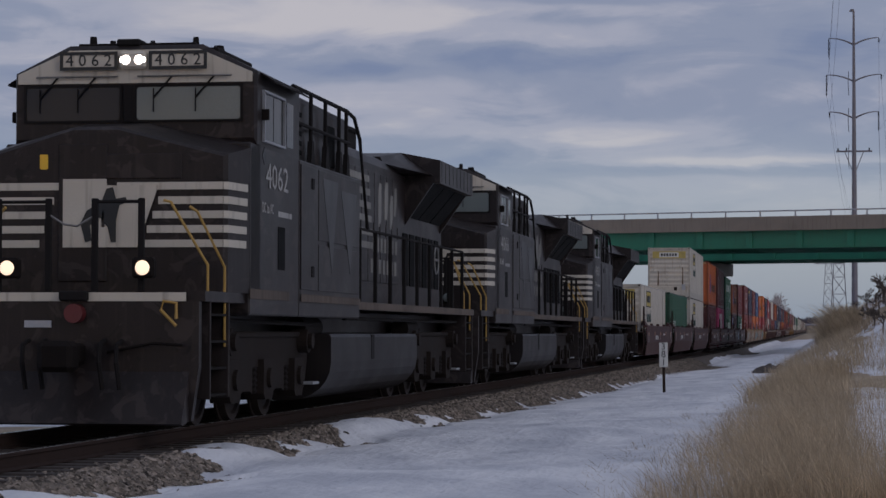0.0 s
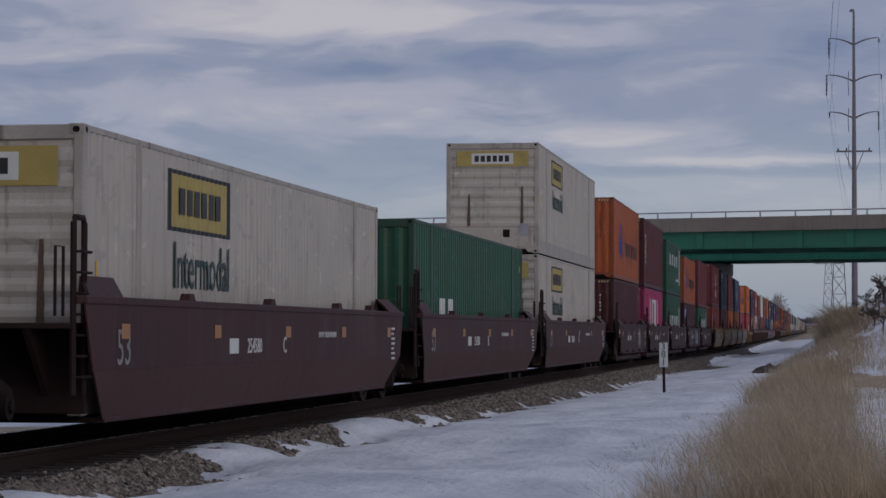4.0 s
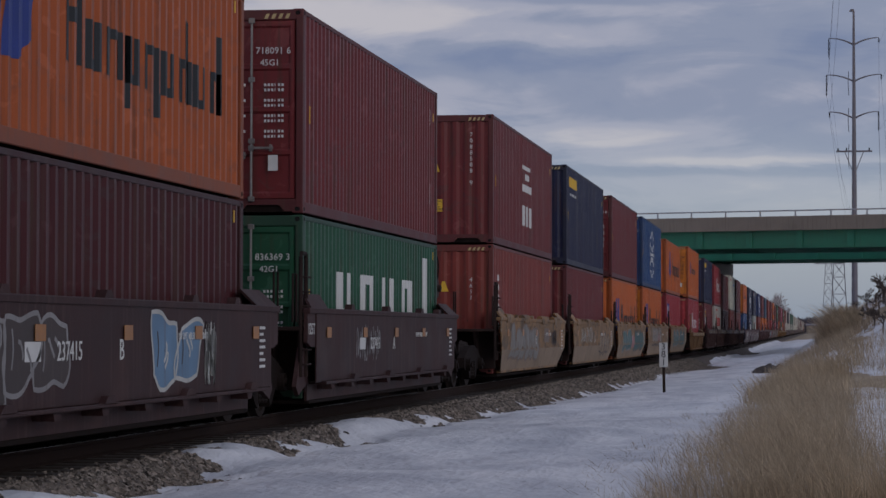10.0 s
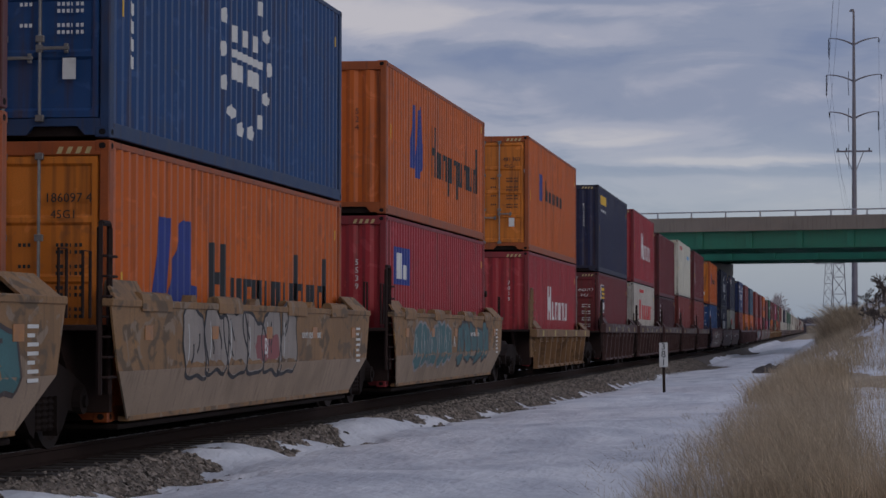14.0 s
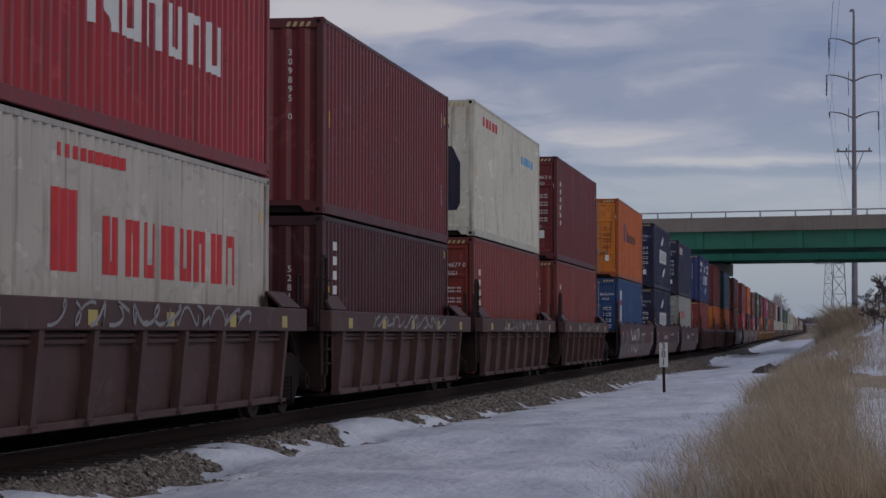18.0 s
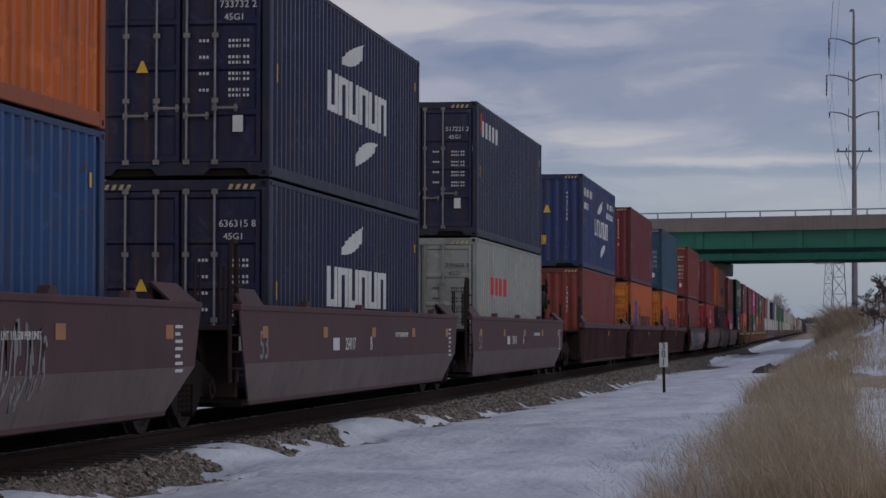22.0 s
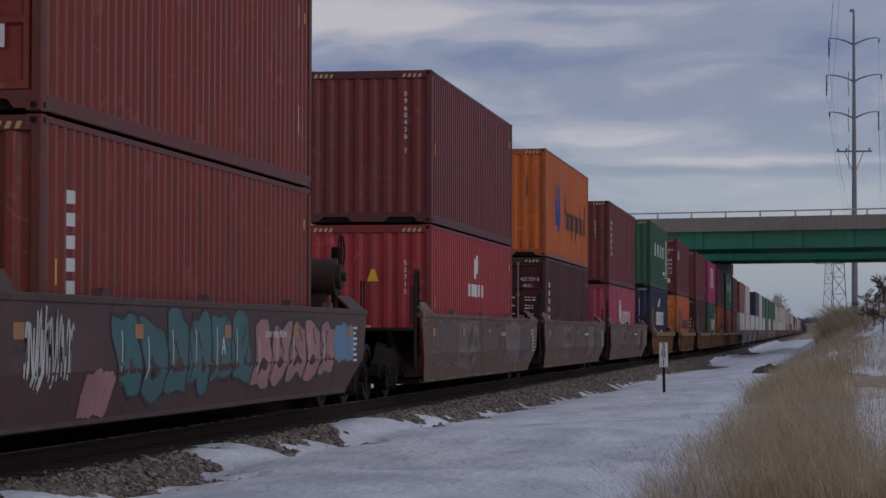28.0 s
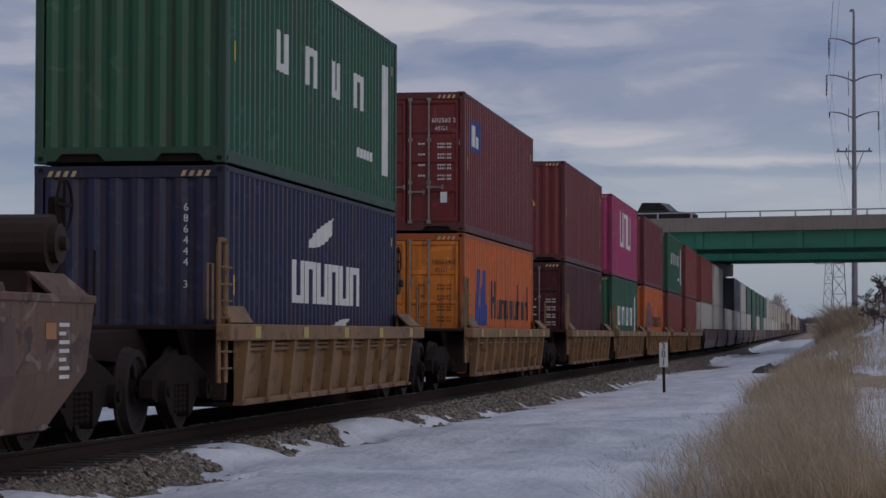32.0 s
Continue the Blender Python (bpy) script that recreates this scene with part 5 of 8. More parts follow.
for key, c in (("teal", (0.045, 0.13, 0.135)), ("spray_white", (0.50, 0.50, 0.47)), ("spray_pink", (0.36, 0.17, 0.17)), ("spray_blue", (0.12, 0.22, 0.34)), ("spray_black", (0.02, 0.02, 0.022)), ("spray_red", (0.25, 0.07, 0.07)), ("spray_grey", (0.24, 0.23, 0.23)), ("spray_umber", (0.10, 0.058, 0.046)), ("spray_ash", (0.17, 0.125, 0.102)), ("spray_soot", (0.05, 0.035, 0.032)), ("spray_bone", (0.27, 0.235, 0.205)), ("spray_wash", (0.21, 0.20, 0.185))):
    mat(key if key != "teal" else "spray_teal", c, 0.6, 0, 0.3, 1.5, 0.3, (0.12, 0.09, 0.08), 0.03, 0.2)


def wheelset_shape():
    s = Shape()
    for sx in (1, -1):
        s.lathe([(0.09, -0.075 * sx), (0.12, -0.06 * sx), (0.33, -0.035 * sx), (0.38, -0.07 * sx), (0.505, -0.075 * sx), (0.51, -0.045 * sx), (0.482, -0.035 * sx), (0.475, 0.065 * sx), (0.40, 0.068 * sx), (0.37, 0.03 * sx), (0.15, 0.015 * sx), (0.12, 0.06 * sx), (0.085, 0.06 * sx)], (sx * 0.75, 0, 0), "x", 24)
        s.box(sx * 0.80, sx * 0.83, -0.05, 0.05, 0.16, 0.34, 0.01)
    s.cyl((-1.12, 0, 0), "x", 0.075, 2.24, 12)
    return s


def side_frame(sx):
    s = Shape()
    x0, x1 = sx * 0.93, sx * 1.08
    prof = [(-1.25, 0.42), (-1.25, 0.62), (-0.75, 0.78), (-0.3, 0.88), (0.3, 0.88), (0.75, 0.78), (1.25, 0.62), (1.25, 0.42), (1.08, 0.36), (0.7, 0.40), (0.5, 0.22), (0.36, 0.16), (0.33, 0.24), (0.33, 0.55), (-0.33, 0.55), (-0.33, 0.24), (-0.36, 0.16), (-0.5, 0.22), (-0.7, 0.40), (-1.08, 0.36)]
    s.prism(prof, "x", x0, x1)
    for y in (-0.915, 0.915):
        s.cyl((x1, y, 0.48), "x", 0.13, sx * 0.09, 14)
        s.cyl((x1 + sx * 0.09, y, 0.48), "x", 0.06, sx * 0.03, 8)
    return s


def spring():
    return Shape().lathe([(0.0, 0.22)] + [(0.075 + 0.02 * (k % 2), 0.22 + 0.03 * k) for k in range(12)] + [(0.0, 0.56)], (1.0, 0, 0), "z", 10)


def truck(parent, y_local, y_world):
    t = part("truck", lambda: Shape().box(-0.95, 0.95, -0.22, 0.22, 0.52, 0.72, 0.03).cyl((0, 0, 0.7), "z", 0.28, 0.12, 14), "dark_steel", parent, m=pose(0, y_local, 0), key="truck_bolster")
    for sx in (1, -1):
        part("side_frame", lambda: side_frame(sx), "dark_steel", t, key=("sframe", sx))
    for y in (-0.19, 0.0, 0.19):
        part("coil_spring", spring, "dark_steel", t, m=pose(0, y, 0), key="spring")
    for dy in (-0.915, 0.915):
        w = part("wheelset", wheelset_shape, "wheel_steel", t, m=pose(0, dy, 0.48), key="wheelset")
        SPINNERS.append((w, dy, y_world + dy, 0.482))
    return t


def panel_band(s, rows, sx, ys):
    """A side plate: rows of (x, z) swept between the slanting ends ys(z) -> (y0, y1), 2 cm thick."""
    vs, n = [], len(rows)
    for inner in (0, 0.02):
        for x, z in rows:
            y0, y1 = ys(z)
            vs += [(sx * (x - inner), y0, z), (sx * (x - inner), y1, z)]
    fs = []
    for o in (0, 2 * n):
        fs += [(o + 2 * i, o + 2 * i + 1, o + 2 * i + 3, o + 2 * i + 2) for i in range(n - 1)]
    for i in range(n - 1):
        fs += [(2 * i, 2 * i + 2, 2 * n + 2 * i + 2, 2 * n + 2 * i), (2 * i + 1, 2 * n + 2 * i + 1, 2 * n + 2 * i + 3, 2 * i + 3)]
    fs += [(0, 2 * n, 2 * n + 1, 1), (2 * n - 2, 2 * n - 1, 4 * n - 1, 4 * n - 2)]
    s.add(vs, fs)


def well_side(style, tub, sx, pitch=0.62):
    s = Shape()
    a = tub / 2

    def ends(z):
        t = min(1.0, max(0.0, (0.95 - z) / 0.68))
        e = a + 0.75 - 1.05 * t
        return -e, e
    if style == "smooth":
        panel_band(s, [(1.50, 1.44), (1.50, 0.78), (1.47, 0.67)], sx, ends)
        s.box(sx * 1.40, sx * 1.52, -a - 0.75, a + 0.75, 1.42, 1.50, 0.012)
        s.box(sx * 1.26, sx * 1.38, -a + 0.3, a - 0.3, 0.25, 0.31, 0.01)
    elif style == "flange":
        panel_band(s, [(1.49, 1.44), (1.49, 0.48), (1.47, 0.46)], sx, lambda z: (-a - 0.22, a + 0.30))
        for sy in (-1, 1):
            s.prism([(sy * (a + 0.25), 1.44), (sy * (a + 0.75), 1.44), (sy * (a + 0.75), 1.02), (sy * (a + 0.5), 0.96), (sy * (a + 0.25), 0.96)], "x", sx * 1.42, sx * 1.475)
            s.prism([(sy * (a + 0.20), 0.95), (sy * (a + 0.62), 0.95), (sy * (a + 0.95), 0.42), (sy * (a + 0.78), 0.30), (sy * (a + 0.20), 0.46)], "x", sx * 1.30, sx * 1.36)
        s.box(sx * 1.40, sx * 1.51, -a - 0.75, a + 0.75, 1.42, 1.50, 0.012)
        s.box(sx * 1.30, sx * 1.55, -a + 0.2, a - 0.2, 0.43, 0.47, 0.008)
        s.box(sx * 1.245, sx * 1.285, -a + 0.1, a - 0.1, 0.20, 0.62)
        n = 8
        for i in range(n):
            y = -a + 0.9 + i * (tub - 1.8) / (n - 1)
            s.prism([(y - 0.13, 0.43), (y - 0.09, 0.35), (y + 0.09, 0.35), (y + 0.13, 0.43)], "x", sx * 1.28, sx * 1.50)
            if i % 2 == 1:
                s.prism([(y - 0.22, 0.47), (y - 0.12, 0.545), (y + 0.12, 0.545), (y + 0.22, 0.47)], "x", sx * 1.49, sx * 1.56)
    else:
        chord = 0.17 if style == "ribbed" else 0.20 if pitch < 1.5 else 0.30
        top = 1.25 if 1.0 < pitch < 1.5 else 1.48
        panel_band(s, [(1.36, top - 0.04), (1.36, 0.75), (1.31, 0.30)], sx, lambda z: (-a + 0.15 + (0.25 if z < 0.7 else 0), a - 0.15 - (0.25 if z < 0.7 else 0)))
        s.box(sx * 1.36, sx * 1.54, -a - 0.8, a + 0.8, top - chord, top, 0.014)
        s.box(sx * 1.28, sx * 1.42, -a + 0.35, a - 0.35, 0.25, 0.33, 0.01)
        n = max(4, round((tub - 0.6) / pitch))
        for i in range(n + 1):
            y = -a + 0.3 + i * (tub - 0.6) / n
            w = 0.035 if style == "ribbed" else 0.075
            lo = 1.43
            s.add([(sx * 1.33, y - w, 0.30), (sx * lo, y - w, 0.30), (sx * 1.51, y - w, top - chord), (sx * 1.33, y - w, top - chord),
                   (sx * 1.33, y + w, 0.30), (sx * lo, y + w, 0.30), (sx * 1.51, y + w, top - chord), (sx * 1.33, y + w, top - chord)],
                  [(0, 1, 2, 3), (4, 7, 6, 5), (0, 4, 5, 1), (1, 5, 6, 2), (2, 6, 7, 3), (3, 7, 4, 0)])
            s.box(sx * (lo - 0.1), sx * (lo + 0.04), y - w - 0.06, y + w + 0.06, 0.26, 0.30)
        if style == "chord":
            for z in (top - chord - 0.11, top - chord - 0.045):
                s.tube([(sx * 1.41, -a + 0.3, z), (sx * 1.41, a - 0.3, z)], 0.024, 6)
    return s


def lower_side(tub, sx):
    """The lower, inward-leaning sheet of a smooth side, coated with road dust."""
    s = Shape()
    a = tub / 2

    def ends(z):
        e = a + 0.75 - 1.05 * min(1.0, max(0.0, (0.95 - z) / 0.68))
        return -e + 0.003, e - 0.003
    panel_band(s, [(1.503, 0.775), (1.365, 0.27)], sx, ends)
    return s


def edge_lug():
    return Shape().prism([(-0.16, 1.498), (-0.08, 1.58), (0.08, 1.58), (0.16, 1.498)], "x", 1.38, 1.49)


def edge_flap():
    """A folded cover plate over the top edge of a well's side."""
    return Shape().prism([(1.37, 1.50), (1.39, 1.565), (1.46, 1.585), (1.51, 1.56), (1.528, 1.50), (1.53, 1.385), (1.518, 1.385), (1.512, 1.47), (1.49, 1.515)], "y", -0.58, 0.58)


def platform(tub, sy, reach):
    """The end of a unit: shear plate, end wall of the well and centre sill over the truck."""
    s = Shape()
    a = tub / 2
    s.box(-1.36, 1.36, sy * (a + 0.02), sy * (a + 0.75), 1.18, 1.24, 0.01)
    s.box(-1.30, 1.30, sy * (a + 0.02), sy * (a + 0.10), 0.35, 1.20, 0.01)
    s.prism([(sy * (a + 0.10), 0.75), (sy * (a + reach), 0.86), (sy * (a + reach), 1.12), (sy * (a + 0.10), 1.2)], "x", -0.38, 0.38)
    for x in (-0.9, 0.9):
        s.prism([(sy * (a + 0.08), 0.5), (sy * (a + 0.75), 1.18), (sy * (a + 0.08), 1.18)], "x", x - 0.03, x + 0.03)
    return s


def ladder():
    return Shape().tube([(1.37, -0.17, 0.55), (1.37, -0.17, 2.2), (1.37, -0.12, 2.25), (1.37, 0.12, 2.25), (1.37, 0.17, 2.2), (1.37, 0.17, 0.55)], 0.032, 6)


def rung():
    return Shape().tube([(1.39, -0.17, 0), (1.45, -0.15, 0), (1.45, 0.15, 0), (1.39, 0.17, 0)], 0.014, 5)


def grab_iron():
    return Shape().tube([(1.40, -0.12, 1.30), (1.40, -0.12, 1.95), (1.40, 0.12, 1.95), (1.40, 0.12, 1.30)], 0.016, 6)


def guide(sy):
    """A cone plate that leads a box into the well."""
    vs = [(1.50, sy * 0.02, 1.498), (1.50, sy * 1.15, 1.498), (1.33, sy * 1.35, 1.70), (1.33, sy * 0.30, 1.70)]
    return Shape().add(vs + [(x - 0.03, y, z - 0.012) for x, y, z in vs], [(0, 1, 2, 3), (4, 7, 6, 5), (0, 4, 5, 1), (1, 5, 6, 2), (2, 6, 7, 3), (3, 7, 4, 0)]).prism([(sy * 0.35, 1.47), (sy * 1.2, 1.47), (sy * 1.2, 1.68), (sy * 0.4, 1.68)], "x", 1.27, 1.31)


def fold(x, z):
    """Paint follows the inward lean of a smooth side's lower sheet."""
    return x if z > 0.775 or x < 1.496 else x + 0.004 - (0.775 - z) * 0.273


def blob(seed, y0, y1, z0, z1, x, n=64):
    """A flat sprayed patch of uneven, lobed outline on the near side."""
    rng = random.Random(seed)
    ph = [rng.random() * 6.28 for _ in range(4)]
    pts = []
    for i in range(n):
        a = 2 * pi * i / n
        r = 0.90 + 0.05 * sin(5 * a + ph[0]) + 0.05 * sin(9 * a + ph[1]) + 0.035 * sin(17 * a + ph[2]) + 0.02 * sin(29 * a + ph[3])
        c, sn = cos(a), sin(a)
        k = min(1.3, 1 / max(abs(c), abs(sn)) ** 0.85)
        pts.append(((y0 + y1) / 2 + (y1 - y0) / 2 * max(-1, min(1, c * r * k)), (z0 + z1) / 2 + (z1 - z0) / 2 * max(-1, min(1, sn * r * k))))
    s = Shape()
    ys = [y0 + (y1 - y0) * (0.0113 + 0.9771 * i / 40) for i in range(41)]
    edges = []
    for yy in ys:
        cut = [za + (zb - za) * (yy - ya) / (yb - ya) for (ya, za), (yb, zb) in zip(pts, pts[1:] + pts[:1]) if (ya - yy) * (yb - yy) < 0]
        lo, hi = (min(cut), max(cut)) if cut else ((z0 + z1) / 2,) * 2
        edges.append((lo, min(hi, max(lo, 0.775)), max(hi, lo)))
    vs = [(fold(x + 0.003, z), yy, z) for yy, e in zip(ys, edges) for z in e]
    return s.add(vs, [(3 * i + k, 3 * i + 3 + k, 3 * i + 4 + k, 3 * i + 1 + k) for i in range(40) for k in (0, 1)])


def squiggle(seed, y0, y1, z0, z1, x, n=12, w=0.022):
    """Sprayed script: a row of looping strokes."""
    rng = random.Random(seed)
    s = Shape()
    pace, mid, amp = (y1 - y0) / n, (z0 + z1) / 2, (z1 - z0) / 2
    for i in range(n):
        ph, k, m, tall = rng.random() * 6.28, rng.uniform(0.6, 1.3), rng.uniform(0.7, 1.6), rng.uniform(0.55, 1.0)
        pts = []
        for q in range(11):
            t = q / 10
            pts.append((y0 + (i + 0.1 + 0.9 * t) * pace + 0.32 * pace * sin(2 * pi * k * t + ph), mid + amp * tall * cos(2 * pi * m * t + ph * 0.5)))
        ribbon(s, pts, w * rng.uniform(0.7, 1.2), x + 0.003 + 0.00012 * i, False)
    return s


def bold_script(seed, y0, y1, z0, z1, x):
    return squiggle(seed, y0, y1, z0, z1, x, 7, 0.042)


def letter_loop(rng, y0, y1, z0, z1, n=40):
    """A fat rounded outline, pinched and lobed, as of one sprayed sign."""
    ph = [rng.random() * 6.28 for _ in range(3)]
    k2, k3, k5 = rng.uniform(0.05, 0.14), rng.uniform(0.05, 0.13), rng.uniform(0.02, 0.07)
    lean = rng.uniform(-0.25, 0.25)
    pts = []
    for i in range(n):
        a = 2 * pi * i / n
        r = 0.86 + k2 * sin(2 * a + ph[0]) + k3 * sin(3 * a + ph[1]) + k5 * sin(5 * a + ph[2])
        c, sn = cos(a), sin(a)
        q = min(1.25, 1 / max(abs(c), abs(sn)) ** 0.7)
        v = max(-1, min(1, sn * r * q))
        pts.append(((y0 + y1) / 2 + (y1 - y0) / 2 * (c * r * q + lean * v), (z0 + z1) / 2 + (z1 - z0) / 2 * v))
    return pts


def ribbon(s, pts, w, x, closed=True):
    """A sprayed line of width w through (y, z) points."""
    n = len(pts)
    vs = []
    for i, (y, z) in enumerate(pts):
        (ya, za), (yb, zb) = (pts[i - 1], pts[(i + 1) % n]) if closed else (pts[max(0, i - 1)], pts[min(n - 1, i + 1)])
        l = max(1e-4, hypot(yb - ya, zb - za))
        ny, nz = -(zb - za) / l * w, (yb - ya) / l * w
        vs += [(fold(x, z - nz), y - ny, z - nz), (fold(x, z + nz), y + ny, z + nz)]
    s.add(vs, [(2 * i, 2 * ((i + 1) % n), 2 * ((i + 1) % n) + 1, 2 * i + 1) for i in range(n if closed else n - 1)])


def bubble_letters(seed, y0, y1, z0, z1, x, n):
    """Fills, outlines and inner strokes of a row of fat sprayed signs."""
    rng = random.Random(seed)
    fill, line, shine = Shape(), Shape(), Shape()
    w = (y1 - y0) / n
    for i in range(n):
        a, b = y0 + (i - 0.10) * w, y0 + (i + 1.12) * w
        lo, hi = z0 + rng.uniform(0, 0.12) * (z1 - z0), z1 - rng.uniform(0, 0.14) * (z1 - z0)
        pts = letter_loop(rng, a, b, lo, hi)
        xx = x + 0.0025 + 0.0009 * (i % 2)
        cy, cz = (a + b) / 2, (lo + hi) / 2
        ring = [(cy + (y - cy) * f, cz + (z - cz) * f) for f in (0.02, 0.5, 1.0) for y, z in pts]
        m = len(pts)
        fill.add([(fold(xx, z), y, z) for y, z in ring], [(k * m + j, k * m + (j + 1) % m, (k + 1) * m + (j + 1) % m, (k + 1) * m + j) for k in (0, 1) for j in range(m)])
        ribbon(line, pts, 0.024, xx + 0.0016)
        # a counter and a cut that turn the lobe into a sign
        for _ in range(2):
            u, v = rng.uniform(-0.35, 0.35), rng.uniform(-0.5, 0.3)
            cut = [(cy + (u + 0.12 * sin(t * 2.4 + i)) * w, cz + (v + t * rng.uniform(0.35, 0.6)) * (hi - lo) / 2) for t in (0, 0.25, 0.5, 0.75, 1.0)]
            ribbon(line, cut, 0.022, xx + 0.0018, False)
        glint = [(cy + (-0.30 + 0.05 * sin(3 * t)) * w, cz + (-0.4 + 0.9 * t) * (hi - lo) / 2) for t in (0, 0.25, 0.5, 0.75, 1.0)]
        ribbon(shine, glint, 0.018, xx + 0.0020, False)
    return fill, line, shine


def coupler(sy):
    return Shape().box(-0.09, 0.09, 0, sy * 0.75, 0.78, 0.96, 0.02).box(-0.17, 0.17, sy * 0.62, sy * 0.95, 0.74, 1.0, 0.05)


def well_car(mids, style, color, tub, span, spray=(), text=(), numbers="", big=False, simple=False, ride=0.035, gear="rear"):
    """One articulated car: wells at mids, a shared truck under each joint. span: (front end, rear end)."""
    what = {"smooth": "smooth-sided", "flange": "flat-sided", "ribbed": "close-ribbed", "chord": "ribbed"}[style]
    tone = {"plum": "dusty plum-brown", "brown": "dark brown", "wine": "dark wine-brown", "tan": "rust-stained tan", "umber": "dark umber", "dun": "grey-brown", "ochre": "dirty ochre", "mauve": "dull purple-brown"}[color]
    n = {1: "single", 3: "three-unit", 5: "five-unit"}.get(len(mids), "articulated")
    note = " with sprayed graffiti" if spray else ""
    o = mids[0]
    car = thing("well_car", f"{tone} {what} {n} container well car{note}", "railway car", "well cars", pose(0, o, 0))
    MOVERS.append((car, o, span[0] + 1.9, span[1] - 1.9))
    SPANS.append((span, ride))
    M = "well_" + color
    kk = (style, tub)
    rib = {"ribbed": 0.62, "chord": 1.38 if color == "ochre" else 1.72}.get(style, 0.0)
    for u, mid in enumerate(mids):
        b = mid - o
        front = span[0] - mid if u == 0 else -(mid - mids[u - 1]) / 2
        rear = span[1] - mid if u == len(mids) - 1 else (mids[u + 1] - mid) / 2
        sides = []
        for sx in (1, -1):
            sides.append(part("side_sill", lambda: well_side(style, tub, sx, rib), M, car, m=pose(0, b, 0), key=("wside", sx, rib) + kk))
            if style == "smooth":
                part("lower_sheet", lambda: lower_side(tub, sx), "dust_" + color, sides[-1], "dust-coated lower sheet", key=("lowside", sx, tub))
        part("floor", lambda: Shape().box(-1.3, 1.3, -tub / 2 + 0.2, tub / 2 - 0.2, 0.19, 0.245, 0.01), "dark_steel", car, m=pose(0, b, ride), key=("wfloor", tub))
        ra = -front - tub / 2
        part("end_platform", lambda: platform(tub, -1, ra), "well_end", car, m=pose(0, b, 0), key=("plat", -1, round(ra, 2)) + kk)
        rb = rear - tub / 2
        part("end_platform", lambda: platform(tub, 1, rb), "well_end", car, m=pose(0, b, 0), key=("plat", 1, round(rb, 2)) + kk)
        if simple:
            continue
        near = sides[0]
        for t in (-0.3, -0.05, 0.22, 0.38) if style in ("smooth", "flange") else ():
            part("edge_lug", edge_lug, M, near, m=pose(0, t * tub, 0), key="lug")
        for t in (-0.43, -0.17, 0.13, 0.36) if color == "tan" else ():
            part("edge_flap", edge_flap, M, near, m=pose(0, t * tub, 0), key="flap")
        steps = part("ladder", ladder, "well_end" if color != "ochre" else M, car, m=pose(0, b - tub / 2 - 0.55, 0), key="ladder")
        for k in range(7):
            part("rung", rung, "well_end" if color != "ochre" else M, steps, m=pose(0, 0, 0.72 + 0.2 * k), key="rung")
        for sy in (-1, 1):
            part("container_guide", lambda: guide(-sy), M, car, m=pose(0, b + sy * (tub / 2 + 0.62), -0.23 if color == "ochre" else 0), key=("guide", sy))
            part("grab_iron", grab_iron, "well_end" if color != "ochre" else M, car, m=pose(0, b + sy * (tub / 2 + (1.0 if sy < 0 else 0.95)) - (0.25 if sy < 0 else 0), 0), key="grab")
        for k in range(5):
            y = -tub / 2 + 0.6 + k * (tub - 1.2) / 4
            part("reflector", lambda: Shape().box(0, 0.005, -0.15, 0.15, -0.075, 0.075), "reflector" if style != "chord" else "plaque_yellow", near, "orange reflector strip", m=pose(1.503 if style != "chord" else 1.541, y, 1.16 if style != "chord" else 1.15 if color == "ochre" else 1.30), key="refl") if style != "ribbed" or k in (2,) else None
        xs = {"smooth": 1.501, "flange": 1.491, "ribbed": 1.437, "chord": 1.545}[style]
        mk = "white_mark"
        if style in ("smooth", "flange"):
            words("ABCDE"[(len(mids) - 1 - u) % 5], 0.30, mk, near, on_side(xs + 0.003, -0.2, 0.98), "unit_letter")
            if numbers:
                words(numbers, 0.26, mk, near, on_side(xs + 0.003, -1.9, 0.98), "car_number")
                part("painted_mark", lambda: Shape().box(xs, xs + 0.004, -3.2, -2.75, 0.9, 1.08), mk, near, key=("rep", xs))
            words("LD LMT 118,500 PER UNIT", 0.11, mk, near, on_side(xs + 0.003, 2.6, 1.12), "stencil")

            def table():
                s = Shape()
                for k in range(7):
                    s.box(xs, xs + 0.004, tub / 2 - 0.35, tub / 2 - 0.05 - 0.1 * (k % 3 == 2), 0.72 + k * 0.08, 0.755 + k * 0.08)
                return s
            tagged(part("stencil_table", table, mk, near, "small stencilled data", key=("tab", tub, xs)), kind="stuff")
        if big:
            words("53", 0.52, "spray_grey", near, on_side(xs + 0.003, -tub / 2 + 0.55, 0.98), "size_marking")
        if style == "flange":
            words("125T", 0.22, mk, near, on_side(1.479, -tub / 2 - 0.5, 1.2), "size_marking")
        for k, (kind, mt, y0, y1, z0, z1) in enumerate([q[1:] for q in spray if q[0] == u]):
            if kind == "bubble":
                fills = mt.split("+")
                seed = u * 31 + k * 7 + round(abs(y0) * 10)
                for sh, m_, nm in zip(bubble_letters(seed, y0, y1, z0, z1, xs - 0.001, max(2, round((y1 - y0) / 0.95))), fills, ("graffiti", "graffiti_outline", "graffiti_highlight")):
                    g = part(nm, sh, m_, near, "row of fat sprayed signs" if nm == "graffiti" else "sprayed line")
                    g["kind"] = "stuff"
                continue
            fn = blob if kind == "blob" else bold_script if kind == "bold" else squiggle
            g = part("graffiti", fn(u * 17 + k * 5 + len(spray), y0, y1, z0, z1, xs - 0.001 + 0.0008 * k), mt, near, "sprayed graffiti patch")
            if kind != "blob":
                g["kind"] = "stuff"
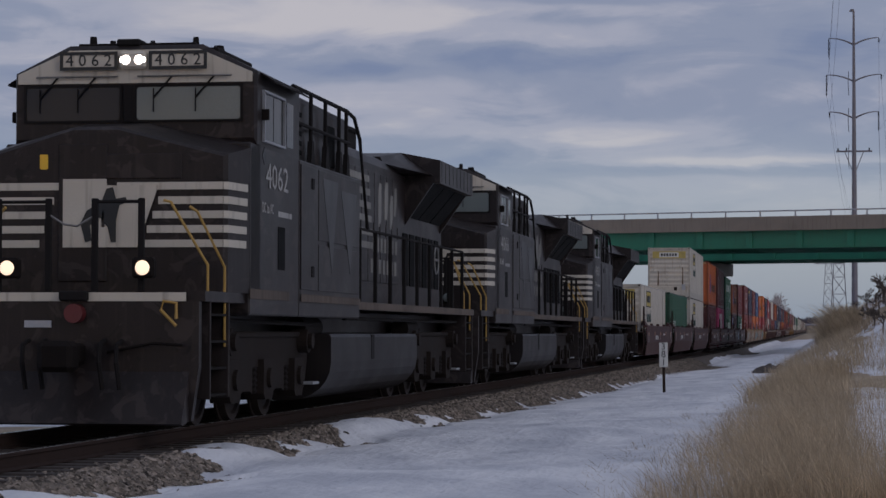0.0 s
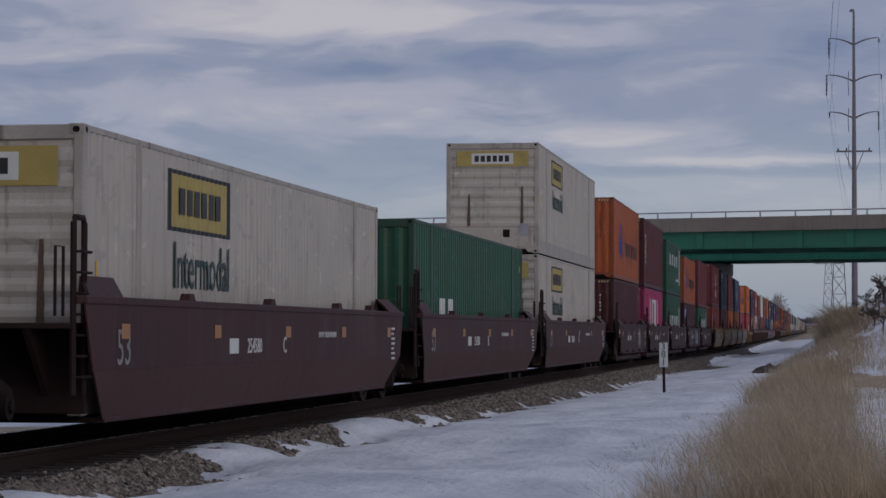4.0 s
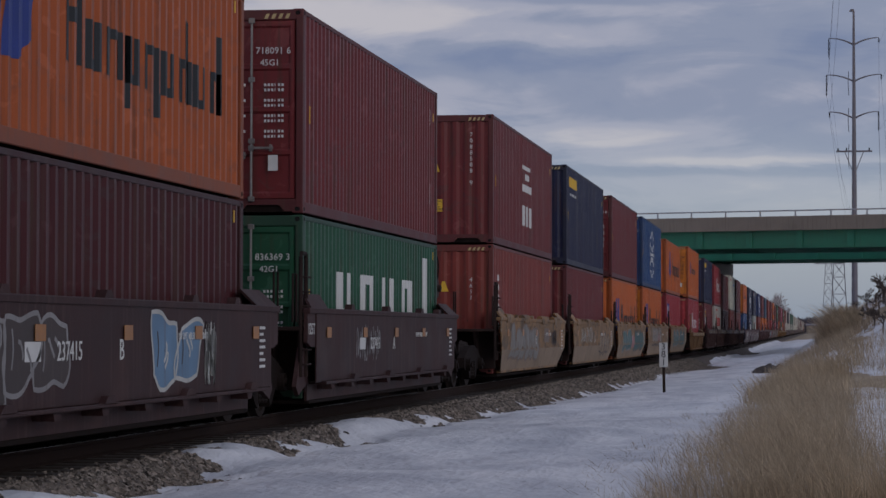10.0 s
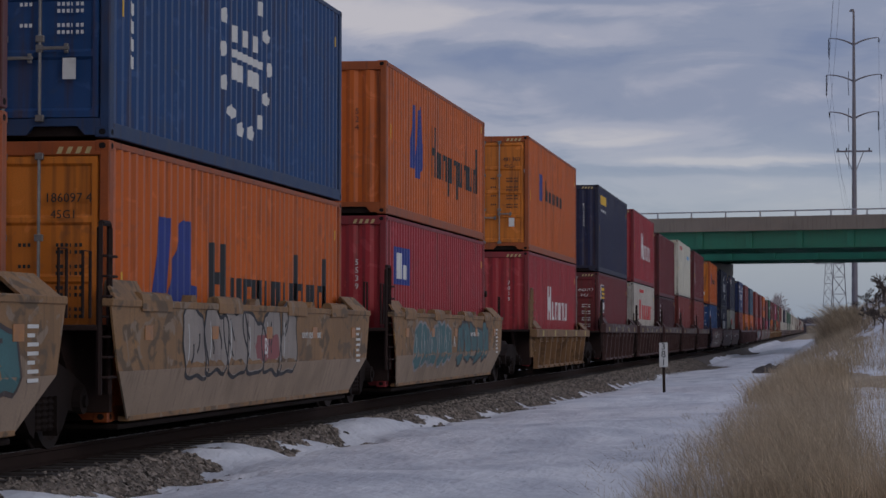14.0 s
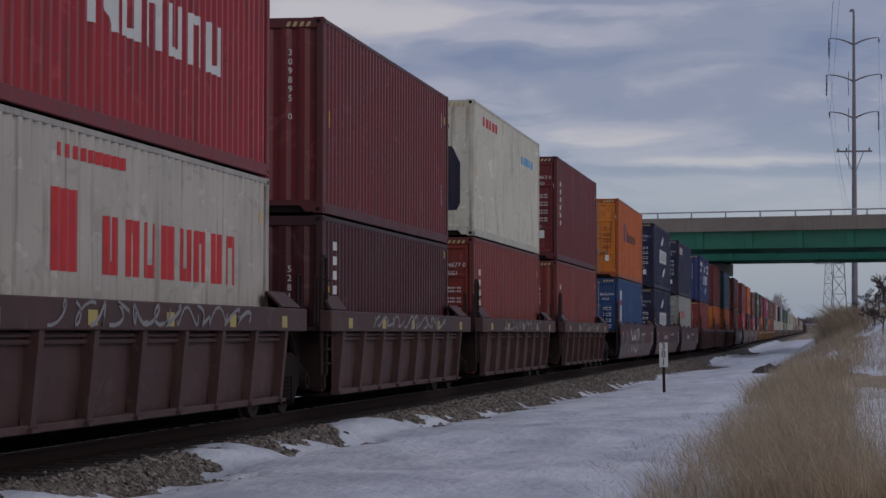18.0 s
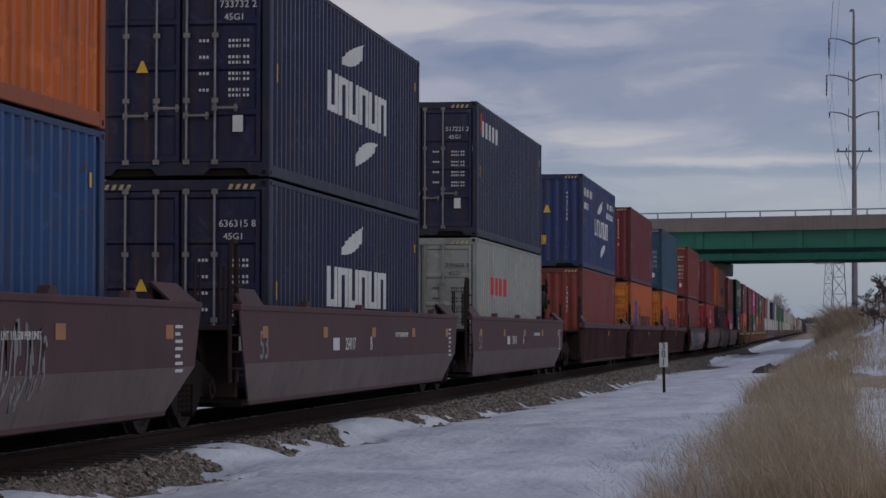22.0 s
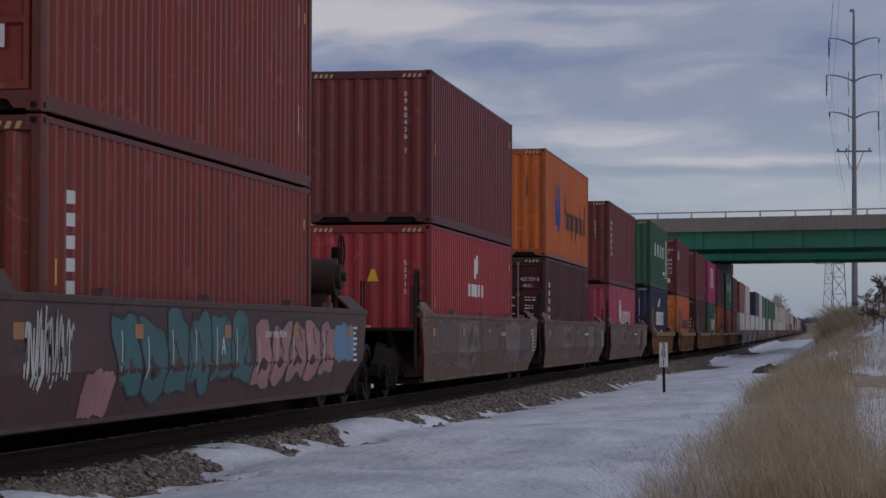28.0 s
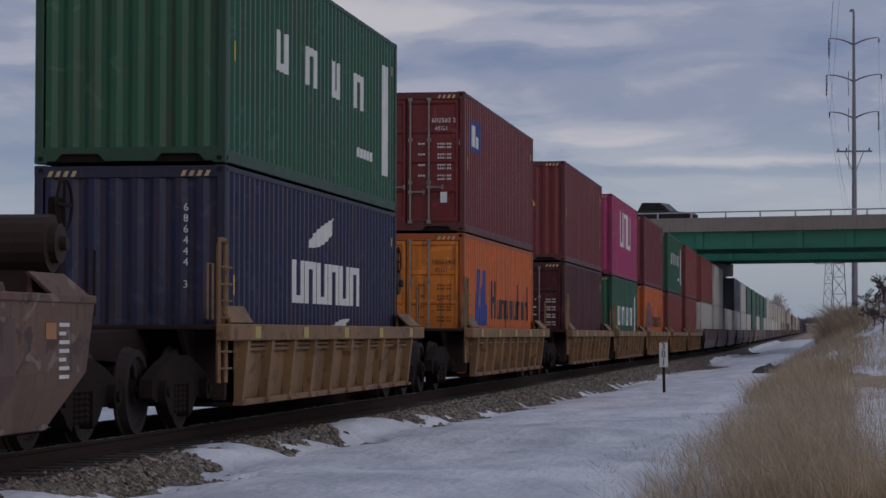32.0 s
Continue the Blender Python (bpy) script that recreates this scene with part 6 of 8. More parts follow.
    # trucks: under the joints and near both ends
    spots = [span[0] + 1.9] + [(p + q) / 2 for p, q in zip(mids, mids[1:])] + [span[1] - 1.9]
    for y in spots:
        if simple:
            t = part("truck", lambda: side_frame(1).add(*_pair(side_frame(-1))).add(*_pair(wheelset_shape(), -0.915, 0.48)).add(*_pair(wheelset_shape(), 0.915, 0.48)), "dark_steel", car, m=pose(0, y - o, 0), key="simple_truck")
        else:
            truck(car, y - o, y)
    for sy, y in ((-1, span[0]), (1, span[1])):
        part("coupler", lambda: coupler(sy), "dark_steel", car, m=pose(0, y - o - sy * 0.85, 0), key=("coup", sy))
    if gear == "both":
        y = -tub / 2 - 1.35
        part("hand_brake", lambda: Shape().lathe([(0.25, -0.015), (0.28, 0), (0.25, 0.015), (0.235, 0)], (0, 0, 0), "x", 18).box(-0.012, 0.012, -0.26, 0.26, -0.015, 0.015).box(-0.012, 0.012, -0.015, 0.015, -0.26, 0.26), "rust_red", car, "rust-red brake wheel", m=pose(0.36, y, 2.32), key="brakewheel")
        part("brake_stand", lambda: Shape().box(0.02, 0.26, -0.10, 0.10, 1.80, 2.38, 0.05).cyl((0.25, 0, 2.32), "x", 0.05, 0.12, 10).box(0.09, 0.19, -0.06, 0.06, 1.2, 1.81, 0.01), "rust_red", car, "rust-red brake stand", m=pose(0, y, 0), key="front_stand")
    if not simple and gear:
        part("brake_reservoir", lambda: Shape().cyl((-0.35, 0, 2.02), "x", 0.29, 1.3, 18).cyl((-0.43, 0, 2.02), "x", 0.2, 1.46, 14).cyl((-0.5, 0, 2.02), "x", 0.07, 1.6, 10).box(-0.2, 0.8, -0.12, 0.12, 1.2, 1.8, 0.02), "reservoir_rust", car, "rusty brown air reservoir on the end platform", m=pose(0, mids[-1] - o + tub / 2 + 1.15, 0), key="reservoir")
        wheel = part("hand_brake", lambda: Shape().lathe([(0.25, -0.015), (0.28, 0), (0.25, 0.015), (0.235, 0)], (0, 0, 0), "x", 18).box(-0.012, 0.012, -0.26, 0.26, -0.015, 0.015).box(-0.012, 0.012, -0.015, 0.015, -0.26, 0.26), "dark_steel", car, m=pose(0.95, mids[-1] - o + tub / 2 + 1.5, 2.42), key="brakewheel")
        part("brake_stand", lambda: Shape().box(0.80, 0.92, -0.08, 0.08, 1.0, 2.5, 0.02), "dark_steel", car, m=pose(0, mids[-1] - o + tub / 2 + 1.5, 0), key="brakestand")
    return car


def _pair(s, dy=0.0, dz=0.0):
    return [(x, y + dy, z + dz) for x, y, z in s.v], s.f

# ------------------------------------------------------------ the train: cars and loads, places along the line at the start
BED = 0.262


def carrier(mid):
    """The outer trucks of the car that carries a box."""
    for (a, b), _ in SPANS:
        if a <= mid <= b:
            return a + 1.9, b - 1.9
    return mid - 6, mid + 6


def stack(mid, low, high=None, **both):
    """A lower and an upper box in one well. Each: (paint, livery, options)."""
    z = BED + next((r for (a, b), r in SPANS if a <= mid <= b), 0.0)
    for spec in (low, high):
        if spec is None:
            continue
        color, livery, opt = spec
        o = dict(both)
        o.update(opt)
        container(color, mid, z, livery, **o)
        z += o.get("h", HC) + 0.022


def build_cars():
    well_car([107.8, 127.6, 147.3], "smooth", "wine", 16.3, (94.9, 159.2), numbers="254580", big=True, ride=0.06)
    well_car([169.05, 184.55, 199.75, 215.55, 231.3], "flange", "brown", 12.4, (159.2, 241.3), numbers="237415", ride=-0.035,
             spray=[(3, "bubble", "spray_soot+spray_grey+spray_grey", -4.6, -2.0, 0.5, 1.46), (3, "bubble", "spray_blue+spray_white+spray_soot", 0.9, 2.9, 0.52, 1.44), (3, "squig", "spray_white", 3.1, 3.6, 0.55, 1.3), (0, "squig", "spray_white", 2.2, 3.3, 0.6, 1.4), (4, "squig", "spray_grey", -3.5, -1.5, 0.7, 1.3)])
    well_car([251.55, 267.7, 283.35, 298.7, 314.75], "smooth", "tan", 12.4, (241.3, 324.8), numbers="", ride=-0.02,
             spray=[(0, "bubble", "spray_wash+spray_ash+dust_tan", -5.2, 0.4, 0.42, 1.38), (0, "squig", "spray_soot", 3.4, 4.6, 0.8, 1.25), (0, "blob", "spray_ash", 1.6, 2.8, 0.9, 1.3), (1, "squig", "spray_white", -4.6, -1.0, 0.8, 1.4), (1, "bubble", "dust_tan+spray_black+spray_white", 1.6, 5.0, 0.42, 1.2),
                    (2, "bubble", "spray_teal+spray_grey+spray_white", -4.6, -0.6, 0.42, 1.40), (2, "bubble", "spray_teal+spray_soot+spray_grey", 1.0, 5.6, 0.42, 1.38), (2, "blob", "spray_pink", -0.5, 0.9, 0.6, 1.1),
                    (3, "bubble", "spray_bone+spray_black+spray_white", -4.2, 1.6, 0.5, 1.58), (3, "blob", "spray_red", -0.8, 0.6, 0.8, 1.15), (4, "bubble", "spray_teal+spray_grey+spray_white", -4.9, -0.6, 0.45, 1.44), (4, "bubble", "spray_teal+spray_soot+spray_grey", 0.2, 4.6, 0.45, 1.44)])
    well_car([335.1], "chord", "ochre", 12.4, (324.8, 345.0), ride=0.05)
    well_car([354.9, 370.6, 386.3, 402.1, 418.7], "chord", "umber", 12.4, (345.0, 428.1), gear="", spray=[(u, "squig", "spray_grey", -4.5 + u * 0.3, 3.6, 1.22, 1.46) for u in range(5)])
    well_car([439.95, 459.6, 479.4], "smooth", "plum", 16.3, (428.1, 491.2), gear="both", numbers="254117", big=True, spray=[(0, "bold", "spray_white", -4.4, 0.6, 0.36, 1.42), (0, "squig", "spray_grey", -6.6, -5.0, 0.7, 1.3), (0, "squig", "spray_grey", 1.2, 3.4, 0.45, 1.3)])
    well_car([503.0, 522.7, 542.2], "ribbed", "plum", 16.3, (491.2, 553.7))
    well_car([565.3], "smooth", "mauve", 16.3, (553.7, 576.9), numbers="",
             spray=[(0, "bubble", "spray_teal+spray_black+spray_white", -4.6, 1.2, 0.36, 1.46), (0, "bubble", "spray_pink+spray_black+spray_white", 1.4, 6.4, 0.36, 1.44), (0, "blob", "spray_blue", 6.3, 7.9, 0.7, 1.3), (0, "blob", "spray_pink", -5.6, -4.5, 0.3, 0.8), (0, "squig", "spray_white", -7.4, -6.0, 0.6, 1.4)])
    well_car([588.4, 607.8, 627.9], "smooth", "dun", 16.3, (576.9, 639.7), numbers="",
             spray=[(u, k, mt, y0 + 0.4 * u, y1 - 0.3 * u, z0, z1) for u in range(3) for k, mt, y0, y1, z0, z1 in (("bubble", "spray_umber+spray_ash+spray_ash", -7.0, -2.2, 0.42, 1.44), ("bubble", "spray_soot+spray_ash+spray_umber", 2.5, 7.0, 0.42, 1.42), ("squig", "spray_ash", -1.6, 2.2, 0.5, 1.35), ("blob", "spray_umber", -6.9, -4.2, 0.55, 1.4), ("blob", "spray_ash", -4.6, -1.6, 0.42, 1.36), ("blob", "spray_umber", -1.2, 1.4, 0.6, 1.3), ("blob", "spray_ash", 2.6, 5.4, 0.45, 1.4), ("blob", "spray_umber", 5.2, 7.2, 0.5, 1.3), ("squig", "spray_soot", -4.4, -1.8, 0.5, 1.3), ("squig", "spray_soot", 2.8, 6.8, 0.5, 1.3))])
    well_car([649.2], "chord", "ochre", 12.6, (639.7, 659.4), ride=0.05)
    well_car([669.5], "chord", "ochre", 12.6, (659.4, 679.6), ride=0.05)
    well_car([689.6, 705.9, 722.2, 738.5, 754.8], "chord", "ochre", 12.6, (679.6, 764.0), ride=0.05)
    o = 775.1
    rng = random.Random(21)
    tones = ["plum", "umber", "dun", "brown", "plum"]
    k = 0
    while o < 1640:
        mids = [o, o + 19.75, o + 39.5]
        well_car(mids, "smooth", tones[k % 5], 16.3, (o - 11.1, o + 50.6), simple=True)
        for m in mids:
            LATE.append(m)
        o += 61.7
        k += 1


LATE = []


def build_loads():
    jb = dict(length=16.154, ribs=True, caution=False)
    stack(107.8, ("white", "domestic", jb))
    stack(127.6, ("green", "black_block", dict(length=16.154)))
    stack(147.3, ("white", "domestic", jb), ("white", "domestic", jb))
    stack(169.05, ("dark_maroon", "plain", dict(ident=("41008 3", ""))), ("burnt_orange", "line_orange", dict(ident=("20000 8", ""))))
    stack(184.55, ("pink", "big_three", dict(ident=("537173 5", ""), caution=False)), ("oxblood", "vertical", dict(ident=("04293 4", ""))))
    stack(199.75, ("green", "line_green_low", dict(ident=("57880 2", ""))), ("green", "line_green", dict(h=STD, door=True, ident=("", "45"))))
    stack(215.55, ("dark_maroon", "blue_square", dict(h=STD, ident=("422", ""))), ("burnt_orange", "line_orange", dict(h=STD, door=True, ident=("538311", "42G1"))))
    stack(231.3, ("green", "line_green_low", dict(h=STD, door=True, ident=("836369 3", "42G1"))), ("maroon", "few", dict(door=True, ident=("718091 6", "45G1"))))
    stack(251.55, ("brick", "vertical", dict(ident=("4611", ""))), ("maroon", "zig", dict(ident=("7088588 9", ""))))
    stack(267.7, ("maroon", "few", dict(ident=("8863", ""))), ("navy", "yellow_name", dict(ident=("6726560", ""))))
    stack(283.35, ("orange", "line_orange_low", dict(ident=("12592", ""))), ("maroon", "few", dict(door=True, ident=("475782 8", "45G1"))))
    stack(298.7, ("orange", "line_orange_low", dict(door=True, ident=("186097 4", "45G1"))), ("blue", "round_badge", dict(door=True, ident=("677022 2", "45G1"))))
    stack(314.75, ("red", "blue_square", dict(ident=("5539", ""), caution=False)), ("orange", "line_orange", dict(h=STD, ident=("524", ""))))
    stack(335.1, ("red", "red_line_low", dict(ident=("7019", ""), caution=False)), ("orange", "line_orange_small", dict(door=True, ident=("481 903", "45G1"))))
    stack(354.9, ("maroon", "lighthouse", dict(door=True, ident=("496317 7", "45G1"))), ("navy", "yellow_name", dict(ident=("677202", ""))))
    stack(370.6, ("white", "badge_text", dict(door=True, ident=("872357", "45G1"), caution=False)), ("red", "red_line", dict(ident=("777403 8", ""), caution=False)))
    stack(386.3, ("dark_maroon", "vertical", dict(h=STD, ident=("5281", ""))), ("maroon", "few", dict(ident=("309895 0", ""), caution=False)))
    stack(402.1, ("brick", "vertical", dict(door=True, ident=("424677 0", "45G1"))), ("cream", "reefer_text", dict(door=True, ident=("918482 3", ""), caution=False, ribs=True)))
    stack(418.7, ("brick", "vertical", dict(ident=("5557", ""))), ("maroon", "vertical", dict(door=True, ident=("848812 0", "45G1"))))
    stack(439.95, ("blue", "stripe_end", dict(door=True, ident=("868219 0", "45G1"), caution=False)), ("orange", "line_orange_small", dict(door=True, ident=("", ""))))
    stack(459.6, ("navy", "crescent_white", dict(door=True, ident=("636315 8", "45G1"))), ("navy", "crescent_white", dict(door=True, ident=("733732 2", "45G1"))))
    stack(479.4, ("grey", "small_red", dict(door=True, ident=("799428 3", "45G1"))), ("slate", "slate_name", dict(door=True, ident=("517221 2", "45G1"))))
    stack(503.0, ("brick", "few", dict(ident=("745401", ""), caution=False)), ("royal", "crescent_slogan", dict(ident=("4427398", ""))))
    stack(522.7, ("orange", "line_orange_low", dict(door=True, ident=("655612", "45G1"))), ("maroon", "few", dict(ident=("822294 0", ""))))
    stack(542.2, ("orange", "line_orange_low", dict(door=True, ident=("861614", "45G1"))), ("steel_blue", "few", dict(door=True, caution=False)))
    stack(565.3, ("brick", "vertical", dict(ident=("77", ""))), ("brick", "few", dict(door=True, ident=("423708 3", "45G1"))))
    stack(588.4, ("red", "seal_white", dict(ident=("55715", ""))), ("maroon", "plain", dict(ident=("0960430 7", ""), caution=False)))
    stack(607.8, ("dark_maroon", "vertical", dict(door=True, ident=("427759 0", "45G1"), caution=False)), ("orange", "line_orange", dict(ident=("1106", ""), caution=False)))
    stack(627.9, ("rose", "red_line_low", dict(caution=False, h=STD)), ("maroon", "vertical", dict(ident=("53671", ""))))
    stack(649.2, ("navy", "crescent_white", dict(ident=("686444 3", ""), caution=False)), ("green", "line_green", dict(caution=False, placard=True)))
    stack(669.5, ("orange", "line_orange_low", dict(door=True, ident=("186034 0", "45G1"))), ("maroon", "blue_square", dict(door=True, ident=("602582 2", "45G1"))))
    stack(689.6, ("dark_maroon", "few", dict(door=True)), ("maroon", "few", {}))
    stack(705.9, ("green", "line_green_low", {}), ("pink", "big_three", dict(caution=False)))
    stack(722.2, ("orange", "line_orange_low", {}), ("maroon", "few", {}))
    stack(738.5, ("brick", "few", {}), ("green", "line_green", {}))
    stack(754.8, ("brick", "few", {}), ("brick", "few", dict(door=True)))
    late = [("white", "brick"), ("white", "white"), ("white", None), ("white", "navy"), ("white", "white"), ("white", "green"), ("green", "green"), ("white", "green"), ("green", "green"), ("white", "green"),
            ("white", "white"), ("white", None), ("cream", None), ("brown", None), ("ochre", None)]
    rng = random.Random(31)
    for i, m in enumerate(LATE):
        lo, hi = late[i] if i < 13 else rng.choice([("white", "white"), ("brown", None), ("orange", None), ("cream", "white"), ("brown", "maroon")])
        stack(m, (lo, "plain", {}), (hi, "plain", {}) if hi else None, length=16.154, simple=True)


# ------------------------------------------------------------ locomotives
mat("loco_black", (0.0165, 0.0121, 0.0124), 0.45, 0, 0.35, 0.8, 0.3, (0.030, 0.024, 0.022), 0.03, 0.4, spec=0.27, mottle=[((0.033, 0.0255, 0.0245), 0.56), ((0.008, 0.006, 0.0062), 0.63)])
mat("loco_grime", (0.0092, 0.0068, 0.0064), 0.8, 0.0, 0.45, 2.0, 0.4, (0.018, 0.013, 0.011), 0.2, spec=0.15)
mat("tank_grey", (0.0115, 0.0090, 0.0098), 0.5, 0.0, 0.4, 1.2, 0.4, (0.022, 0.017, 0.015), 0.08, 0.3, spec=0.25)
mat("truck_grime", (0.0175, 0.0125, 0.0110), 0.85, 0.0, 0.45, 2.0, 0.4, (0.026, 0.020, 0.016), 0.2, spec=0.2)
mat("loco_white", (0.48, 0.44, 0.38), 0.5, 0, 0.12, 1.5, 0.25, (0.22, 0.19, 0.16), 0.02, 0.3)
mat("faded_white", (0.34, 0.335, 0.33), 0.55, 0, 0.35, 1.2, 0.5, (0.05, 0.05, 0.05), 0.02, 0.4)
mat("ghost_grey", (0.022, 0.021, 0.023), 0.45, 0, 0.3, 1.5, 0.4, (0.02, 0.02, 0.02), 0.02, 0.4)
mat("faint_white", (0.21, 0.20, 0.18), 0.5, 0, 0.35, 1.2, 0.6, (0.03, 0.03, 0.03), 0.02, 0.5)
mat("edge_white", (0.120, 0.094, 0.078), 0.7, 0, 0.4, 1.2, 0.6, (0.025, 0.018, 0.014), 0.02, 0.6, spec=0.2)
mat("cab_glass", (0.006, 0.007, 0.009), 0.08, 0, 0.1, 1.0, bump=0, spec=0.14)
mat("wind_glass", (0.010, 0.013, 0.020), 0.08, 0, 0.1, 1.0, bump=0, spec=0.3)
# grey glass of unlit lamps; on the right windshield it paints in reflected sky
mat("pale_glass", (0.13, 0.15, 0.15), 0.16, 0, 0.1, 1.0, bump=0)
mat("lamp_glow", (0.9, 0.8, 0.7), 0.3, emit=((1.0, 0.86, 0.74), 6.0), bump=0)
mat("ditch_glow", (0.9, 0.7, 0.5), 0.3, emit=((1.0, 0.72, 0.5), 1.1), bump=0)
mat("red_hose", (0.10, 0.012, 0.015), 0.5)
mat("screen", (0.0022, 0.0022, 0.0026), 0.85, 0, 0.3, 5.0, spec=0.15)


def ring_hull(sections, cap=True):
    """A skin through cross-sections: (y, [(x, z), ...]) with equal counts."""
    s = Shape()
    n = len(sections[0][1])
    vs = [(x, y, z) for y, ring in sections for x, z in ring]
    fs = []
    for k in range(len(sections) - 1):
        for i in range(n):
            j = (i + 1) % n
            fs.append((k * n + i, k * n + j, (k + 1) * n + j, (k + 1) * n + i))
    if cap:
        fs += [tuple(range(n)), tuple(range((len(sections) - 1) * n, len(sections) * n))]
    return s.add(vs, fs)


def cab_ring(w, eave, crown, low=1.36):
    return [(-w, low), (w, low), (w, eave), (w * 0.55, crown), (-w * 0.55, crown), (-w, eave)]


def hood_ring(w, top, low=1.62, r=0.22):
    return [(-w, low), (w, low), (w, top - r), (w - r * 0.3, top - r * 0.35), (w - r, top), (-w + r, top), (-w + r * 0.3, top - r * 0.35), (-w, top - r)]


def rect_plate(x0, x1, y, z0, z1, t=0.006, r=0.06):
    """A plate with cut corners that faces -y."""
    return Shape().prism([(x0 + r, z0), (x1 - r, z0), (x1, z0 + r), (x1, z1 - r), (x1 - r, z1), (x0 + r, z1), (x0, z1 - r), (x0, z0 + r)], "y", y - t, y)


def loco_truck(lo, y, y_world):
    t = part("truck", lambda: Shape().box(-0.95, 0.95, -2.9, 2.9, 0.62, 0.86, 0.05), "loco_grime", lo, m=pose(0, y, 0), key="loco_bolster")

    def frame_():
        s = Shape()
        prof = [(-2.75, 0.78), (-2.75, 1.12), (2.75, 1.12), (2.75, 0.78)]
        for c in (1.85, 0.0, -1.85):
            prof += [(c + 0.74, 0.40), (c + 0.60, 0.36), (c + 0.58, 0.70), (c - 0.58, 0.70), (c - 0.60, 0.36), (c - 0.74, 0.40)]
        s.prism(prof, "x", 1.02, 1.22)
        s.prism([(a, b) for a, b in prof], "x", -1.22, -1.02)
        s.box(1.0, 1.26, -2.8, 2.8, 1.08, 1.16, 0.02)
        return s
    part("side_frame", frame_, "truck_grime", t, "dusty cast side frame", key="loco_frame")
    for c in (1.85, 0.0, -1.85):
        part("axle_box", lambda: Shape().prism([(-0.27, 0.80), (-0.27, 0.36), (-0.2, 0.28), (0.2, 0.28), (0.27, 0.36), (0.27, 0.80)], "x", 1.04, 1.30).cyl((1.30, 0, 0.56), "x", 0.13, 0.05, 14), "truck_grime", t, m=pose(0, c, 0), key="axlebox")
        for dy in (-0.43, 0.43):
            part("coil_spring", lambda: Shape().lathe([(0.0, 0.36)] + [(0.10 + 0.02 * (k % 2), 0.36 + 0.035 * k) for k in range(11)] + [(0.0, 0.75)], (1.13, 0, 0), "z", 12), "loco_grime", t, m=pose(0, c + dy, 0), key="lspring")
        w = part("wheelset", lambda: loco_wheels(), "wheel_steel", t, m=pose(0, c, 0.53), key="loco_wheelset")
        SPINNERS.append((w, c, y_world + c, 0.53))
    for dy in (-0.95, 0.95):
        part("brake_cylinder", lambda: Shape().cyl((1.12, 0, 0.98), "x", 0.17, 0.24, 14).cyl((1.36, 0, 0.98), "x", 0.11, 0.06, 12), "truck_grime", t, m=pose(0, dy * 2.35, 0.05), key="brakecyl")
    part("footstep", lambda: Shape().box(1.22, 1.40, -0.2, 0.2, 0.42, 0.46, 0.01), "galvanised", t, m=pose(0, 2.55, 0.0), key="fstep")


def loco_wheels():
    s = Shape()
    for sx in (1, -1):
        s.lathe([(0.1, -0.075 * sx), (0.14, -0.06 * sx), (0.38, -0.035 * sx), (0.43, -0.07 * sx), (0.555, -0.075 * sx), (0.56, -0.045 * sx), (0.532, -0.035 * sx), (0.525, 0.065 * sx), (0.45, 0.068 * sx), (0.42, 0.03 * sx), (0.17, 0.015 * sx), (0.13, 0.06 * sx), (0.1, 0.06 * sx)], (sx * 0.75, 0, 0), "x", 26)
        s.box(sx * 0.80, sx * 0.83, -0.05, 0.05, 0.18, 0.38, 0.01)
    s.cyl((-1.1, 0, 0), "x", 0.09, 2.2, 12)
    return s


def step_well(lo, y, sy):
    """Corner steps with their yellow grab rails."""
    for sx in (1, -1):
        w = part("step_well", lambda: Shape().box(sx * 1.02, sx * 1.08, -0.42, 0.42, 0.38, 1.6, 0.01).box(sx * 1.08, sx * 1.5, -0.46, -0.42, 0.38, 1.6, 0.01).box(sx * 1.08, sx * 1.5, 0.42, 0.46, 0.38, 1.6, 0.01), "loco_black", lo, m=pose(0, y, 0), key=("stepwell", sx))
        for k in range(4):
            part("step", lambda: Shape().box(sx * 1.08, sx * 1.48, -0.40, 0.40, -0.015, 0.015, 0.005), "loco_grime", w, m=pose(0, 0, 0.42 + 0.31 * k), key=("tread", sx))
        for dy in (-0.40, 0.40):
            part("grab_rail", lambda: grab_rail(sx, dy, sy), "yellow_rail", w, "yellow hand rail", key=("grabr", sx, dy, sy))


def grab_rail(sx, dy, sy):
    """Leans in from the step to the end rail; sy is +1 at the front."""
    outer = dy * sy < 0            # the one next to the end of the locomotive
    top = (sx * 0.98, -0.62 * sy, 2.66) if outer else (sx * 1.12, 0.02 * sy, 2.62)
    mid = (sx * 1.06, -0.60 * sy, 2.64) if outer else (sx * 1.20, 0.08 * sy, 2.56)
    return Shape().tube([(sx * 1.45, dy, 1.2 if outer else 0.98), (sx * 1.45, dy, 1.92), mid, top], 0.017, 7)


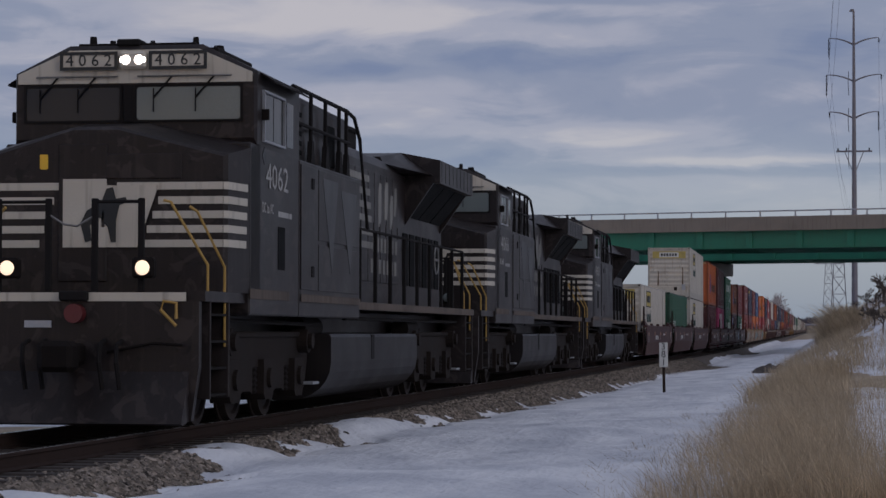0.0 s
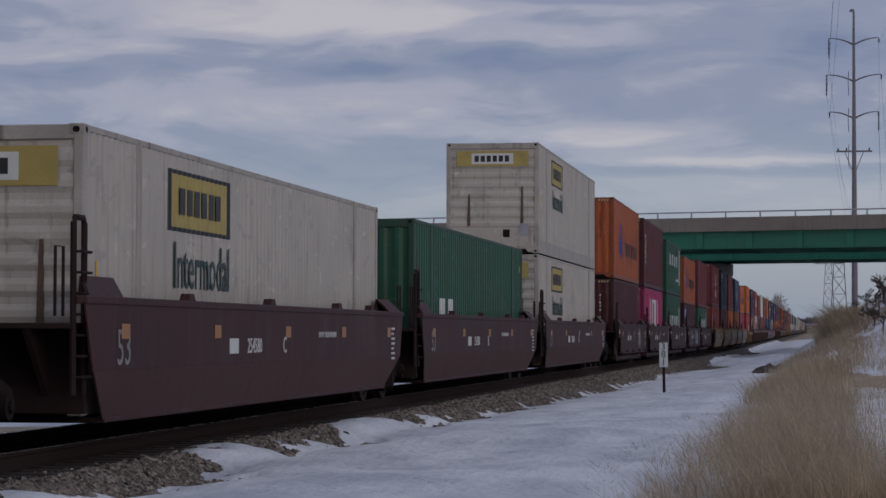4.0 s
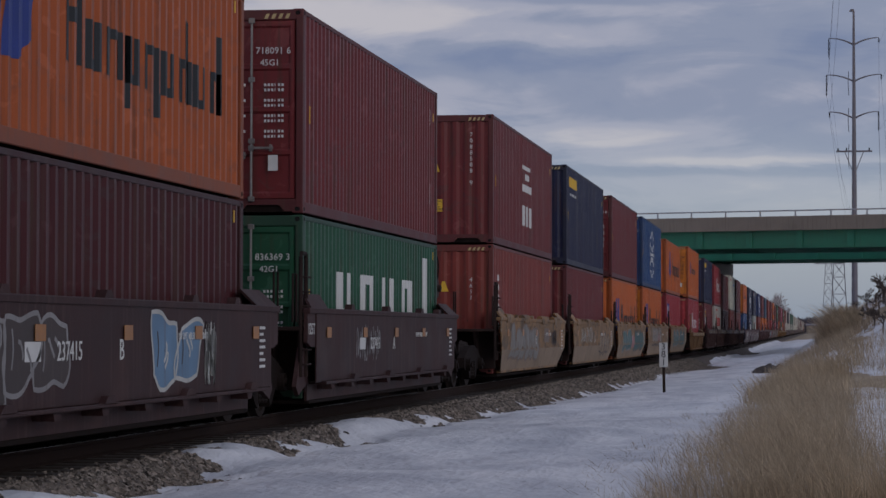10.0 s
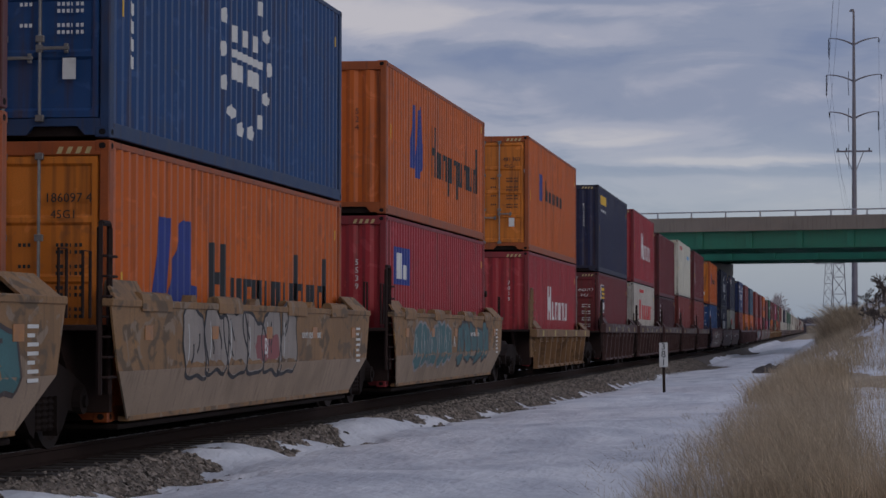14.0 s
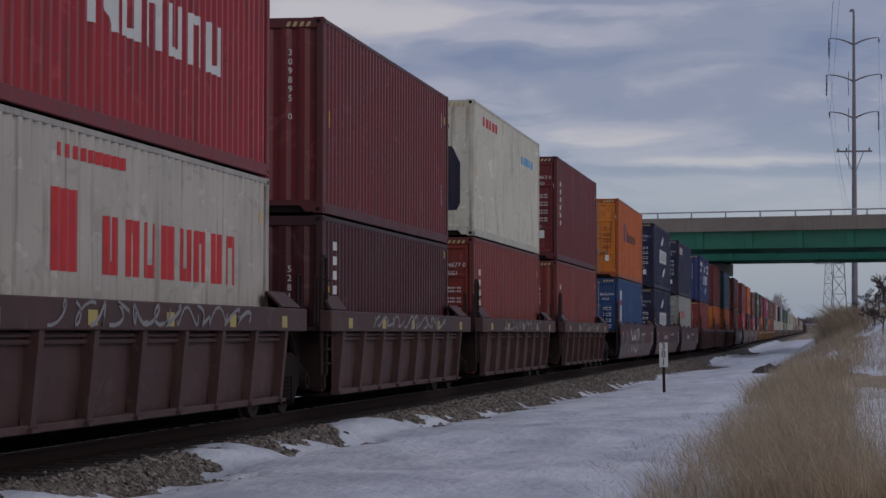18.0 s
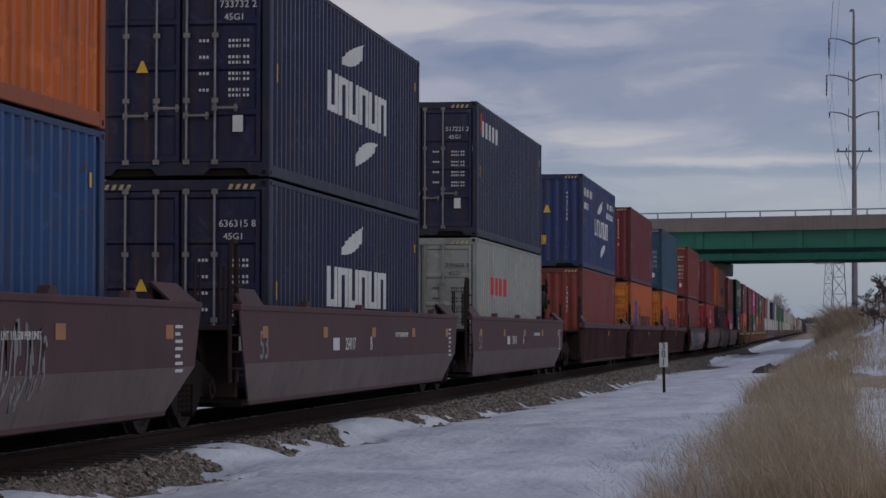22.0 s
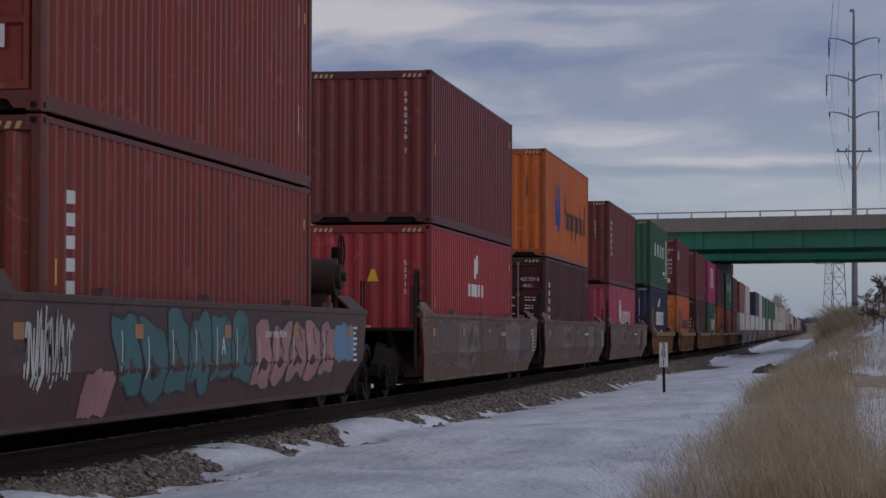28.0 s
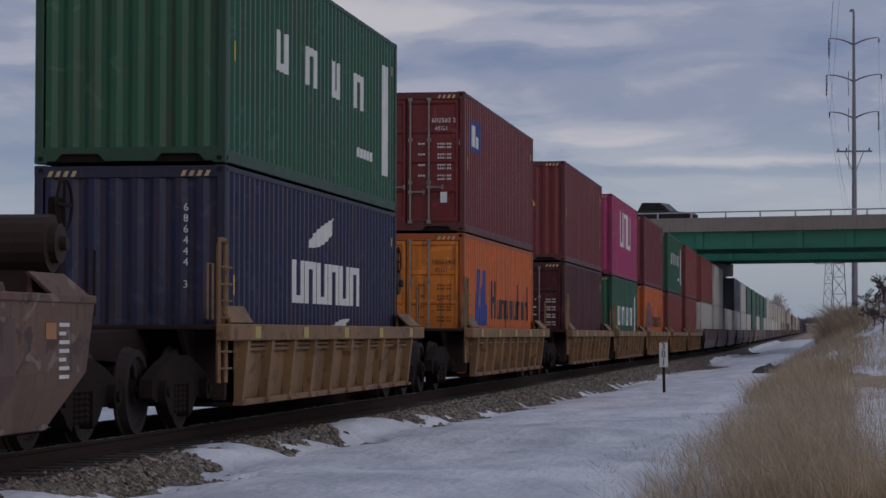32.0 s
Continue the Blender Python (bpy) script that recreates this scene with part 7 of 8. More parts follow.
def locomotive(k, number, y, lead):
    lo = thing("diesel_locomotive", f"black diesel freight locomotive with white nose stripes, number {number}", "locomotive", "locomotives", pose(0, y, 0))
    MOVERS.append((lo, y, y + 4.35, y + 18.0))
    B, G, Wt = "loco_black", "loco_grime", "loco_white"
    K = lambda s: ("loco", s)
    part("frame", lambda: Shape().box(-0.9, 0.9, 0.5, 21.9, 1.12, 1.5, 0.03).prism([(-1.5, 1.5), (-1.5, 1.62), (1.5, 1.62), (1.5, 1.5)], "y", 0.25, 22.0), B, lo, key=K("frame"))
    # pilot and plow
    pilot = part("pilot", lambda: Shape().prism([(-1.45, 1.5), (-1.45, 0.75), (-1.36, 0.14), (1.36, 0.14), (1.45, 0.75), (1.45, 1.5)], "y", 0.16, 0.28).prism([(0.16, 0.70), (-0.18, 0.12), (-0.12, 0.10), (0.28, 0.16), (0.28, 0.75)], "x", -1.34, 1.34), B, lo, key=K("pilot"))
    part("edge_band", lambda: Shape().box(-1.42, 1.30, 0.145, 0.158, 1.50, 1.60), Wt, pilot, "dirty white edge stripe", key=K("edge"))
    part("coupler", lambda: Shape().box(-0.12, 0.12, -0.35, 0.2, 0.78, 1.02, 0.03).box(-0.2, 0.2, -0.62, -0.28, 0.70, 1.05, 0.06), G, pilot, key=K("coupler"))
    for x in (-0.55, -0.35, 0.35, 0.55):
        part("air_hose", lambda: Shape().tube([(0, 0.15, 1.05), (0, -0.05, 1.0), (0.02, -0.14, 0.8), (0.05, -0.1, 0.5)], 0.028, 7), "rubber", pilot, m=pose(x, 0, 0), key=K("hose"))
    part("mu_box", lambda: Shape().box(-0.16, 0.16, 0.02, 0.16, 1.5, 1.62, 0.02), "rubber", pilot, key=K("mubox"))
    part("cable_plug", lambda: Shape().cyl((0.02, 0.0, 1.36), "y", 0.11, 0.15, 16), "red_hose", pilot, "red cable receptacle", key=K("plug"))
    part("tag_plate", lambda: Shape().box(-0.60, -0.28, 0.14, 0.156, 1.20, 1.28), "galvanised", pilot, key=K("tag"))
    part("lever", lambda: Shape().tube([(0.4, 0.1, 0.92), (0.95, 0.02, 1.02), (1.02, 0.0, 1.02), (1.3, 0.0, 1.0)], 0.02, 6), G, pilot, key=K("lever"))
    part("grab_loop", lambda: Shape().tube([(1.20, 0.1, 1.3), (1.20, 0.1, 1.48), (1.05, 0.1, 1.5), (1.02, 0.1, 1.4), (1.20, 0.1, 1.22)], 0.02, 6), "yellow_rail", pilot, key=K("loop"))
    step_well(lo, 0.95, 1)
    step_well(lo, 21.35, -1)
    # front hand rails
    for x in (-1.3, -0.95, -0.35, 0.2, 0.75):
        part("rail_post", lambda: Shape().box(-0.035, 0.035, 0.2, 0.27, 1.6, 2.68, 0.01), "rubber", lo, m=pose(x, 0, 0), key=K("fpost"))
    part("hand_rail", lambda: Shape().tube([(-1.3, 0.22, 2.64), (-0.35, 0.22, 2.64)], 0.022, 6), "rubber", lo, key=K("frail1"))
    part("hand_rail", lambda: Shape().tube([(0.2, 0.22, 2.64), (0.75, 0.22, 2.64)], 0.022, 6), "rubber", lo, key=K("frail2"))
    part("chain", lambda: Shape().tube([(-0.35, 0.22, 2.5), (-0.15, 0.2, 2.38), (0.0, 0.2, 2.36), (0.2, 0.22, 2.48)], 0.014, 5), "steel", lo, key=K("chain"))
    # nose
    nose = part("nose", lambda: ring_hull([(1.45, [(-1.40, 1.62), (1.40, 1.62), (1.40, 3.24), (0.10, 3.57), (-0.45, 3.57), (-1.40, 3.28)]), (1.5, [(-1.45, 1.62), (1.45, 1.62), (1.45, 3.27), (0.10, 3.61), (-0.45, 3.61), (-1.45, 3.31)]),
                                           (2.25, [(-1.55, 1.62), (1.55, 1.62), (1.55, 3.40), (0.2, 3.71), (-0.5, 3.71), (-1.55, 3.44)]), (2.75, [(-1.55, 1.62), (1.55, 1.62), (1.55, 3.50), (0.2, 3.76), (-0.5, 3.76), (-1.55, 3.52)])]), B, lo, key=K("nose"))
    part("nose_door", lambda: Shape().box(-0.62, -0.02, 1.425, 1.45, 1.75, 3.40, 0.02).box(-0.08, -0.04, 1.40, 1.43, 2.4, 2.6, 0.01), B, nose, key=K("ndoor"))
    part("hatch", lambda: Shape().box(-0.55, 0.55, 1.43, 1.45, 2.98, 3.28, 0.02), B, nose, m=pose(0.35, 0, 0), key=K("hatch"))
    part("sticker", lambda: rect_plate(-0.86, -0.76, 1.448, 3.1, 3.28, 0.006, 0.01), "yellow_mark", nose, key=K("stick"))
    for i in range(5):
        z0 = 2.16 + 0.172 * i
        for x0, x1 in ((-1.40, -0.62 - 0.06 * (4 - i)), (0.42 + 0.07 * i - 0.02, 1.40)):
            if i == 4:
                x0, x1 = (-1.40, -0.02) if x0 < 0 else (0.1, 1.40)
            part("stripe", lambda: Shape().box(x0, x1, 1.438, 1.446, z0, z0 + 0.09), Wt, nose, "dirty white nose stripe", key=K(("stripe", i, x0 < 0)))
        part("stripe", lambda: Shape().add([(1.403, 1.45, z0), (1.453, 1.5, z0), (1.535, 2.12 - 0.02 * (4 - i), z0), (1.535, 2.12 - 0.02 * (4 - i), z0 + 0.09), (1.453, 1.5, z0 + 0.09), (1.403, 1.45, z0 + 0.09),
                                             (1.413, 1.446, z0), (1.463, 1.496, z0), (1.545, 2.12 - 0.02 * (4 - i), z0), (1.545, 2.12 - 0.02 * (4 - i), z0 + 0.09), (1.463, 1.496, z0 + 0.09), (1.413, 1.446, z0 + 0.09)],
                                            [(6, 7, 10, 11), (7, 8, 9, 10), (0, 6, 11, 5), (8, 2, 3, 9), (5, 11, 10, 4), (4, 10, 9, 3), (0, 1, 7, 6), (1, 2, 8, 7)]), Wt, nose, "dirty white nose stripe", key=K(("side stripe", i)))
    part("emblem_panel", lambda: Shape().prism([(-0.56, 2.16), (0.36, 2.16), (0.62, 2.90), (-0.02, 2.90), (-0.02, 2.98), (-0.56, 2.98)], "y", 1.410, 1.418), Wt, nose, "white emblem panel", key=K("epanel"))
    part("emblem", lambda: Shape().prism([(-0.28, 2.22), (-0.20, 2.24), (-0.22, 2.42), (-0.10, 2.52), (0.0, 2.40), (0.04, 2.22), (0.10, 2.22), (0.10, 2.48), (0.14, 2.66), (0.24, 2.70), (0.22, 2.76), (0.10, 2.74), (0.06, 2.88), (-0.02, 2.86), (-0.08, 2.70), (-0.26, 2.60), (-0.34, 2.44), (-0.30, 2.32)], "y", 1.40, 1.408), "black_mark", nose, "black emblem shape", key=K("emblem"))
    # cab
    cab = part("cab", lambda: ring_hull([(2.52, cab_ring(1.52, 4.34, 4.66, 3.55)), (2.58, cab_ring(1.55, 4.38, 4.72, 3.45)), (5.0, cab_ring(1.55, 4.38, 4.72, 3.45))]), B, lo, key=K("cab"))
    part("lower_cab", lambda: Shape().box(-1.55, 1.55, 2.2, 5.0, 1.36, 3.47, 0.02), B, lo, key=K("lowcab"))
    part("fascia", lambda: Shape().prism([(-1.50, 4.24), (1.50, 4.24), (1.50, 4.36), (0.83, 4.655), (-0.83, 4.655), (-1.50, 4.36)], "y", 2.496, 2.516), Wt, cab, "white cab brow", key=K("fascia"))
    for sx in (-1, 1):
        nb = part("number_board", lambda: rect_plate(sx * 0.57 - 0.37, sx * 0.57 + 0.37, 2.495, 4.40, 4.63, 0.05, 0.05), Wt, cab, key=K(("nb", sx)))
        part("board_frame", lambda: ring_frame(sx * 0.57 - 0.37, sx * 0.57 + 0.37, 2.445, 4.40, 4.63, 0.04), "black_mark", nb, key=K(("nbf", sx)))
        words(" ".join(number), 0.21, "black_mark", nb, on_end(sx * 0.57, 2.441, 4.515), "number", 1.0)
    hl = part("headlight_box", lambda: Shape().box(-0.17, 0.17, 2.40, 2.50, 4.41, 4.63, 0.03), Wt, cab, key=K("hlbox"))
    for x in (-0.085, 0.085):
        part("headlight", lambda: Shape().lathe([(0.0, -0.02), (0.05, -0.015), (0.078, 0.0), (0.078, 0.03)], (0, 0, 0), "z", 18), "lamp_glow" if lead else "pale_glass", hl, "lit headlight" if lead else "unlit headlight", m=pose(x, 2.41, 4.52, -90, 0, 0), key=K("hl"))
    for sx in (-1, 1):
        part("ditch_light", lambda: Shape().box(-0.13, 0.13, 0.10, 0.26, 1.76, 2.0, 0.03), G, lo, m=pose(sx * 0.80, 0, 0), key=K("dbox"))
        part("ditch_lamp", lambda: Shape().lathe([(0.0, -0.02), (0.06, -0.014), (0.085, 0.0), (0.085, 0.03)], (0, 0, 0), "z", 18), "ditch_glow" if lead else "pale_glass", lo, "lit ditch light" if lead else "unlit ditch light", m=pose(sx * 0.80, 0.10, 1.88, -90, 0, 0), key=K("dl"))
    # the right pane's sky reflection is put into its grey colour
    for x0, x1, mt in ((-1.40, -0.18, "wind_glass"), (0.02, 1.36, "pale_glass")):
        gl = part("windshield", lambda: rect_plate(x0, x1, 2.512, 3.77, 4.20, 0.006, 0.05), mt, cab, key=K(("ws", x0)))
        part("gasket", lambda: ring_frame(x0 - 0.02, x1 + 0.02, 2.508, 3.75, 4.22, 0.03), "rubber", gl, key=K(("gasket", x0)))
        for t in (0.35, 0.75):
            xx = x0 + (x1 - x0) * t
            part("wiper", lambda: Shape().tube([(0, 2.47, 4.32), (-0.24, 2.47, 4.05)], 0.013, 5).tube([(-0.24, 2.485, 4.17), (-0.24, 2.485, 3.88)], 0.008, 4), "rubber", gl, m=pose(xx, 0, 0), key=K("wiper"))
    part("windshield_post", lambda: Shape().box(-0.14, 0.0, 2.49, 2.52, 3.75, 4.22, 0.01), "rubber", cab, key=K("wpost"))
    part("grab_bar", lambda: Shape().tube([(0.05, 2.46, 4.32), (1.25, 2.46, 4.32)], 0.012, 5).tube([(-1.25, 2.46, 4.32), (-0.2, 2.46, 4.32)], 0.012, 5), "steel", cab, key=K("browbar"))
    for sx in (1, -1):
        for y0, y1 in ((2.88, 3.42), (3.46, 4.0), (4.22, 4.62)):
            part("side_window", lambda: Shape().box(sx * 1.548, sx * 1.556, y0, y1, 3.56, 4.14, 0.0), "cab_glass", cab, key=K(("sw", sx, y0)))
        part("window_frame", lambda: frame_side(sx, 2.84, 4.04, 3.52, 4.17, 0.028), "galvanised", cab, key=K(("swf", sx)))
        part("sun_visor", lambda: Shape().add([(sx * 1.54, 2.75, 4.38), (sx * 1.54, 4.9, 4.38), (sx * 1.72, 4.9, 4.27), (sx * 1.72, 2.75, 4.27), (sx * 1.54, 2.75, 4.36), (sx * 1.54, 4.9, 4.36), (sx * 1.72, 4.9, 4.25), (sx * 1.72, 2.75, 4.25)], [(0, 1, 2, 3), (4, 7, 6, 5), (0, 4, 5, 1), (1, 5, 6, 2), (2, 6, 7, 3), (3, 7, 4, 0)]), G, cab, key=K(("visor", sx)))
    for sx in (1, -1):
        part("mirror", lambda: Shape().box(sx * 1.56, sx * 1.66, 2.74, 2.77, 3.78, 3.92, 0.01), G, cab, key=K(("mirror", sx)))
    words(number, 0.45, "faded_white", cab, on_side(1.556, 3.68, 3.10), "number", 1.45)
    words("DC to AC", 0.19, "faded_white", cab, on_side(1.556, 3.15, 2.70), "lettering", 0.8)
    part("painted_mark", lambda: Shape().box(1.551, 1.555, 3.75, 4.55, 2.63, 2.70), "faded_white", lo, key=K("slogan"))
    part("door_window", lambda: Shape().box(1.548, 1.556, 3.75, 4.15, 1.95, 2.5), "screen", lo, "dark door window", key=K("doorwin"))
    part("builder_plate", lambda: Shape().prism([(2.84, 3.35), (2.95, 3.24), (3.06, 3.35), (2.95, 3.46)], "x", 1.55, 1.556), "black_mark", cab, key=K("plate"))
    # roof fittings
    for x, yy, h, r in ((-0.62, 2.8, 0.16, 0.06), (-0.35, 2.75, 0.1, 0.05), (0.68, 2.9, 0.15, 0.05), (0.15, 2.8, 0.1, 0.04), (0.8, 3.6, 0.12, 0.09)):
        part("antenna", lambda: Shape().cyl((x, yy, 4.70), "z", r, h, 10, r * 0.7), "rubber", cab, key=K(("ant", x)))
    part("roof_rail", lambda: Shape().box(-0.75, 0.75, 2.6, 2.72, 4.71, 4.75, 0.01).box(0.75, 1.0, 2.75, 4.6, 4.62, 4.70, 0.01).box(-0.25, 0.05, 2.55, 2.9, 4.71, 4.80, 0.02), "rubber", cab, key=K("roofrail"))
    # equipment cab behind
    aux = part("equipment_cabinet", lambda: Shape().box(-1.55, 1.55, 5.02, 9.35, 1.36, 3.46, 0.02), B, lo, key=K("aux"))
    part("upper_cabinet", lambda: ring_hull([(5.0, hood_ring(1.36, 4.44, 3.4, 0.12)), (9.35, hood_ring(1.36, 4.40, 3.4, 0.12))]), B, lo, key=K("auxup"))
    for i, (y0, y1, z0, z1) in enumerate(((5.1, 6.2, 1.72, 3.40), (6.25, 9.25, 2.42, 3.40), (6.25, 9.25, 1.72, 2.36))):
        part("access_door", lambda: Shape().box(1.552, 1.566, y0, y1, z0, z1, 0.006), B, aux, key=K(("adoor", i)))
    part("latch", lambda: Shape().box(1.566, 1.58, 5.75, 5.9, 3.1, 3.25, 0.005).box(1.566, 1.58, 5.75, 5.9, 1.9, 2.05, 0.005), "rubber", aux, key=K("latch"))
    part("edge_band", lambda: Shape().box(1.552, 1.560, 2.2, 4.4, 1.56, 1.68).box(1.567, 1.573, 5.1, 9.3, 1.56, 1.66), "edge_white", aux, "dirty white edge stripe", key=K("band"))
    for i, (a, b, c) in enumerate(((6.5, 7.6, 3.0), (7.8, 9.0, 2.9))):
        part("painted_mark", lambda: Shape().prism([(a, c + 0.3), (b, c + 0.3), ((a + b) / 2 + 0.1, 2.0)], "x", 1.567, 1.570), "ghost_grey", aux, key=K(("tri", i)))
    for i in range(5):
        part("louvre", lambda: Shape().box(1.36, 1.372, 5.35, 6.0, 3.58 + 0.13 * i, 3.65 + 0.13 * i, 0.005), "screen", aux, key=K(("lou", i)))
    part("upper_hatch", lambda: Shape().box(1.36, 1.372, 7.6, 8.3, 3.55, 4.15, 0.01), "screen", aux, key=K("uphatch"))
    part("upper_hand_rail", lambda: Shape().tube([(1.45, 5.05, 3.98), (1.45, 9.0, 3.98)], 0.025, 6).tube([(1.42, 5.2, 4.46), (1.42, 9.0, 4.46), (1.44, 9.45, 4.40), (1.46, 9.8, 4.1), (1.49, 10.3, 2.75)], 0.03, 6), "rubber", aux, key=K("uprail"))
    for yy in (5.25, 6.3, 7.3, 8.3, 8.85):
        part("rail_post", lambda: Shape().box(1.41, 1.46, -0.03, 0.03, 3.46, 4.46, 0.01).prism([(-0.14, 3.44), (0.14, 3.44), (0.05, 3.8), (-0.05, 3.8)], "x", 1.40, 1.47), "rubber", aux, m=pose(0, yy, 0), key=K("uppost"))
    # engine hood
    hood = part("engine_hood", lambda: ring_hull([(9.3, hood_ring(0.98, 4.20)), (16.2, hood_ring(0.98, 4.20)), (21.0, hood_ring(0.98, 4.0))]), B, lo, key=K("hood"))
    yy = 9.5
    i = 0
    while yy < 15.7:
        w = 0.58
        part("hood_door", lambda: Shape().box(0.982, 0.998, -w / 2 + 0.02, w / 2 - 0.02, 2.0, 3.85, 0.006).box(0.998, 1.01, w / 2 - 0.1, w / 2 - 0.06, 2.8, 3.0), B, hood, m=pose(0, yy + w / 2, 0), key=K("hdoor"))
        yy += w
        i += 1
    for j in range(6):
        part("stripe", lambda: Shape().box(1.0, 1.004, 11.3, 13.45 - 0.08 * j, 2.55 + 0.22 * j, 2.66 + 0.22 * j), "faint_white", hood, "worn white stripe", key=K(("hs", j)))
    for j, (a, b, z0, z1) in enumerate(((13.9, 14.2, 2.95, 3.7), (14.5, 14.85, 3.1, 3.75), (15.0, 15.3, 2.95, 3.55), (15.4, 15.7, 3.2, 3.7))):
        part("painted_mark", lambda: Shape().prism([(a, z0), (b - 0.1, z0), (b, z0 + 0.2), (b, z1), (a + 0.1, z1), (a, z1 - 0.2)], "x", 1.0, 1.004), "faint_white", hood, "worn pale emblem shape", key=K(("emb", j)))
    for j in range(7):
        part("painted_mark", lambda: Shape().box(1.0, 1.004, 13.4 + 0.36 * j, 13.6 + 0.36 * j, 2.52, 2.76), "faint_white", hood, key=K(("nm1", j)))
        part("painted_mark", lambda: Shape().box(1.0, 1.004, 13.2 + 0.38 * j, 13.42 + 0.38 * j, 2.15, 2.39), "faint_white", hood, key=K(("nm2", j)))
    part("exhaust_housing", lambda: Shape().box(-0.45, 0.45, 13.3, 14.8, 4.18, 4.66, 0.03).box(-0.5, 0.5, 13.25, 14.85, 4.60, 4.68, 0.02), "rubber", hood, key=K("stack"))
    # radiator
    rad = part("radiator", lambda: ring_hull([(16.75, [(-1.62, 3.86), (1.62, 3.86), (1.62, 4.28), (0.9, 4.42), (-0.9, 4.42), (-1.62, 4.28)]), (20.95, [(-1.62, 3.86), (1.62, 3.86), (1.62, 4.28), (0.9, 4.42), (-0.9, 4.42), (-1.62, 4.28)])]), B, lo, "black radiator with overhanging wings", key=K("rad"))
    part("radiator_roof", lambda: ring_hull([(14.9, [(-0.9, 4.1), (0.9, 4.1), (0.85, 4.22), (-0.85, 4.22)]), (16.75, [(-1.5, 4.0), (1.5, 4.0), (0.9, 4.42), (-0.9, 4.42)])]), B, rad, key=K("radroof"))
    part("wing_end", lambda: Shape().box(0.9, 1.58, 20.95, 21.0, 3.9, 4.3, 0.01), B, rad, key=K("wing"))
    for j in range(9):
        part("wing_rib", lambda: Shape().box(1.62, 1.626, -0.012, 0.012, 3.9, 4.27, 0.002), B, rad, m=pose(0, 16.95 + 0.47 * j, 0), key=K("rib"))
    for j in range(3):
        part("air_screen", lambda: Shape().add([(1.50, 0.04, 3.86), (1.50, 1.30, 3.86), (1.0, 1.30, 3.26), (1.0, 0.04, 3.26), (1.44, 0.04, 3.86), (1.44, 1.30, 3.86), (0.94, 1.30, 3.26), (0.94, 0.04, 3.26)], [(0, 1, 2, 3), (4, 7, 6, 5), (0, 4, 5, 1), (1, 5, 6, 2), (2, 6, 7, 3), (3, 7, 4, 0)]), "screen", rad, m=pose(0, 16.75 + 1.34 * j, 0), key=K("airscr"))
    for y0 in (16.70, 20.78):
        part("screen_side", lambda: Shape().prism([(0.98, 3.1), (1.52, 3.88), (0.98, 3.88)], "y", y0, y0 + 0.06), B, rad, key=K(("scrside", y0)))
    for j in range(6):
        part("vent_grille", lambda: Shape().box(0.982, 1.0, 0.05, 0.55, 2.0, 2.95, 0.004), "screen", rad, m=pose(0, 16.4 + 0.72 * j, 0), key=K("vent"))
    part("brake_wheel", lambda: Shape().lathe([(0.26, -0.02), (0.29, 0), (0.26, 0.02), (0.24, 0)], (1.14, 19.4, 2.55), "x", 18).box(1.12, 1.15, 19.15, 19.65, 2.53, 2.57), "steel", rad, key=K("bwheel"))
    # walkway rails
    for yy in [9.75 + 1.35 * j for j in range(9)]:
        part("rail_post", lambda: Shape().box(1.44, 1.50, -0.03, 0.03, 1.5, 2.74, 0.008), "rubber", lo, m=pose(0, yy, 0), key=K("wpost2"))
    part("hand_rail", lambda: Shape().tube([(1.47, 9.4, 2.74), (1.47, 20.6, 2.74), (1.45, 20.95, 2.68)], 0.024, 7), "loco_grime", lo, key=K("wrail"))
    part("edge_band", lambda: Shape().box(1.502, 1.508, 9.4, 21.9, 1.50, 1.615), "edge_white", lo, "dirty white walkway edge", key=K("wband"))
    for x in (-1.3, -0.5, 0.5, 1.0):
        part("rail_post", lambda: Shape().box(-0.035, 0.035, 21.85, 21.92, 1.6, 2.68, 0.01), "rubber", lo, m=pose(x, 0, 0), key=K("rpost"))
    part("hand_rail", lambda: Shape().tube([(-1.3, 21.88, 2.66), (-0.5, 21.88, 2.66)], 0.022, 6).tube([(0.5, 21.88, 2.66), (1.0, 21.88, 2.66)], 0.022, 6), "rubber", lo, key=K("rrail"))
    part("rear_coupler", lambda: Shape().box(-0.12, 0.12, 21.9, 22.4, 0.78, 1.02, 0.03).box(-0.2, 0.2, 22.25, 22.55, 0.70, 1.05, 0.05), G, lo, key=K("rcoup"))
    part("rear_pilot", lambda: Shape().box(-1.42, 1.42, 21.86, 21.98, 0.4, 1.55, 0.03), B, lo, key=K("rpilot"))
    # tank and running gear
    tank = part("fuel_tank", lambda: Shape().prism([(-0.9, 0.18), (0.9, 0.18)] + [(0.9 + 0.6 * sin(a), 0.72 - 0.54 * cos(a)) for a in (0.3, 0.55, 0.8, 1.05, 1.3, 1.57)] + [(1.5, 1.08), (1.47, 1.13), (-1.47, 1.13), (-1.5, 1.08)] + [(-0.9 - 0.6 * sin(a), 0.72 - 0.54 * cos(a)) for a in (1.57, 1.3, 1.05, 0.8, 0.55, 0.3)], "y", 7.45, 14.95), "tank_grey", lo, "dusty black fuel tank", key=K("tank"))
    part("tank_strap", lambda: Shape().box(1.49, 1.506, 10.6, 10.85, 0.74, 1.12, 0.003), "rubber", tank, key=K("strap"))
    for y0 in (6.6, 15.2):
        part("air_reservoir", lambda: Shape().cyl((1.15, y0, 1.22), "y", 0.16, 1.2, 14), G, lo, key=K(("res", y0)))
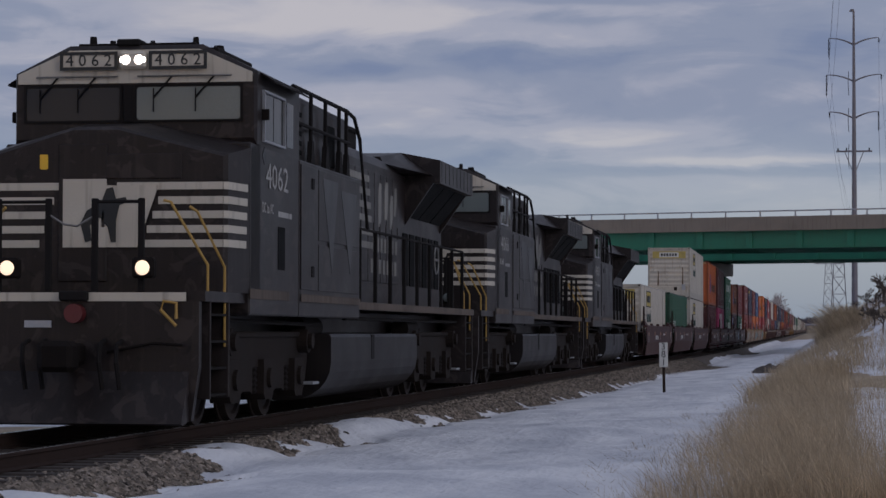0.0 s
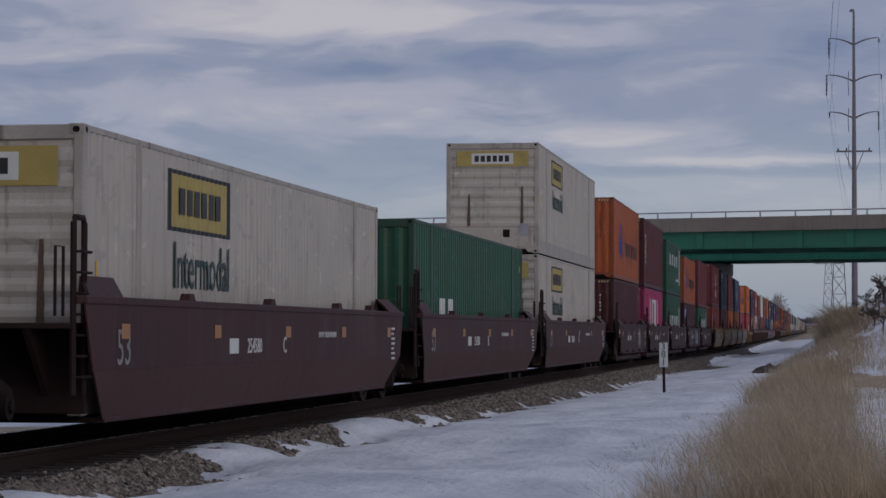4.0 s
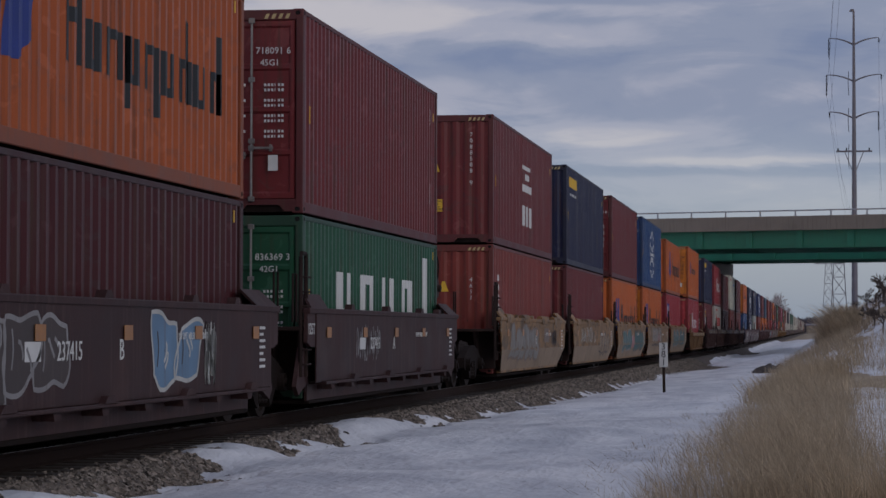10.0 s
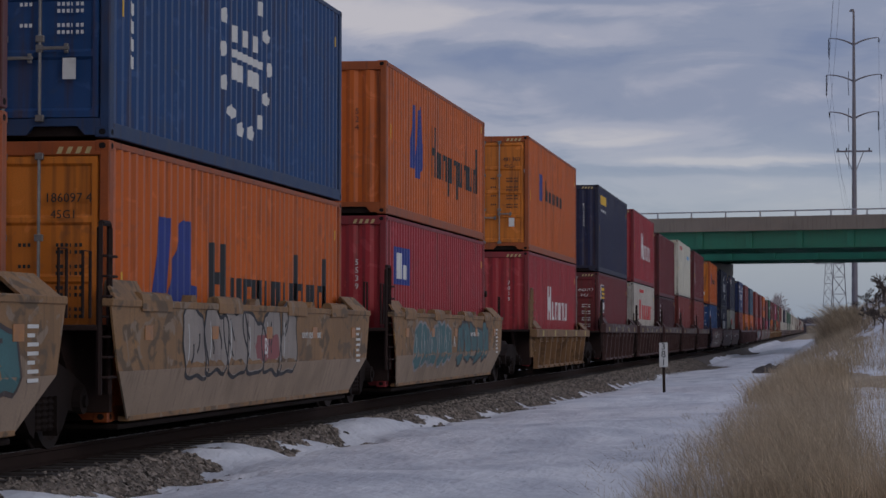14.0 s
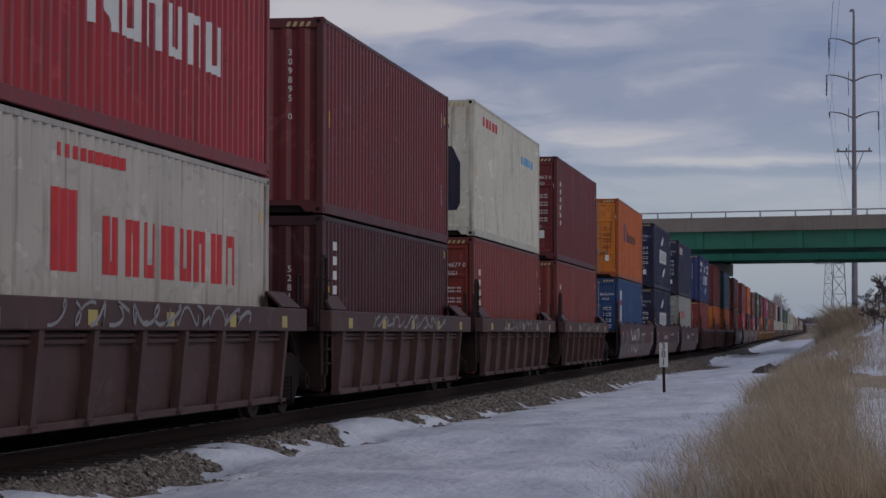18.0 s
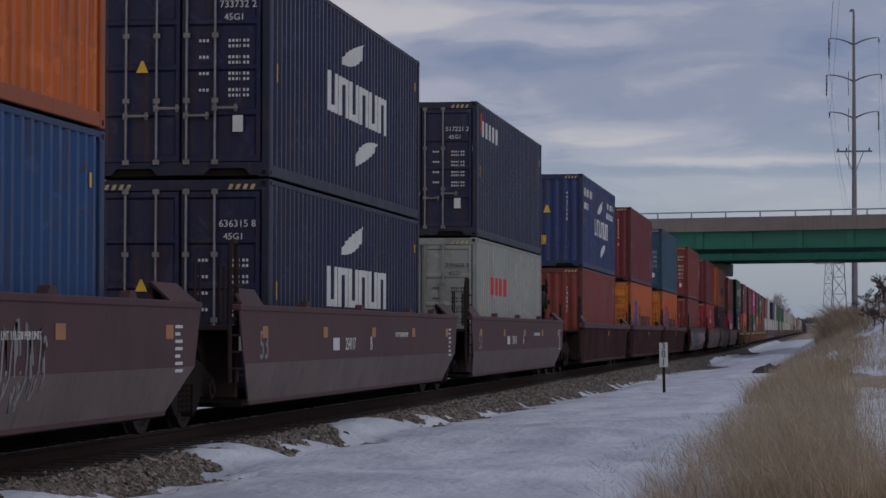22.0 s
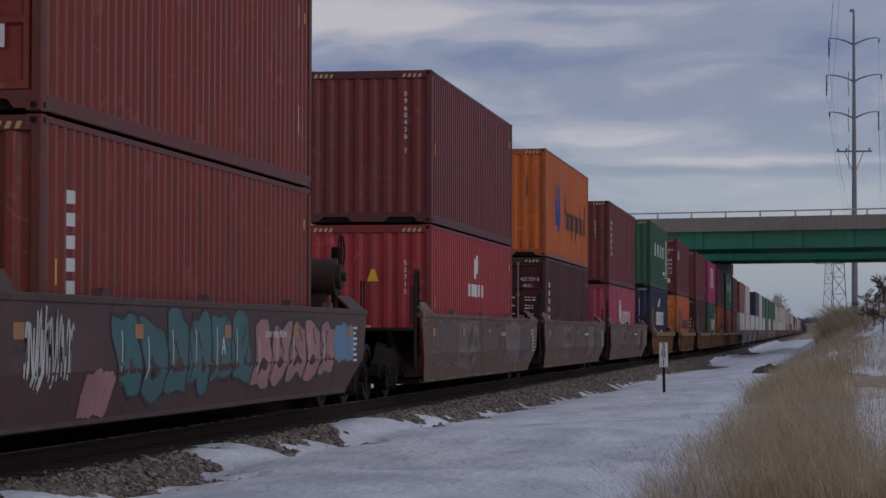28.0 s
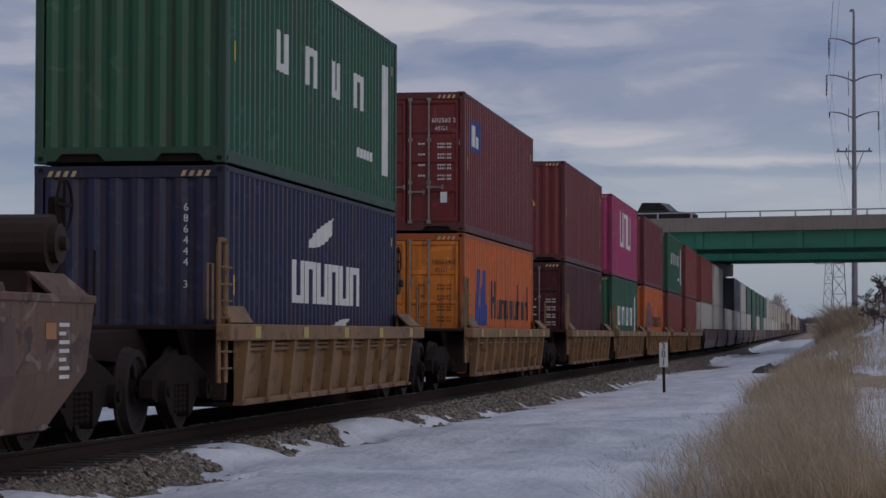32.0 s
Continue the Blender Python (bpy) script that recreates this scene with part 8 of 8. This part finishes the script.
    part("pipe_run", lambda: Shape().tube([(1.3, 1.6, 1.3), (1.3, 7.0, 1.26)], 0.03, 6).tube([(1.3, 9.4, 1.36), (1.3, 21, 1.36)], 0.03, 6), G, lo, key=K("pipes"))
    loco_truck(lo, 4.35, y + 4.35)
    loco_truck(lo, 18.0, y + 18.0)


def ring_frame(x0, x1, y, z0, z1, t):
    """A thin rectangular frame that faces -y."""
    return Shape().box(x0, x1, y - 0.012, y, z0, z0 + t).box(x0, x1, y - 0.012, y, z1 - t, z1).box(x0, x0 + t, y - 0.012, y, z0 + t, z1 - t).box(x1 - t, x1, y - 0.012, y, z0 + t, z1 - t)


def frame_side(sx, y0, y1, z0, z1, t):
    a, b = sx * 1.55, sx * 1.585
    return Shape().box(a, b, y0, y1, z0, z0 + t).box(a, b, y0, y1, z1 - t, z1).box(a, b, y0, y0 + t, z0 + t, z1 - t).box(a, b, y1 - t, y1, z0 + t, z1 - t)


def build_locomotives():
    for k, number in enumerate(("4062", "4066", "4060")):
        locomotive(k, number, 26.4 + 22.85 * k, k == 0)



build_cars()
build_loads()
build_locomotives()


# ------------------------------------------------------------ road traffic
mat("car_dark", (0.008, 0.009, 0.012), 0.3, 0.0, 0.2, 1.0, 0.0, spec=0.3)
mat("car_silver", (0.35, 0.36, 0.38), 0.3, 0.5, 0.1, 1.0, coat=0.5)
mat("trailer_white", (0.6, 0.6, 0.6), 0.5)
TRAFFIC = []


def vehicle(name, label, kind, paint, lane, when, where):
    """A road vehicle that drives towards +u. when: the time at which it is at u = where."""
    v = thing(name, label, kind, "bridge traffic", road_pose(-150, lane, 8.9))
    if name == "delivery_van":
        body = part("body", lambda: Shape().prism([(-2.98, 0.42), (2.98, 0.42), (3.0, 0.95), (2.75, 1.18), (2.05, 1.42), (1.35, 2.35), (0.9, 2.58), (-2.9, 2.62), (-2.98, 2.45)], "y", -1.0, 1.0), paint, v)
        for s in (-1, 1):
            part("window", lambda: Shape().prism([(1.75, 1.5), (1.2, 2.25), (0.72, 2.3), (0.72, 1.5)], "y", s * 1.0, s * 1.006), "cab_glass", body)
            part("sill_panel", lambda: Shape().box(-1.5, 1.4, s * 1.0, s * 1.012, 0.45, 0.72, 0.004), "car_dark", body)
        part("windscreen", lambda: Shape().add([(2.0, -0.85, 1.5), (2.0, 0.85, 1.5), (1.42, 0.8, 2.28), (1.42, -0.8, 2.28), (2.03, -0.85, 1.51), (2.03, 0.85, 1.51), (1.45, 0.8, 2.29), (1.45, -0.8, 2.29)], [(4, 5, 6, 7), (0, 3, 2, 1), (0, 1, 5, 4), (1, 2, 6, 5), (2, 3, 7, 6), (3, 0, 4, 7)]), "cab_glass", body)
        wheels, r = (-1.85, 1.95), 0.36
    else:
        prof = {"pickup_truck": [(-2.8, 0.55), (2.8, 0.5), (2.85, 0.95), (2.6, 1.12), (1.3, 1.2), (0.5, 1.86), (-1.0, 1.9), (-1.35, 1.25), (-2.8, 1.2)],
                "sport_utility": [(-2.4, 0.5), (2.4, 0.45), (2.45, 0.9), (2.2, 1.08), (1.1, 1.15), (0.3, 1.72), (-2.0, 1.75), (-2.4, 1.2)],
                "car": [(-2.3, 0.42), (2.3, 0.4), (2.35, 0.7), (2.1, 0.88), (0.9, 1.0), (0.2, 1.42), (-1.2, 1.45), (-2.0, 1.05), (-2.3, 1.0)]}[name]
        body = part("body", lambda: Shape().prism(prof, "y", -0.9, 0.9), paint, v)
        top = max(z for _, z in prof)
        for s in (-1, 1):
            part("window", lambda: Shape().prism([(0.95, top - 0.62), (0.28, top - 0.08), (-0.9, top - 0.08), (-1.1, top - 0.62)], "y", s * 0.9, s * 0.905), "cab_glass", body)
        wheels, r = (-1.5, 1.55), 0.35
    for x in wheels:
        for s in (-1, 1):
            part("wheel", lambda: Shape().cyl((0, -0.1, 0), "y", r, 0.2, 16), "rubber", v, m=pose(x, s * 0.82, r), key=("carwheel", r))
    TRAFFIC.append((v, lane, when, where))


vehicle("car", "dark car crossing the bridge", "car", "car_dark", 3.2, 1.5, -19.0)
vehicle("car", "dark car following over the bridge", "car", "car_dark", 3.2, 2.0, -22.5)
vehicle("delivery_van", "tall white delivery van on the bridge", "van", "trailer_white", 3.2, 11.6, -13.9)
vehicle("car", "dark red car on the bridge", "car", "car_dark", 3.2, 25.0, -1.5)
vehicle("sport_utility", "dark blue sport utility on the bridge", "car", "car_dark", 3.2, 30.0, -13.5)
vehicle("pickup_truck", "dark pickup truck on the bridge", "pickup truck", "car_dark", 3.2, 32.0, -18.3)


def traffic_motions():
    for v, lane, when, where in TRAFFIC:
        pace = 34.0
        t0, t1 = when - (where + 150) / pace, when + (150 - where) / pace
        a, b = max(0.0, t0), min(32.0, t1)
        at = lambda t: road_pose(where + pace * (t - when), lane, 8.9)
        ts = [a, a + 1 / 30, (a + b) / 2, b - 1 / 30, b]
        rows = [(t, at(t)) for t in ts]
        if a > 0:
            rows.insert(0, (0.0, at(a)))
        if b < 32:
            rows.append((32.0, at(b)))
        walk(v, rows)



def motions():
    for ob, y0, a, b in MOVERS:
        base = ob.matrix_basis.translation.copy()
        # rows where the line dips, every second; elsewhere the ends are enough
        first, last = (a - 270) / SPEED, (b + 30) / SPEED
        ts = [0.0, 1 / 30] + [float(k) for k in range(1, 32) if first <= k <= last or k == 16] + [32.0 - 1 / 30, 32.0]
        rows = []
        for t in ts:
            da, db, y = -sag(a - SPEED * t), -sag(b - SPEED * t), base.y - SPEED * t
            rows.append((t, pose(base.x, y, base.z + da + (db - da) * (base.y - a) / (b - a), math.degrees((db - da) / (b - a)), 0, 0)))
        walk(ob, rows)
    # wheels turn while they roll by; beyond that they keep their last angle
    for w, dy, y0, r in SPINNERS:
        t0, t1 = max(0.0, (y0 - 75) / SPEED), min(32.0, (y0 - 14) / SPEED)
        if t1 <= 0 or t0 >= 32:
            continue
        dt = radians(70) * r / SPEED
        z = w.matrix_basis.translation.z
        rows, t = [], t0
        if t0 > 0:
            rows.append((0.0, pose(0, dy, z)))
        k = 0
        while t < t1:
            rows.append((t, pose(0, dy, z, math.degrees(SPEED * (t - t0) / r), 0, 0)))
            t += dt * 0.95
        if t < 32:
            rows.append((32.0, rows[-1][1]))
        walk(w, [q for i, q in enumerate(rows) if i == 0 or frame(q[0]) > frame(rows[i - 1][0])])
    traffic_motions()


motions()
